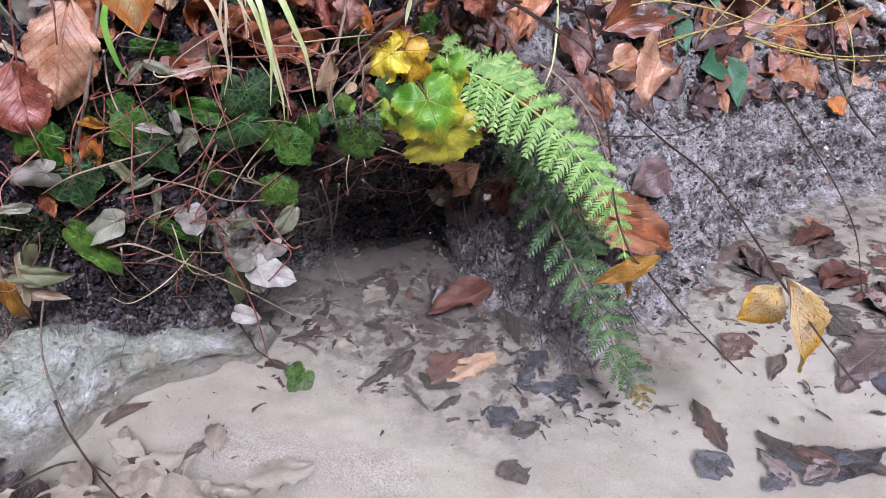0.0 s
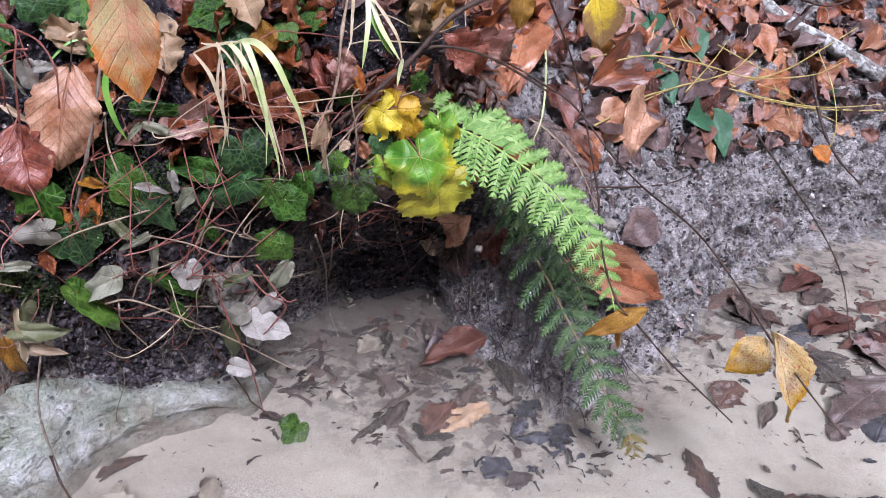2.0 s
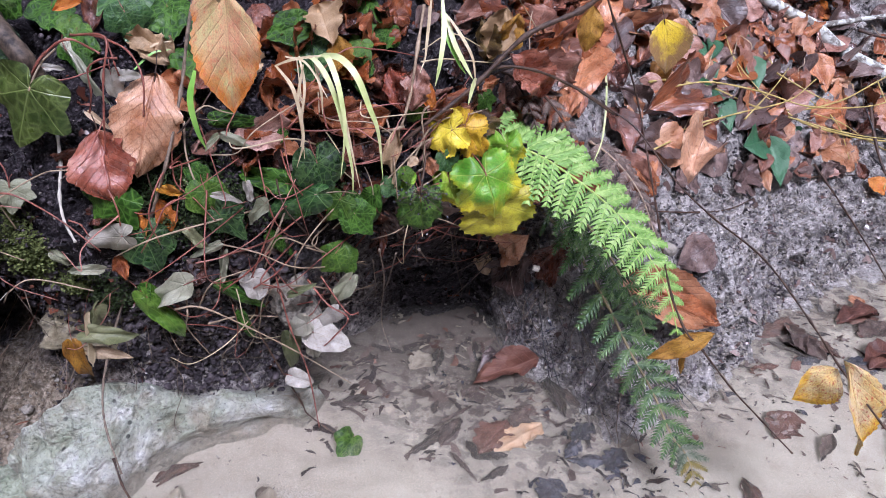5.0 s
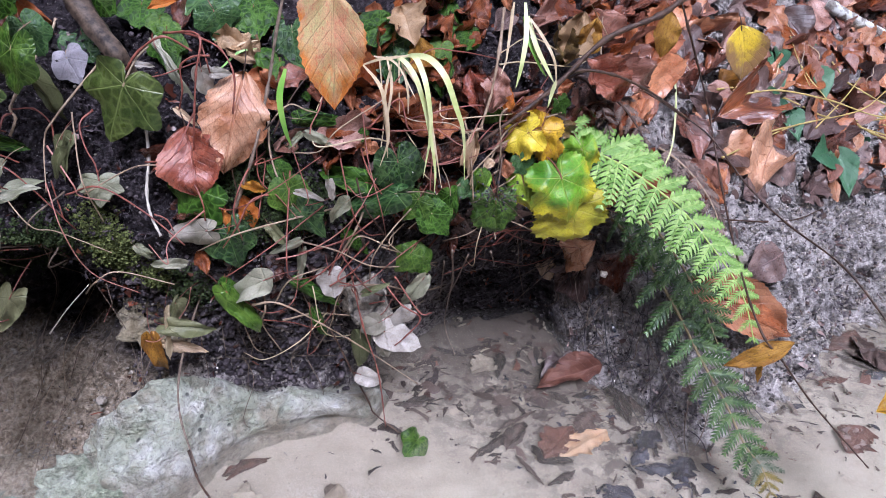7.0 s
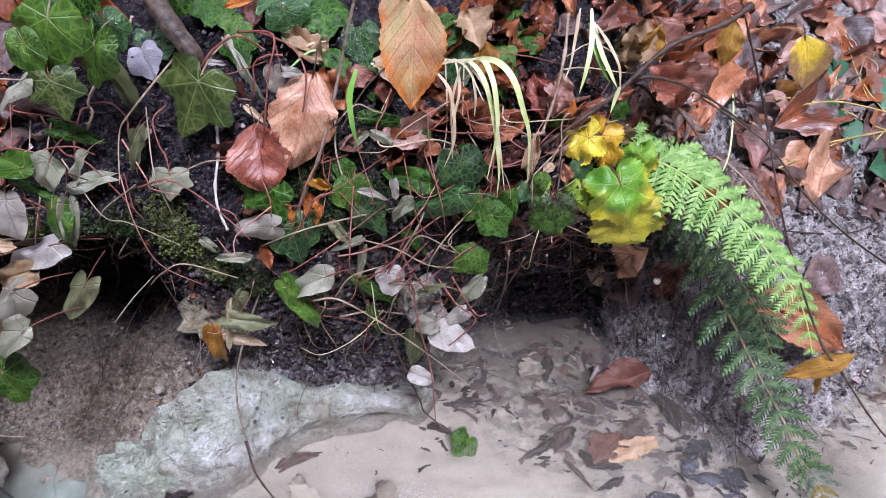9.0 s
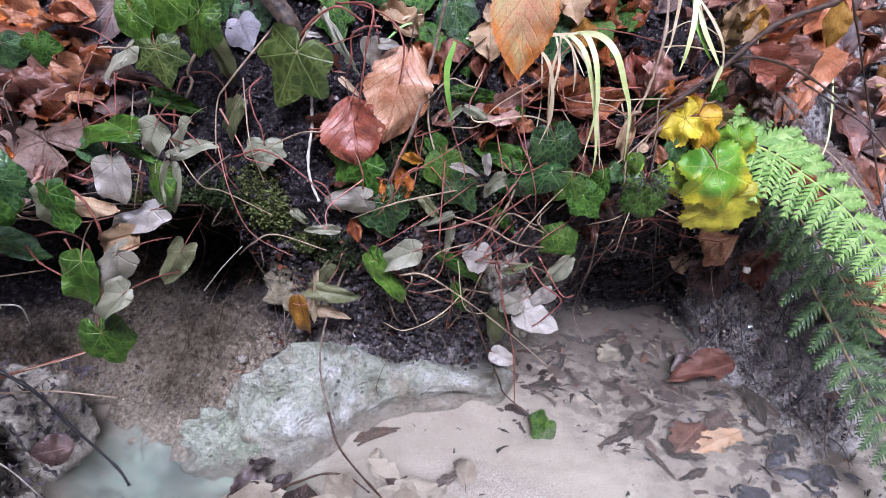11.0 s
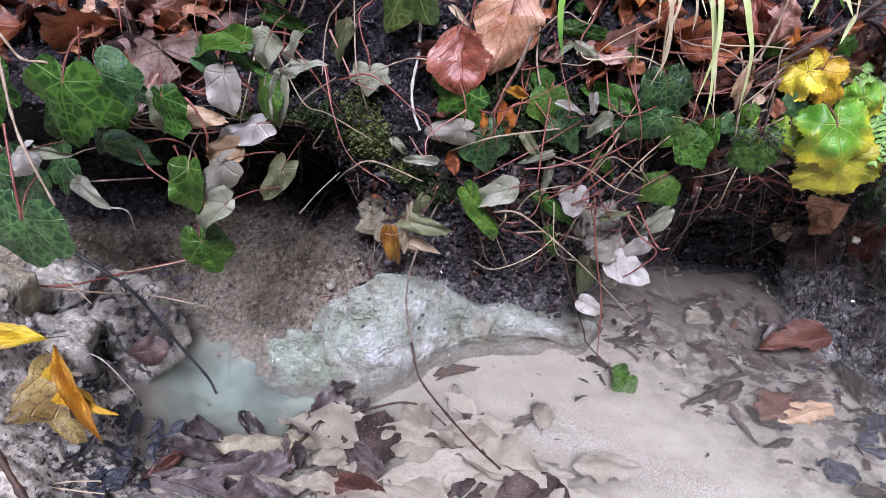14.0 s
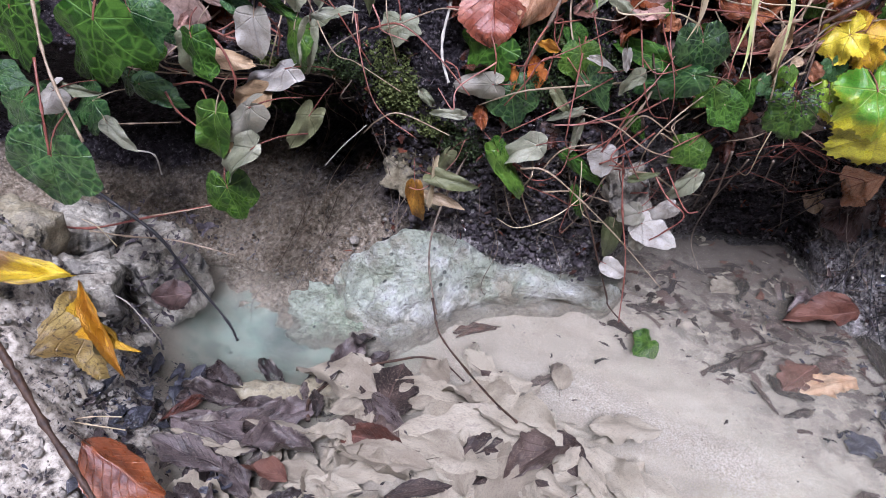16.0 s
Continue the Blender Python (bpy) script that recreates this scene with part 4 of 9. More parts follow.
SHAPES = {
    "currant": [lobed_mesh(110 + i, CURRANT, 0.045, 0.30 + 0.12 * i, 0.10, 0.13, 10, 120, 0.3) for i in range(3)],
    "ivy": [lobed_mesh(i, (IVYW, IVY3, IVYW, IVY5, IVYW)[i], 0.0, 0.22 + 0.10 * (i % 3), 0.16 - 0.14 * (i % 2), 0.06, 7, 72, 0.15) for i in range(5)],
    "heart": [lobed_mesh(20 + i, HEART, 0.0, 0.30 + 0.1 * (i % 3), 0.40 - 0.62 * (i % 2), 0.09) for i in range(6)],
    "maple": [lobed_mesh(30 + i, MAPLE, 0.055, 0.42, 0.12, 0.10, 9, 108, 0.2) for i in range(3)],
    "beech": [ovate_mesh(40 + i, 0.44, 0.8, 0.02, 0.10 + 0.05 * (i % 3), 0.18 - 0.16 * (i % 3), 0.045, 0.15 * (i % 2)) for i in range(6)],
    "curled": [ovate_mesh(50 + i, 0.46, 0.8, 0.02, 0.24 - 0.42 * (i % 2), 0.34 - 0.1 * (i % 3), 0.10, 0.4 - 0.3 * i, torn=0.2, ragged=0.11, quilt=0.014) for i in range(7)],
    "silted": [ovate_mesh(90 + i, 0.45, 0.8, 0.02, 0.12 - 0.05 * (i % 3), 0.10 - 0.22 * (i % 2), 0.05, 0.2 * (i % 3) - 0.2, torn=0.4, ragged=0.16, quilt=0.001) for i in range(8)],
    "cupped": [ovate_mesh(100 + i, 0.46, 0.8, 0.02, 0.36, -0.35 + 0.25 * i, 0.07, 0.25, ragged=0.08, torn=0.15, quilt=0.010) for i in range(3)],
    "flat": [ovate_mesh(60 + i, 0.45, 0.8, 0.015, 0.02, 0.02, 0.035, 0.0, torn=0.6, ragged=0.10 + 0.12 * (i % 3)) for i in range(9)],
    "crumpled": [ovate_mesh(120 + i, 0.48, 0.7, 0.03, 0.30 - 0.5 * (i % 2), 0.55 - 0.3 * (i % 3), 0.20, 0.6 - 0.3 * i, torn=0.35, ragged=0.18, quilt=0.022) for i in range(6)],
    "long": [ovate_mesh(70 + i, 0.40, 1.0, 0.03, 0.12, 0.25, 0.05, 0.3) for i in range(3)],
    "serrate": [ovate_mesh(80 + i, 0.36, 1.0, 0.028, 0.10, 0.14, 0.03, 0.1, nv=30) for i in range(3)],
}


def placed(base, tip, wide, roll, length=1.0):
    """A pose that lays a leaf from base to tip, its face towards the stream, turned by roll degrees about its midrib; wide: width over length."""
    base, tip = Vector(base), Vector(tip)
    d = tip - base
    size = d.length / length
    d.normalize()
    n = VIEW - d * VIEW.dot(d)
    if n.length < 0.05:
        n = Vector((0, 0, 1)) - d * d.z
    n.normalize()
    n = Matrix.Rotation(radians(roll), 3, d) @ n
    side = d.cross(n)
    m = Matrix((side, d, n)).transposed().to_4x4()
    return Matrix.Translation(base) @ m @ Matrix.Diagonal((size * wide, size, size, 1))


COUNT = {}
STALK = tube([(0, 0.10, 0.004), (0, 0.0, 0.004), (0.01, -0.10, -0.01), (0.035, -0.20, -0.03)], 0.012, 0.008, 5, 0.05, 4)
PETIOLE = tube([(0, 0.03, 0.0), (0, 0.0, 0.0), (0.01, -0.16, -0.05), (0.04, -0.34, -0.22), (0.06, -0.46, -0.50)], 0.018, 0.014, 5, 0.05, 5)


def pick(shape):
    COUNT[shape] = COUNT.get(shape, 0) + 1
    return SHAPES[shape][COUNT[shape] % len(SHAPES[shape])]


def heap_leaf(bx, by, bz, tx, ty, tz, wide, tip_over, shape, material, stalk=True):
    """A sodden leaf lying nearly flat in the heap at the water's edge."""
    ob = thing("sodden_leaf", pick(shape), material, LABELS[material], "leaf", "leaves heaped at the pool")
    a, b = Vector((bx, by, bz)), Vector((tx, ty, tz))
    d = b - a
    size = d.length
    d.normalize()
    n = Vector((0.05, -0.22, 1))
    n = Matrix.Rotation(radians(tip_over), 3, d) @ (n - d * n.dot(d)).normalized()
    m = Matrix((d.cross(n), d, n)).transposed().to_4x4()
    ob.matrix_world = Matrix.Translation(a) @ m @ Matrix.Diagonal((size * wide, size, size * 0.45, 1))
    if stalk:
        part("stalk", STALK, "twig", ob)
    return ob


def fallen(bx, by, bz, tx, ty, tz, wide, roll, shape, material, label="", category="leaf", group="fallen leaves"):
    """A single dead leaf."""
    ob = thing("fallen_leaf", pick(shape), material, label or LABELS.get(material, "fallen leaf"), category, group)
    ob.matrix_world = placed((bx, by, bz), (tx, ty, tz), wide, roll)
    if shape in ("beech", "serrate", "cupped", "flat"):
        part("stalk", STALK, "twig", ob)
    return ob


LABELS = {
    "beech": "wet copper-brown beech leaf lying on the bank",
    "beechdark": "dark wet red-brown beech leaf on the soil",
    "beechpale": "dry tan-orange beech leaf with clear veins",
    "redwet": "wet red-brown beech leaf with dark veins",
    "rust": "rust-brown wet leaf on the muddy shore",
    "purple": "purple-brown wet leaf lying on the bank",
    "pinkbrown": "wet pinkish-brown beech leaf lying on the bank",
    "withered": "withered grey-brown lobed leaf lying on the bank",
    "orange": "bright orange wet fallen leaf on the bank",
    "tan": "pale tan dry crumpled leaf on the bank",
    "yellowbrown": "yellow leaf with a browning lower half",
    "amber": "torn amber-yellow leaf on the muddy shore",
    "mottledtan": "rotting mottled tan leaf on the muddy shore",
    "yellow": "yellow autumn leaf with brown blotches",
    "ochre": "ochre-yellow mottled fallen leaf",
    "silted": "sunken leaf coated with beige silt",
    "sodden": "purple-black sodden leaf at the pool's edge",
    "sunken": "dark brown sunken leaf on the stream bed",
    "sunkred": "reddish-brown sunken leaf on the stream bed",
    "sunkorange": "pale orange sunken leaf on the stream bed",
    "slate": "blackish wet rotting leaf in the shallow water",
    "ivylight": "fresh green ivy leaf floating on the shallow water",
    "ivyback": "grey-green withered ivy leaf underside",
    "ivywhite": "pale whitish ivy leaf underside",
}


def leaf_on(plant, bx, by, bz, tx, ty, tz, wide, roll, shape, material, label=""):
    """A leaf that belongs to a plant."""
    ob = part("leaf", pick(shape), material, plant, label)
    ob.matrix_world = placed((bx, by, bz), (tx, ty, tz), wide, roll)
    if shape in ("ivy", "heart", "maple", "currant"):
        part("petiole", PETIOLE, "redstem" if rng.random() < 0.6 else "tanstem", ob)
    return ob


def stem_on(plant, material, r0, r1, *points, name="stem", knots=0.24, label=""):
    knots = knots if r0 < 0.005 else 0.05
    return part(name, tube(points, r0, r1, 6, knots, 7, len(points)), material, plant, label)


def blade_mesh(points, width, fold=0.15):
    """A grass blade along a smooth line, folded along its middle."""
    line = smooth_path(points, 8)
    verts, faces = [], []
    n = len(line)
    for i, p in enumerate(line):
        d = (line[min(i + 1, n - 1)] - line[max(i - 1, 0)]).normalized()
        nrm = (VIEW - d * VIEW.dot(d)).normalized()
        side = d.cross(nrm)
        f = i / (n - 1)
        w = width * 0.5 * min(1, 0.45 + f * 2.2) * (1 - f ** 3) + 0.0002
        verts += [p - side * w, p + nrm * (-fold * w), p + side * w]
    for i in range(n - 1):
        a, b = 3 * i, 3 * i + 3
        faces += [(a, a + 1, b + 1, b), (a + 1, a + 2, b + 2, b + 1)]
    return mesh_of("blade", verts, faces)


def pinna_mesh(seed, lobes=8, reach=0.31):
    """One side leaflet of a fern frond: length 1 along +y, cut into pointed forward-leaning lobes with gaps on both sides of its rib."""
    rnd = random.Random(seed)
    verts, uvs, faces = [], [], []
    sag = lambda v: 0.05 - 0.20 * v * v
    for sgn in (-1, 1):
        for k in range(lobes):
            v0, v1 = (k + 0.02) / (lobes + 0.3), (k + 1.06) / (lobes + 0.3)
            half = (v1 - v0) / 2
            l = reach * min(1.0, 0.72 + 1.2 * v0) * (1 - v0) ** 0.62 * rnd.uniform(0.90, 1.08)
            tilt = rnd.uniform(-0.03, 0.03)
            i = len(verts)
            for f, w, y in ((0.0, 1.0, 0.0), (0.22, 0.92, 0.10), (0.45, 0.78, 0.25), (0.68, 0.56, 0.44), (0.88, 0.28, 0.64), (1.0, 0.04, 0.78)):
                lift = sag(v0 + half) - 0.34 * l * f * f + tilt * f + 0.012 * math.sin(3.1 * f)
                notch = rnd.uniform(0.86, 1.12) if 0.1 < f < 0.95 else 1.0
                for side in (-1, 1):
                    verts.append((sgn * (l * f + 0.002), v0 + half + y * l + side * half * w * notch, lift + (0.016 if side > 0 else 0.0)))
                    uvs.append((0.5 + sgn * 0.5 * l * f / reach, v0 + half + side * half * w))
            for f in range(5):
                a = i + 2 * f
                faces.append((a, a + 1, a + 3, a + 2) if sgn < 0 else (a, a + 2, a + 3, a + 1))
    i = len(verts)
    for k in range(lobes + 1):
        v = k / lobes
        for side in (-1, 1):
            verts.append((side * 0.022 * (1.1 - v), v, sag(v) + 0.006))
            uvs.append((0.5, v))
    for k in range(lobes):
        a = i + 2 * k
        faces.append((a, a + 1, a + 3, a + 2))
    return mesh_of("pinna", verts, faces, uvs, False)


PINNAE = [pinna_mesh(i) for i in range(5)]


def frond(plant, points, longest, material, stalk, pairs=24, face_to=None, start=0.06, tip_material=None, low_material=None, r=0.0016, spread=62, droop=0.25):
    """A fern frond: a stalk with leaflets on both sides that shorten towards the tip."""
    up = (Vector(face_to) if face_to else VIEW).normalized()
    line = smooth_path(points, 14)
    n = len(line)
    stem = part("frond", tube(points, r * 1.3, r * 0.35, 6, 0.03, 10), stalk, plant)
    for k in range(pairs):
        f = start + (0.985 - start) * (k / (pairs - 1)) ** 0.92
        i = min(n - 2, int(f * (n - 1)))
        p = line[i].lerp(line[i + 1], f * (n - 1) - i)
        d = (line[min(i + 2, n - 1)] - line[max(i - 1, 0)]).normalized()
        nrm = (up - d * up.dot(d)).normalized()
        g = min(1.0, 0.34 + 2.4 * f) * (1 - f) ** 0.48 + 0.02
        for sgn in (-1, 1):
            a = radians(spread - 24 * f + rng.uniform(-8, 8))
            side = d.cross(nrm) * sgn
            way = (d * math.cos(a) + side * math.sin(a) - nrm * (droop + rng.uniform(-0.08, 0.08))).normalized()
            nn = (nrm - way * nrm.dot(way)).normalized()
            m = Matrix((way.cross(nn), way, nn)).transposed().to_4x4()
            s = longest * g * rng.uniform(0.86, 1.06)
            ob = part("pinna", PINNAE[rng.randrange(5)], tip_material if tip_material and f > 0.86 else low_material if low_material and f > 0.72 + 0.14 * rng.random() else material, stem)
            ob.matrix_world = Matrix.Translation(p - nrm * r * 0.2) @ m @ Matrix.Diagonal((s * 0.95, s, s, 1))
    return stem


def lump_mesh(seed, sx, sy, sz, level=3, rough=0.25, scale=2.0, ridges=0.0, boxy=0.35, octaves=6, chunk=0.0):
    """A rough boulder or clod; chunk breaks it into blunt facets."""
    bm = bmesh.new()
    bmesh.ops.create_icosphere(bm, subdivisions=level, radius=1.0)
    off = Vector((seed * 7.1, seed * 3.3, seed * 1.7))
    for v in bm.verts:
        q = v.co.copy()
        box = max(abs(q.x), abs(q.y), abs(q.z))
        q = q.lerp(q / box, boxy)
        k = Vector((q.x * sx, q.y * sy, q.z * sz)) / (sx * sy * sz) ** (1 / 3)
        d = rough * noise.fractal(k * scale + off, 0.75, 2.2, octaves)
        if chunk:
            far = noise.voronoi(k * 1.6 + off)[0]
            d -= chunk * far[0] - 0.5 * chunk * (far[1] - far[0])
        d += ridges * abs(noise.noise(k * scale * 2.2 + off))
        d += rough * 0.6 * (noise.noise(q * 1.1 + off))
        q *= 1 + d
        v.co = (q.x * sx, q.y * sy, q.z * sz)
    me = bpy.data.meshes.new("lump")
    bm.to_mesh(me)
    bm.free()
    me.polygons.foreach_set("use_smooth", [True] * len(me.polygons))
    return me


# ---- the setting: bed, bank, hill, water ----
def sheet(xs, rows, name):
    """A grid sheet: rows is a list of arrays of points, one for each line."""
    n, w = len(rows), len(xs)
    verts = np.concatenate(rows)
    idx = np.arange(n * w).reshape(n, w)
    quads = np.stack([idx[:-1, :-1], idx[:-1, 1:], idx[1:, 1:], idx[1:, :-1]], -1).reshape(-1, 4)
    return mesh_of(name, verts.tolist(), quads.tolist())


def rough_at(p, scale, octaves=4):
    return noise.fractal(Vector(p) * scale, 0.8, 2.1, octaves)


def make_bank():
    xs = np.concatenate([-np.geomspace(15, 1.63, 40), np.linspace(-1.6, -0.85, 60), np.linspace(-0.845, 0.75, 400), np.linspace(0.76, 1.8, 70), np.geomspace(1.84, 15, 40)])
    zs = np.concatenate([np.linspace(-0.06, 0.42, 125), np.linspace(0.426, 0.60, 30)])
    rows = []
    for z in zs:
        y = face(xs, np.full_like(xs, z))
        pts = []
        for x, yy in zip(xs, y):
            d = 0.016 * rough_at((x, yy, z), 14) + (0.011 + 0.015 * min(1, max(0, x * 5))) * rough_at((x, yy, z), 55, 4) + 0.0045 * noise.noise(Vector((x, yy, z)) * 200)
            pts.append((x, yy - d * 0.9, z + d * 0.45))
        rows.append(np.array(pts))
    last = rows[-1]
    for k in range(1, 26):
        r = last.copy()
        r[:, 1] += 0.08 * k
        r[:, 2] += 0.07 * k
        r[:, 2] += [0.03 * rough_at((x, y, 3), 6, 3) for x, y in zip(r[:, 0], r[:, 1])]
        rows.append(r)
    return sheet(xs, rows, "bank")


def make_bed():
    xs = np.concatenate([-np.geomspace(15, 1.63, 40), np.linspace(-1.6, -0.9, 50), np.linspace(-0.895, 0.85, 350), np.linspace(0.86, 1.8, 50), np.geomspace(1.84, 15, 40)])
    ys = np.concatenate([np.linspace(-2.4, -1.24, 20), np.linspace(-1.2, 0.10, 40), np.linspace(0.11, 1.30, 250), np.linspace(1.31, 2.0, 20)])
    rows = []
    for y in ys:
        z = bed(xs, np.full_like(xs, y))
        dry = np.clip((z + 0.005) / 0.03, 0, 1)
        pts = []
        for x, zz, k in zip(xs, z, dry):
            d = 0.0035 * rough_at((x, y, 0), 18, 3) + 0.0007 * noise.noise(Vector((x, y, 0)) * 150)
            d += k * (0.016 * rough_at((x, y, 5), 24, 5) + 0.004 * noise.noise(Vector((x, y, 0)) * 160))
            pts.append((x, y, zz + d))
        rows.append(np.array(pts))
    return sheet(xs, rows, "bed")


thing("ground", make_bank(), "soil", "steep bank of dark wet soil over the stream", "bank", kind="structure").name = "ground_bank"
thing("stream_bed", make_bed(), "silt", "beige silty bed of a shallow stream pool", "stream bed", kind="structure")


def make_ground():
    """Woodland ground: a slope on above the bank, the stream's trough, and a gentle slope behind the near shore."""
    xs = np.concatenate([-np.geomspace(300, 1.5, 50), np.linspace(-1.2, 1.4, 8), np.geomspace(1.7, 300, 50)])
    rim = face(xs, np.full_like(xs, 0.60))
    rows = []
    for y in np.concatenate([-np.geomspace(300, 0.9, 60), np.linspace(-0.7, 2.6, 24), np.geomspace(2.8, 300, 60)]):
        z = np.where(y > rim + 0.2, 0.53 + 0.875 * np.clip(y - rim, 0, 14), -0.16) + 0.30 * np.clip(-1.3 - y, 0, 14)
        z = z + np.array([0.25 * noise.noise(Vector((x * 0.6, y * 0.6, 2))) for x in xs]) * np.clip((abs(y) - 4) / 6, 0, 1)
        rows.append(np.stack([xs, np.full_like(xs, y), z], -1))
    return sheet(xs, rows, "ground")


thing("ground", make_ground(), "floor", "woodland ground covered with brown fallen leaves", "ground", kind="structure")


def make_water():
    xs = np.concatenate([-np.geomspace(15, 1.7, 20), np.linspace(-1.6, 1.8, 120), np.geomspace(1.9, 15, 20)])
    rows = [np.stack([xs, np.full_like(xs, y), np.zeros_like(xs)], -1) for y in np.linspace(-1.4, 2.0, 100)]
    return sheet(xs, rows, "water")


water = thing("water", make_water(), "water", "shallow clear slightly milky stream water", "water", kind="structure")
water.visible_shadow = False


def make_sky_screen():
    """Unseen wooded valley sides that close the place, added to block low sky light."""
    n, rows = 96, []
    a = np.linspace(0, 2 * math.pi, n)
    for k in range(13):
        r = 14 - 0.28 * k
        z = -0.3 + 0.82 * k
        wob = np.array([1 + 0.10 * noise.noise(Vector((math.cos(q) * 3, math.sin(q) * 3, k * 0.5))) for q in a])
        wob[-1] = wob[0]
        rows.append(np.stack([np.cos(a) * r * wob, 0.5 + np.sin(a) * r * wob, np.full(n, z)], -1))
    return sheet(a, rows, "woodland")


thing("backdrop", make_sky_screen(), "mossdark", "unseen dark ring of woodland that blocks low sky light", "woodland", kind="structure")


# ---- stones ----
def boulder(seed, place, size, turn, material, label, level=5, rough=0.22, scale=1.8, ridges=0.1, name="stone", boxy=0.35, octaves=6, chunk=0.0):
    ob = thing(name, lump_mesh(seed, *size, level, rough, scale, ridges, boxy, octaves, chunk), material, label, "stone", "stones by the water")
    ob.matrix_world = pose(*place, *turn)
    return ob


def outcrop(foot, crest, seed, material, label):
    """A ledge of rock between its foot line in the water and its crest line against the bank, broken into blunt facets."""
    low, high = smooth_path(foot, 20), smooth_path(crest, 20)
    off = Vector((seed * 3.1, seed * 1.7, seed))
    steps = np.concatenate([np.linspace(-0.8, 0, 12, endpoint=False), np.linspace(0, 1, 60, endpoint=False), np.linspace(1, 1.8, 14)])
    rows = []
    for v in steps:
        row = []
        for a, b in zip(low, high):
            if v < 0:
                p = a + Vector((0, -0.010, -0.06)) * -v
            elif v <= 1:
                under = 0.013 * max(0.0, 1 - v / 0.16) * (0.5 + 0.5 * math.sin(a.x * 70))
                p = a.lerp(b, v) + Vector((0, -0.5, 0.8)) * 0.016 * math.sin(math.pi * v) ** 0.6 + Vector((0, under, 0))
            else:
                p = b + Vector((0, 0.07, -0.030)) * (v - 1)
            far = noise.voronoi(Vector((p.x + 0.012 * noise.noise(p * 40), p.y * 1.3, p.z * 1.6)) * 19 + off)[0]
            d = 0.013 * noise.fractal(p * 20 + off, 0.8, 2.1, 6) - 0.024 * far[0] + 0.010 * (far[1] - far[0]) + 0.008
            d += 0.004 * abs(noise.noise(Vector((p.x * 25, p.y * 60, p.z * 95)) + off))
            row.append(p + Vector((-0.1, -0.65, 0.75)) * d)
        rows.append(np.array([q[:] for q in row]))
    return thing("stone", sheet(np.zeros(len(low)), rows, "outcrop"), material, label, "stone", "stones by the water")


outcrop([(-0.500, 0.640, -0.010), (-0.462, 0.580, -0.008), (-0.438, 0.540, -0.008), (-0.402, 0.540, -0.008), (-0.368, 0.572, -0.006), (-0.346, 0.612, -0.004), (-0.312, 0.650, -0.004), (-0.254, 0.680, -0.004), (-0.206, 0.697, -0.008), (-0.190, 0.740, -0.012)],
        [(-0.500, 0.660, 0.018), (-0.482, 0.618, 0.022), (-0.458, 0.602, 0.042), (-0.424, 0.622, 0.068), (-0.392, 0.638, 0.080), (-0.364, 0.652, 0.070), (-0.328, 0.668, 0.046), (-0.286, 0.684, 0.036), (-0.242, 0.702, 0.020), (-0.198, 0.738, 0.004)], 3, "lime", "large whitish limestone with green algae at the waterline")
boulder(8, (-0.466, 0.572, -0.024), (0.050, 0.040, 0.034), (5, 8, 30), "algaestone", "sunken greenish limestone beside the basin", 6, 0.20, 1.7, 0.0, boxy=0.6, octaves=6, chunk=0.22)
boulder(11, (-0.408, 0.675, 0.131), (0.044, 0.028, 0.036), (10, 30, 20), "tanstone", "tan stone set in the soil of the bank", 6, 0.16, 1.4, 0.0, boxy=0.6, octaves=6, chunk=0.16)
boulder(12, (-0.206, 0.690, 0.155), (0.022, 0.022, 0.030), (0, -15, 20), "greystone", "grey stone set in the dark soil", 5, 0.16, 1.8, 0.0, boxy=0.7, chunk=0.2)
boulder(13, (-0.643, 0.505, 0.028), (0.046, 0.036, 0.046), (12, -10, -14), "greystone", "grey muddy limestone block on the shore", 6, 0.11, 1.6, 0.0, boxy=0.9, octaves=6, chunk=0.10)
boulder(23, (-0.705, 0.480, 0.052), (0.036, 0.032, 0.046), (-8, 12, 25), "greystone", "grey split limestone block on the shore", 6, 0.11, 1.6, 0.0, boxy=0.9, octaves=6, chunk=0.10)
boulder(14, (-0.712, 0.400, 0.088), (0.038, 0.030, 0.048), (0, 10, 10), "tanstone", "pale upright stone on the muddy shore", 5, 0.15, 1.5, 0.02, boxy=0.7, octaves=5)
boulder(15, (-0.668, 0.400, 0.035), (0.060, 0.045, 0.050), (0, 0, 40), "greystone", "crumbly grey clod on the muddy shore", 6, 0.16, 1.8, 0.03, boxy=0.5, octaves=6)
boulder(16, (-0.445, 0.422, -0.006), (0.050, 0.014, 0.015), (0, 0, 12), "tanstone", "long tan stone along the basin's edge", 4, 0.2)
boulder(17, (-0.408, 0.452, 0.000), (0.024, 0.016, 0.014), (0, 0, 30), "tanstone", "rounded tan pebble at the basin's edge", 4)

boulder(31, (0.049, 0.800, 0.137), (0.0052, 0.0042, 0.0036), (10, 20, 77), "pebble", "tiny whitish pebble in the wet soil by the hollow", 3, 0.2, name="pebble")
boulder(33, (0.196, 0.800, 0.166), (0.0085, 0.0068, 0.0060), (10, 20, 21), "pebble", "small white stone beside the fern frond", 3, 0.2, name="pebble")
boulder(35, (-0.557, 0.327, 0.045), (0.0050, 0.0040, 0.0035), (10, 20, 55), "pebble", "small round white pebble on the muddy shore", 3, 0.2, name="pebble")
boulder(36, (-0.597, 0.427, 0.006), (0.0120, 0.0096, 0.0084), (10, 20, 72), "greystone", "pale stone at the water's edge by the yellow leaf", 3, 0.2, name="pebble")
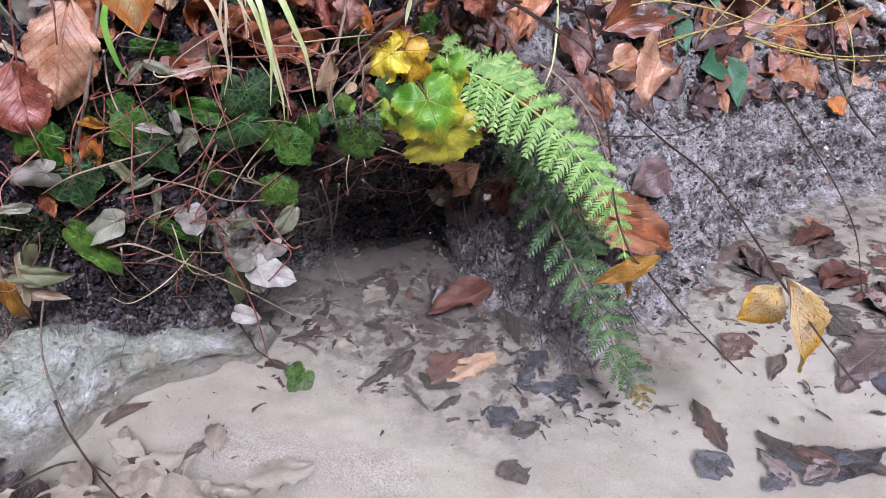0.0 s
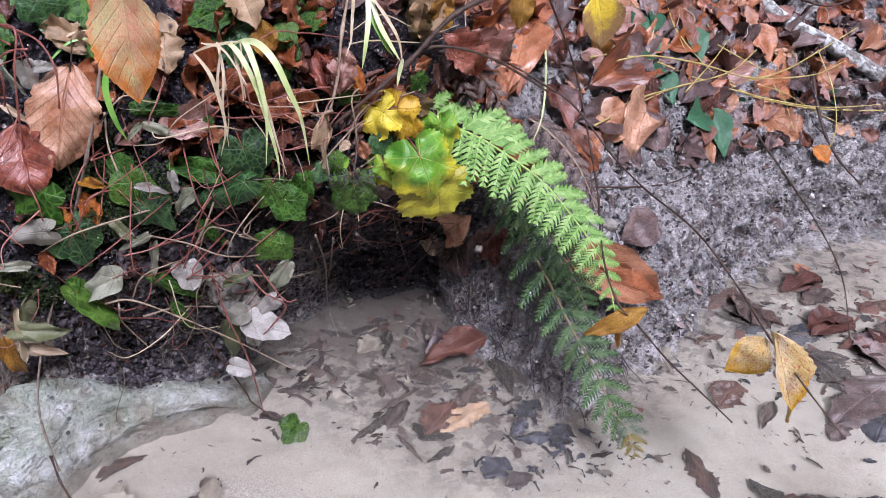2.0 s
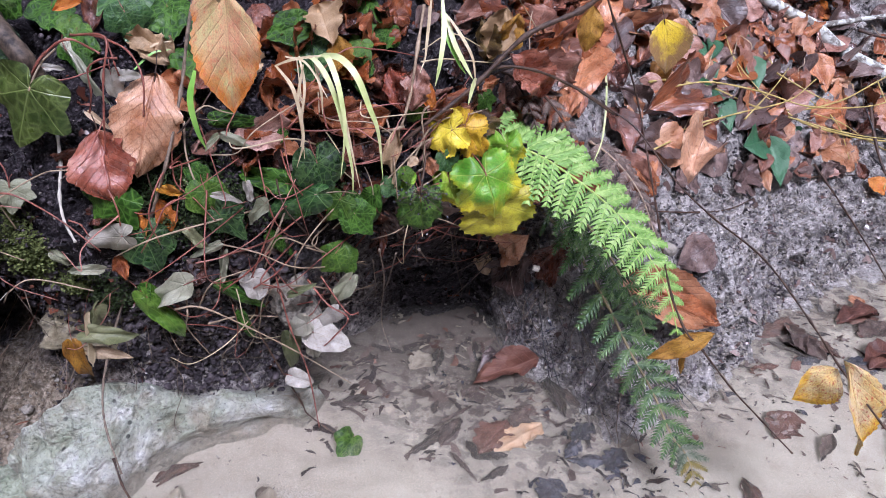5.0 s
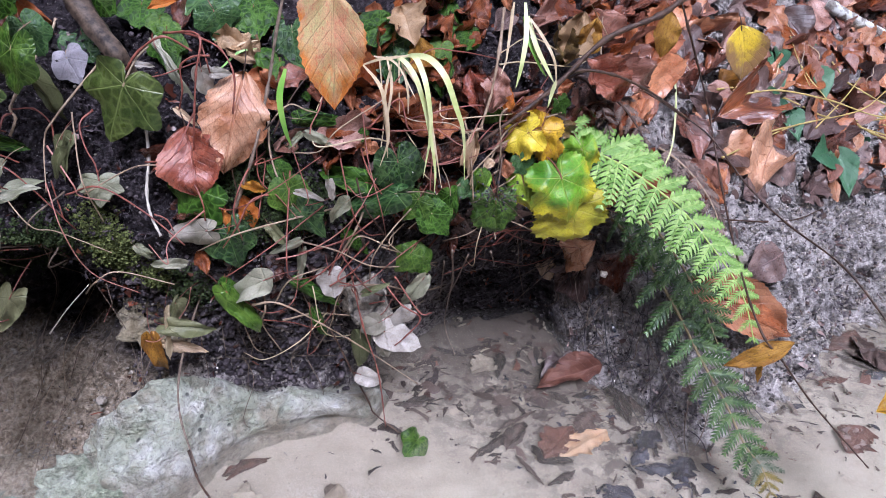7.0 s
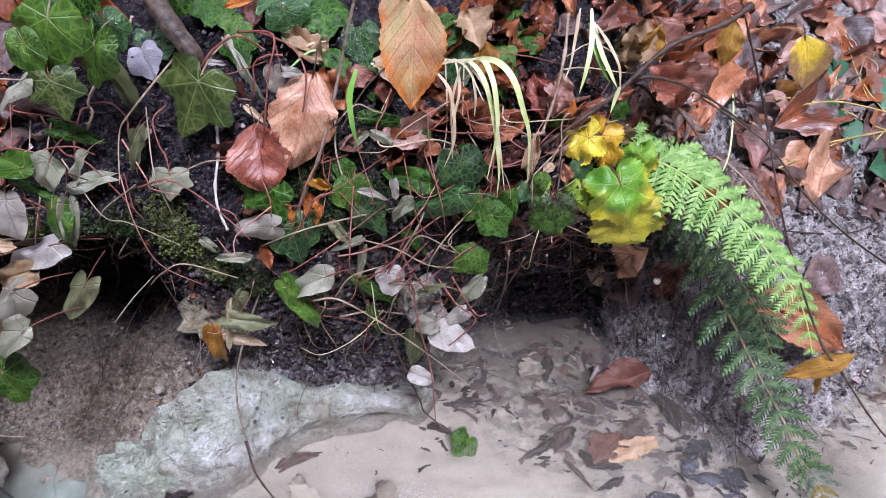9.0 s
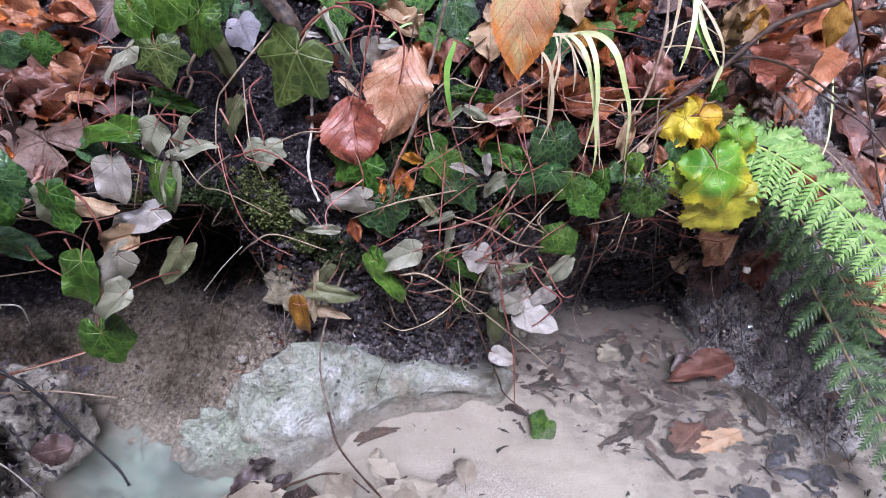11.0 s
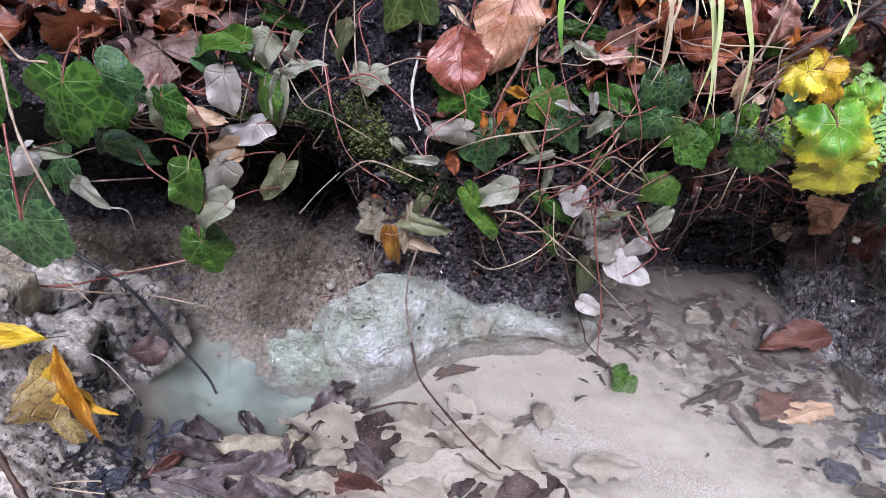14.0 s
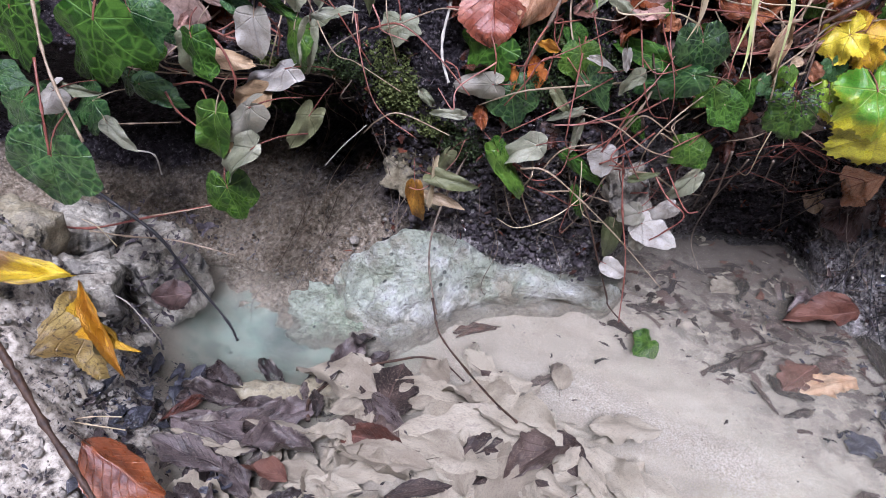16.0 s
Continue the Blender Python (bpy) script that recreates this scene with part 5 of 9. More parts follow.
boulder(37, (-0.480, 0.640, 0.041), (0.0060, 0.0048, 0.0042), (10, 20, 89), "pebble", "small pale stone on the mud slope", 3, 0.2, name="pebble")
husk = thing("seed_husk", lump_mesh(38, 0.008, 0.0065, 0.006, 3, 0.25), "mudrock", "dark round empty husk lying on the silt", "husk")
husk.matrix_world = pose(-0.223, 0.577, -0.004, 10, 20, 14)

# ---- plants rooted in the bank and their leaves ----
ivyA = holder("ivy_plant", "trailing ivy with dark green veined leaves hanging over the bank", "ivy")
ivyB = holder("ivy_plant", "ivy with mottled dark and pale withered leaves on soil", "ivy")
ivyC = holder("ivy_plant", "ivy with green leaves and long reddish runners over the hollow", "ivy")
ivyD = holder("ivy_plant", "dark green ivy growing through leaf litter atop the bank", "ivy")
yellowA = holder("currant_shoot", "low shoot with yellow and yellow-green lobed autumn leaves", "currant shoot")
brambleA = holder("bramble_shoot", "bramble shoot with blue-green leaves among fallen beech leaves", "bramble shoot")
hangA = holder("hanging_twig", "thin olive twig with hanging pink-orange autumn leaves", "hanging twig")
mottA = holder("bramble_cane", "long thin brown cane with two mottled yellow autumn leaves", "bramble cane")
twigB = holder("hanging_twig", "thin dark hanging twig with an ochre leaf", "hanging twig")
leaf_on(ivyA, -0.523, 0.470, 0.418, -0.523, 0.470, 0.397, 1.1, 0, "ivy", "ivy")
leaf_on(ivyA, -0.553, 0.470, 0.414, -0.553, 0.470, 0.393, 1.1, 0, "ivy", "ivyblue")
leaf_on(ivyA, -0.489, 0.570, 0.304, -0.460, 0.586, 0.317, .5, -25, "heart", "ivyback")
leaf_on(ivyA, -0.439, 0.608, 0.339, -0.450, 0.592, 0.308, .5, 15, "heart", "ivyolive")
leaf_on(ivyA, -0.418, 0.603, 0.305, -0.417, 0.594, 0.283, 1.35, 0, "ivy", "ivyback")
leaf_on(ivyA, -0.404, 0.640, 0.451, -0.406, 0.640, 0.443, 1.2, 0, "ivy", "ivylight")
leaf_on(ivyA, -0.423, 0.660, 0.456, -0.436, 0.660, 0.428, 1.0, 0, "ivy", "ivy")
leaf_on(ivyA, -0.576, 0.408, 0.327, -0.586, 0.408, 0.266, 1.02, 0, "ivy", "ivy")
leaf_on(ivyA, -0.557, 0.425, 0.331, -0.540, 0.425, 0.297, .85, 0, "ivy", "ivyblue")
leaf_on(ivyA, -0.647, 0.400, 0.326, -0.650, 0.400, 0.270, .80, 0, "ivy", "ivy")
leaf_on(ivyA, -0.673, 0.400, 0.269, -0.645, 0.400, 0.266, .70, 0, "ivy", "ivyblue")
leaf_on(ivyA, -0.582, 0.352, 0.239, -0.587, 0.352, 0.191, 1.08, 0, "ivy", "ivyblue")
leaf_on(ivyA, -0.516, 0.440, 0.315, -0.507, 0.440, 0.278, .95, 15, "heart", "ivy")
leaf_on(ivyA, -0.523, 0.452, 0.310, -0.536, 0.452, 0.271, .75, -10, "heart", "ivyback")
leaf_on(ivyA, -0.585, 0.455, 0.260, -0.548, 0.455, 0.245, .70, 15, "heart", "ivyblue")
leaf_on(ivyA, -0.597, 0.458, 0.264, -0.604, 0.458, 0.242, .80, 0, "ivy", "ivyblue")
leaf_on(ivyA, -0.480, 0.470, 0.329, -0.480, 0.470, 0.291, .95, 0, "heart", "ivywhite")
leaf_on(ivyA, -0.450, 0.478, 0.323, -0.455, 0.478, 0.280, .80, 10, "heart", "ivylight")
leaf_on(ivyA, -0.439, 0.482, 0.324, -0.443, 0.482, 0.280, .45, -20, "heart", "ivyback")
leaf_on(ivyA, -0.462, 0.485, 0.287, -0.513, 0.485, 0.265, .55, 10, "heart", "ivywhite")
leaf_on(ivyA, -0.486, 0.488, 0.261, -0.530, 0.488, 0.244, .60, -10, "heart", "tan")
leaf_on(ivyA, -0.474, 0.450, 0.264, -0.523, 0.450, 0.229, .55, 10, "heart", "ivywhite")
leaf_on(ivyA, -0.511, 0.455, 0.251, -0.517, 0.455, 0.201, .78, 0, "heart", "ivylight")
leaf_on(ivyA, -0.506, 0.459, 0.222, -0.512, 0.459, 0.200, .60, 0, "heart", "tan")
leaf_on(ivyA, -0.476, 0.452, 0.228, -0.525, 0.452, 0.183, .50, 15, "heart", "ivyback")
leaf_on(ivyA, -0.451, 0.500, 0.245, -0.477, 0.500, 0.204, .55, -15, "heart", "ivyolive")
leaf_on(ivyA, -0.510, 0.460, 0.181, -0.501, 0.460, 0.146, .80, 0, "ivy", "ivylight")
leaf_on(ivyA, -0.610, 0.440, 0.225, -0.587, 0.440, 0.203, .55, 0, "heart", "ivyback")
leaf_on(ivyA, -0.616, 0.398, 0.267, -0.655, 0.398, 0.243, .62, 0, "heart", "ivywhite")
leaf_on(ivyA, -0.618, 0.405, 0.268, -0.582, 0.405, 0.267, .35, 20, "heart", "ivyback")
leaf_on(ivyA, -0.631, 0.450, 0.238, -0.667, 0.450, 0.212, .90, 0, "ivy", "ivyblue")
leaf_on(ivyA, -0.713, 0.450, 0.221, -0.742, 0.450, 0.180, .90, 0, "ivy", "ivyblue")
leaf_on(ivyA, -0.675, 0.450, 0.217, -0.708, 0.450, 0.178, .90, 0, "ivy", "ivyblue")
leaf_on(ivyA, -0.637, 0.460, 0.281, -0.664, 0.460, 0.248, 1.00, 0, "ivy", "ivy")
leaf_on(ivyA, -0.593, 0.470, 0.286, -0.584, 0.470, 0.263, 1.00, 0, "ivy", "ivy")
leaf_on(ivyA, -0.579, 0.465, 0.403, -0.577, 0.465, 0.376, 1.05, 0, "ivy", "ivyblue")
leaf_on(ivyA, -0.501, 0.545, 0.398, -0.536, 0.540, 0.374, .52, 10, "heart", "ivyback")
leaf_on(ivyA, -0.461, 0.470, 0.355, -0.525, 0.470, 0.344, .42, 15, "heart", "ivylight")
leaf_on(ivyA, -0.507, 0.480, 0.337, -0.489, 0.480, 0.334, .90, 0, "ivy", "ivyblue")
leaf_on(ivyA, -0.473, 0.475, 0.341, -0.444, 0.475, 0.330, .40, 15, "heart", "ivy")
leaf_on(ivyA, -0.438, 0.468, 0.363, -0.450, 0.468, 0.335, .95, 0, "heart", "ivyback")
leaf_on(ivyA, -0.444, 0.500, 0.330, -0.416, 0.500, 0.344, .42, -20, "heart", "ivyback")
leaf_on(ivyA, -0.432, 0.500, 0.355, -0.446, 0.500, 0.328, .42, 15, "heart", "ivyback")
leaf_on(ivyA, -0.406, 0.530, 0.360, -0.419, 0.530, 0.329, .42, 0, "heart", "ivyolive")
leaf_on(ivyA, -0.688, 0.430, 0.308, -0.717, 0.430, 0.275, 1.00, 0, "ivy", "ivy")
leaf_on(ivyA, -0.557, 0.460, 0.309, -0.534, 0.460, 0.299, .70, 0, "heart", "ivyblue")
leaf_on(ivyA, -0.521, 0.470, 0.291, -0.484, 0.470, 0.291, .50, 0, "heart", "tan")
leaf_on(ivyA, -0.475, 0.555, 0.446, -0.486, 0.555, 0.395, 1.00, 0, "ivy", "ivylight")
leaf_on(ivyA, -0.444, 0.560, 0.426, -0.457, 0.560, 0.388, .62, 10, "ivy", "ivylight")
leaf_on(ivyA, -0.479, 0.550, 0.398, -0.472, 0.550, 0.364, 1.05, 0, "ivy", "ivymottle")
leaf_on(ivyA, -0.450, 0.570, 0.465, -0.461, 0.570, 0.441, .90, 0, "ivy", "ivy")
leaf_on(ivyA, -0.496, 0.550, 0.426, -0.489, 0.550, 0.397, .70, 15, "ivy", "ivylight")
leaf_on(ivyA, -0.503, 0.580, 0.350, -0.465, 0.580, 0.339, .50, 10, "heart", "ivy")
leaf_on(ivyA, -0.456, 0.600, 0.395, -0.444, 0.600, 0.352, .42, 15, "heart", "ivyolive")
leaf_on(ivyA, -0.443, 0.600, 0.340, -0.451, 0.600, 0.306, .35, 10, "heart", "ivyolive")
leaf_on(ivyA, -0.484, 0.580, 0.444, -0.498, 0.580, 0.465, .90, 0, "ivy", "ivy")
leaf_on(ivyA, -0.454, 0.600, 0.435, -0.443, 0.600, 0.411, .80, 0, "ivy", "ivyblue")
leaf_on(ivyB, -0.380, 0.600, 0.391, -0.406, 0.600, 0.338, 1.0, 0, "ivy", "ivymottle")
leaf_on(ivyB, -0.455, 0.655, 0.398, -0.443, 0.645, 0.376, 1.1, 25, "ivy", "lilacback")
leaf_on(ivyB, -0.451, 0.679, 0.414, -0.438, 0.665, 0.393, 1.1, 0, "ivy", "ivyblue")
leaf_on(ivyB, -0.375, 0.677, 0.411, -0.368, 0.661, 0.386, .9, 0, "ivy", "ivy")
leaf_on(ivyB, -0.328, 0.680, 0.437, -0.321, 0.680, 0.416, 1.2, 0, "ivy", "ivyblue")
leaf_on(ivyB, -0.372, 0.674, 0.413, -0.363, 0.658, 0.388, .8, 15, "ivy", "ivy")
leaf_on(ivyB, -0.380, 0.669, 0.407, -0.348, 0.642, 0.361, .3, 20, "heart", "ivyback")
leaf_on(ivyB, -0.353, 0.636, 0.360, -0.336, 0.632, 0.349, .4, 0, "heart", "tan")
leaf_on(ivyB, -0.322, 0.620, 0.399, -0.321, 0.620, 0.377, 1.0, 0, "heart", "ivywhite")
leaf_on(ivyB, -0.313, 0.620, 0.398, -0.298, 0.620, 0.398, .8, 10, "heart", "ivywhite")
leaf_on(ivyB, -0.327, 0.630, 0.361, -0.298, 0.631, 0.357, .3, -20, "heart", "ivyback")
leaf_on(ivyB, -0.394, 0.654, 0.394, -0.378, 0.655, 0.394, .5, 0, "heart", "ivywhite")
leaf_on(ivyB, -0.264, 0.696, 0.418, -0.258, 0.682, 0.389, .9, 10, "ivy", "ivyblue")
leaf_on(ivyB, -0.275, 0.688, 0.394, -0.266, 0.673, 0.364, 1.0, 0, "ivy", "ivy")
leaf_on(ivyB, -0.250, 0.650, 0.352, -0.209, 0.658, 0.347, .5, 20, "heart", "ivy")
leaf_on(ivyB, -0.247, 0.636, 0.342, -0.257, 0.628, 0.332, .45, 0, "heart", "ivyback")
leaf_on(ivyB, -0.239, 0.637, 0.343, -0.215, 0.640, 0.333, .4, 0, "heart", "ivyback")
leaf_on(ivyB, -0.393, 0.603, 0.242, -0.380, 0.610, 0.226, .5, 0, "heart", "ivyback")
leaf_on(ivyB, -0.364, 0.600, 0.189, -0.386, 0.600, 0.156, .4, 10, "heart", "ivyolive")
leaf_on(ivyB, -0.376, 0.600, 0.164, -0.332, 0.600, 0.160, .5, 10, "heart", "ivyolive")
leaf_on(ivyB, -0.383, 0.610, 0.137, -0.346, 0.610, 0.133, .4, -15, "heart", "tan")
leaf_on(ivyB, -0.398, 0.610, 0.142, -0.390, 0.610, 0.096, .5, 0, "heart", "ochre")
leaf_on(ivyB, -0.375, 0.595, 0.174, -0.380, 0.595, 0.120, .16, 0, "heart", "straw")
leaf_on(ivyC, -0.159, 0.675, 0.321, -0.169, 0.668, 0.309, 1.0, 0, "ivy", "ivy")
leaf_on(ivyC, -0.107, 0.684, 0.281, -0.097, 0.685, 0.273, 1.0, 0, "ivy", "ivyblue")
leaf_on(ivyC, -0.197, 0.670, 0.336, -0.207, 0.664, 0.324, .7, 0, "heart", "ivy")
leaf_on(ivyB, -0.330, 0.603, 0.301, -0.356, 0.603, 0.261, 1.00, 0, "ivy", "ivy")
leaf_on(ivyB, -0.322, 0.590, 0.268, -0.368, 0.590, 0.261, .62, -10, "heart", "ivywhite")
leaf_on(ivyB, -0.310, 0.605, 0.260, -0.302, 0.605, 0.220, .85, 0, "ivy", "ivyblue")
leaf_on(ivyB, -0.272, 0.610, 0.265, -0.257, 0.610, 0.246, .55, 15, "heart", "ivyolive")
leaf_on(ivyC, -0.251, 0.610, 0.252, -0.282, 0.610, 0.237, .32, 0, "heart", "ivyback")
leaf_on(ivyC, -0.257, 0.620, 0.298, -0.252, 0.620, 0.270, .90, 0, "ivy", "ivylight")
leaf_on(ivyC, -0.247, 0.618, 0.278, -0.225, 0.618, 0.251, .75, 10, "ivy", "ivyblue")
leaf_on(ivyC, -0.245, 0.610, 0.299, -0.223, 0.610, 0.296, .42, -15, "heart", "ivywhite")
leaf_on(ivyC, -0.218, 0.610, 0.309, -0.216, 0.610, 0.291, .55, 10, "heart", "ivywhite")
leaf_on(ivyC, -0.203, 0.605, 0.294, -0.223, 0.605, 0.274, .55, 15, "heart", "ivyback")
leaf_on(ivyC, -0.163, 0.632, 0.293, -0.221, 0.632, 0.278, .52, 10, "heart", "ivyblue")
leaf_on(ivyC, -0.192, 0.645, 0.297, -0.239, 0.645, 0.307, .55, -10, "heart", "ivy")
leaf_on(ivyC, -0.163, 0.640, 0.320, -0.156, 0.640, 0.285, .85, 0, "ivy", "ivyblue")
leaf_on(ivyC, -0.146, 0.650, 0.281, -0.161, 0.650, 0.258, 1.00, 0, "ivy", "ivylight")
leaf_on(ivyC, -0.134, 0.652, 0.267, -0.117, 0.652, 0.243, .90, 10, "ivy", "ivy")
leaf_on(ivyC, -0.118, 0.665, 0.281, -0.119, 0.665, 0.240, .62, -15, "heart", "ivy")
leaf_on(ivyC, -0.140, 0.655, 0.278, -0.131, 0.655, 0.262, .90, 0, "ivy", "ivy")
leaf_on(ivyC, -0.154, 0.660, 0.222, -0.172, 0.660, 0.197, .80, 0, "ivy", "ivylight")
leaf_on(ivyC, -0.152, 0.662, 0.219, -0.137, 0.662, 0.197, .75, 10, "ivy", "ivylight")
leaf_on(ivyC, -0.143, 0.668, 0.190, -0.165, 0.668, 0.151, .50, -15, "heart", "ivyback")
leaf_on(ivyC, -0.225, 0.625, 0.213, -0.222, 0.625, 0.185, 1.15, 0, "heart", "ivywhite")
leaf_on(ivyB, -0.279, 0.600, 0.217, -0.322, 0.600, 0.194, .60, 10, "heart", "ivyback")
leaf_on(ivyB, -0.315, 0.598, 0.205, -0.281, 0.598, 0.158, .50, -10, "heart", "ivylight")
leaf_on(ivyB, -0.316, 0.602, 0.210, -0.323, 0.602, 0.182, .60, 10, "heart", "ivy")
leaf_on(ivyC, -0.257, 0.630, 0.198, -0.219, 0.630, 0.174, .42, 10, "heart", "ivy")
leaf_on(ivyC, -0.185, 0.655, 0.146, -0.208, 0.655, 0.132, 1.05, 0, "heart", "ivywhite")
leaf_on(ivyC, -0.181, 0.655, 0.136, -0.142, 0.655, 0.121, .85, -10, "heart", "ivywhite")
leaf_on(ivyC, -0.180, 0.657, 0.124, -0.185, 0.657, 0.098, .85, 10, "heart", "ivywhite")
leaf_on(ivyC, -0.157, 0.660, 0.157, -0.181, 0.660, 0.139, .70, 0, "heart", "ivywhite")
leaf_on(ivyC, -0.207, 0.660, 0.079, -0.184, 0.660, 0.070, .95, 0, "heart", "ivywhite")
leaf_on(ivyC, -0.208, 0.672, 0.117, -0.211, 0.672, 0.068, .55, 0, "heart", "ivyolive")
leaf_on(ivyC, -0.248, 0.650, 0.157, -0.236, 0.650, 0.123, .40, 0, "heart", "ivy")
leaf_on(ivyC, -0.249, 0.620, 0.235, -0.254, 0.620, 0.203, .32, 0, "heart", "ivyback")
leaf_on(ivyB, -0.354, 0.600, 0.230, -0.389, 0.600, 0.227, .32, 0, "heart", "ivyback")
leaf_on(ivyC, -0.103, 0.700, 0.281, -0.091, 0.700, 0.257, .90, 0, "ivy", "ivyblue")
leaf_on(ivyB, -0.276, 0.630, 0.303, -0.245, 0.630, 0.295, .40, 10, "heart", "ivymottle")
leaf_on(ivyB, -0.284, 0.620, 0.299, -0.305, 0.620, 0.287, .35, 0, "heart", "ivymottle")
leaf_on(ivyB, -0.268, 0.630, 0.313, -0.253, 0.630, 0.298, .70, 0, "ivy", "ivy")
leaf_on(ivyC, -0.213, 0.650, 0.242, -0.191, 0.650, 0.222, .60, 0, "heart", "ivy")
leaf_on(ivyC, -0.197, 0.650, 0.182, -0.175, 0.650, 0.193, .40, 0, "heart", "ivyolive")
leaf_on(ivyD, -0.186, 0.709, 0.423, -0.212, 0.695, 0.415, .7, 0, "ivy", "ivy")
leaf_on(ivyD, -0.131, 0.756, 0.433, -0.127, 0.729, 0.404, .6, 0, "ivy", "ivy")
leaf_on(ivyD, -0.109, 0.741, 0.413, -0.115, 0.730, 0.398, .9, 0, "ivy", "ivy")
leaf_on(ivyD, -0.133, 0.726, 0.404, -0.140, 0.713, 0.385, .9, 0, "ivy", "ivylight")
leaf_on(ivyD, -0.137, 0.720, 0.390, -0.130, 0.709, 0.360, .7, 0, "ivy", "ivy")
leaf_on(ivyD, -0.175, 0.711, 0.406, -0.172, 0.694, 0.370, .7, 0, "ivy", "ivyblue")
leaf_on(ivyD, -0.335, 0.722, 0.447, -0.328, 0.677, 0.417, 1.2, 0, "ivy", "ivyblue")
leaf_on(ivyD, -0.301, 0.708, 0.437, -0.291, 0.681, 0.420, .9, 0, "ivy", "ivy")
leaf_on(ivyD, -0.371, 0.678, 0.417, -0.359, 0.658, 0.388, .6, 0, "ivy", "ivylight")
leaf_on(ivyD, -0.382, 0.690, 0.427, -0.380, 0.675, 0.414, .9, 0, "ivy", "ivylight")
leaf_on(ivyD, -0.405, 0.708, 0.436, -0.400, 0.684, 0.422, 1.0, 0, "ivy", "ivy")
leaf_on(ivyD, -0.247, 0.681, 0.364, -0.253, 0.686, 0.376, .8, 0, "ivy", "ivy")
leaf_on(ivyD, -0.172, 0.738, 0.426, -0.164, 0.730, 0.414, .8, 0, "ivy", "ivy")
leaf_on(ivyD, -0.205, 0.734, 0.429, -0.200, 0.723, 0.422, 1.0, 0, "ivy", "ivy")
leaf_on(ivyD, -0.084, 0.730, 0.347, -0.070, 0.736, 0.330, 1.0, 0, "ivy", "ivy")
leaf_on(ivyD, -0.054, 0.728, 0.295, -0.047, 0.729, 0.279, 1.0, 0, "ivy", "ivyblue")
leaf_on(ivyD, -0.090, 0.684, 0.296, -0.086, 0.683, 0.281, .8, 0, "ivy", "ivylight")
leaf_on(ivyD, 0.146, 0.960, 0.276, 0.154, 0.943, 0.262, .7, 0, "heart", "ivyback")
leaf_on(ivyD, 0.118, 1.033, 0.334, 0.127, 1.019, 0.318, .8, 0, "ivy", "ivylight")
leaf_on(ivyD, -0.018, 0.787, 0.338, -0.010, 0.789, 0.318, 1.0, 0, "ivy", "ivy")
leaf_on(ivyD, 0.287, 1.224, 0.332, 0.284, 1.244, 0.345, .8, 0, "ivy", "bramble")
leaf_on(yellowA, -0.048, 0.730, 0.322, -0.073, 0.730, 0.305, 1.00, 12, "currant", "yellow")
leaf_on(yellowA, -0.036, 0.738, 0.323, -0.047, 0.738, 0.290, .80, 12, "currant", "yellowold")
leaf_on(yellowA, -0.032, 0.745, 0.321, -0.010, 0.745, 0.295, .75, -15, "currant", "yellowold")
leaf_on(yellowA, -0.030, 0.755, 0.322, -0.000, 0.755, 0.327, .60, 0, "currant", "mottledtan")
leaf_on(yellowA, -0.014, 0.715, 0.283, -0.000, 0.705, 0.241, .98, 0, "currant", "yelgreen")
leaf_on(yellowA, 0.002, 0.735, 0.243, 0.008, 0.735, 0.204, 1.35, 0, "currant", "yellowolive")
leaf_on(yellowA, 0.007, 0.755, 0.299, 0.018, 0.755, 0.268, .75, 10, "currant", "yelgreen")
leaf_on(yellowA, -0.049, 0.725, 0.270, -0.041, 0.725, 0.239, .75, 15, "currant", "yelgreen")
leaf_on(yellowA, -0.076, 0.695, 0.262, -0.073, 0.695, 0.227, .85, 0, "currant", "ivylight")
leaf_on(yellowA, -0.091, 0.700, 0.280, -0.096, 0.700, 0.254, .50, 10, "currant", "yelgreen")
leaf_on(yellowA, -0.055, 0.740, 0.297, -0.069, 0.740, 0.279, .80, 10, "currant", "ivyblue")
leaf_on(brambleA, 0.310, 1.194, 0.312, 0.280, 1.155, 0.297, .9, 0, "serrate", "bramble")
leaf_on(brambleA, 0.327, 1.210, 0.315, 0.315, 1.166, 0.292, .5, 0, "serrate", "bramble")
leaf_on(brambleA, 0.307, 1.163, 0.291, 0.319, 1.136, 0.269, .7, 0, "serrate", "bramble")
leaf_on(brambleA, 0.315, 1.121, 0.264, 0.279, 1.078, 0.250, .85, 0, "serrate", "bramble")
leaf_on(brambleA, 0.313, 1.105, 0.255, 0.327, 1.062, 0.220, .62, 0, "serrate", "bramble")
leaf_on(brambleA, 0.322, 1.087, 0.236, 0.331, 1.065, 0.217, .5, 0, "serrate", "bramble")
leaf_on(brambleA, 0.384, 1.217, 0.289, 0.393, 1.168, 0.250, .6, 0, "serrate", "bramble")
leaf_on(brambleA, 0.381, 1.257, 0.316, 0.380, 1.224, 0.293, .5, 0, "serrate", "bramble")
leaf_on(brambleA, 0.385, 1.088, 0.200, 0.345, 1.049, 0.203, .95, 0, "serrate", "bramble")
leaf_on(brambleA, 0.389, 1.096, 0.205, 0.406, 1.045, 0.146, .5, 0, "serrate", "bramble")
leaf_on(brambleA, 0.402, 1.139, 0.225, 0.381, 1.111, 0.217, .8, 0, "serrate", "bramble")
leaf_on(brambleA, 0.411, 1.152, 0.229, 0.417, 1.138, 0.218, .8, 0, "serrate", "bramble")
leaf_on(brambleA, 0.617, 1.233, 0.175, 0.664, 1.237, 0.172, .5, 0, "serrate", "bramble")
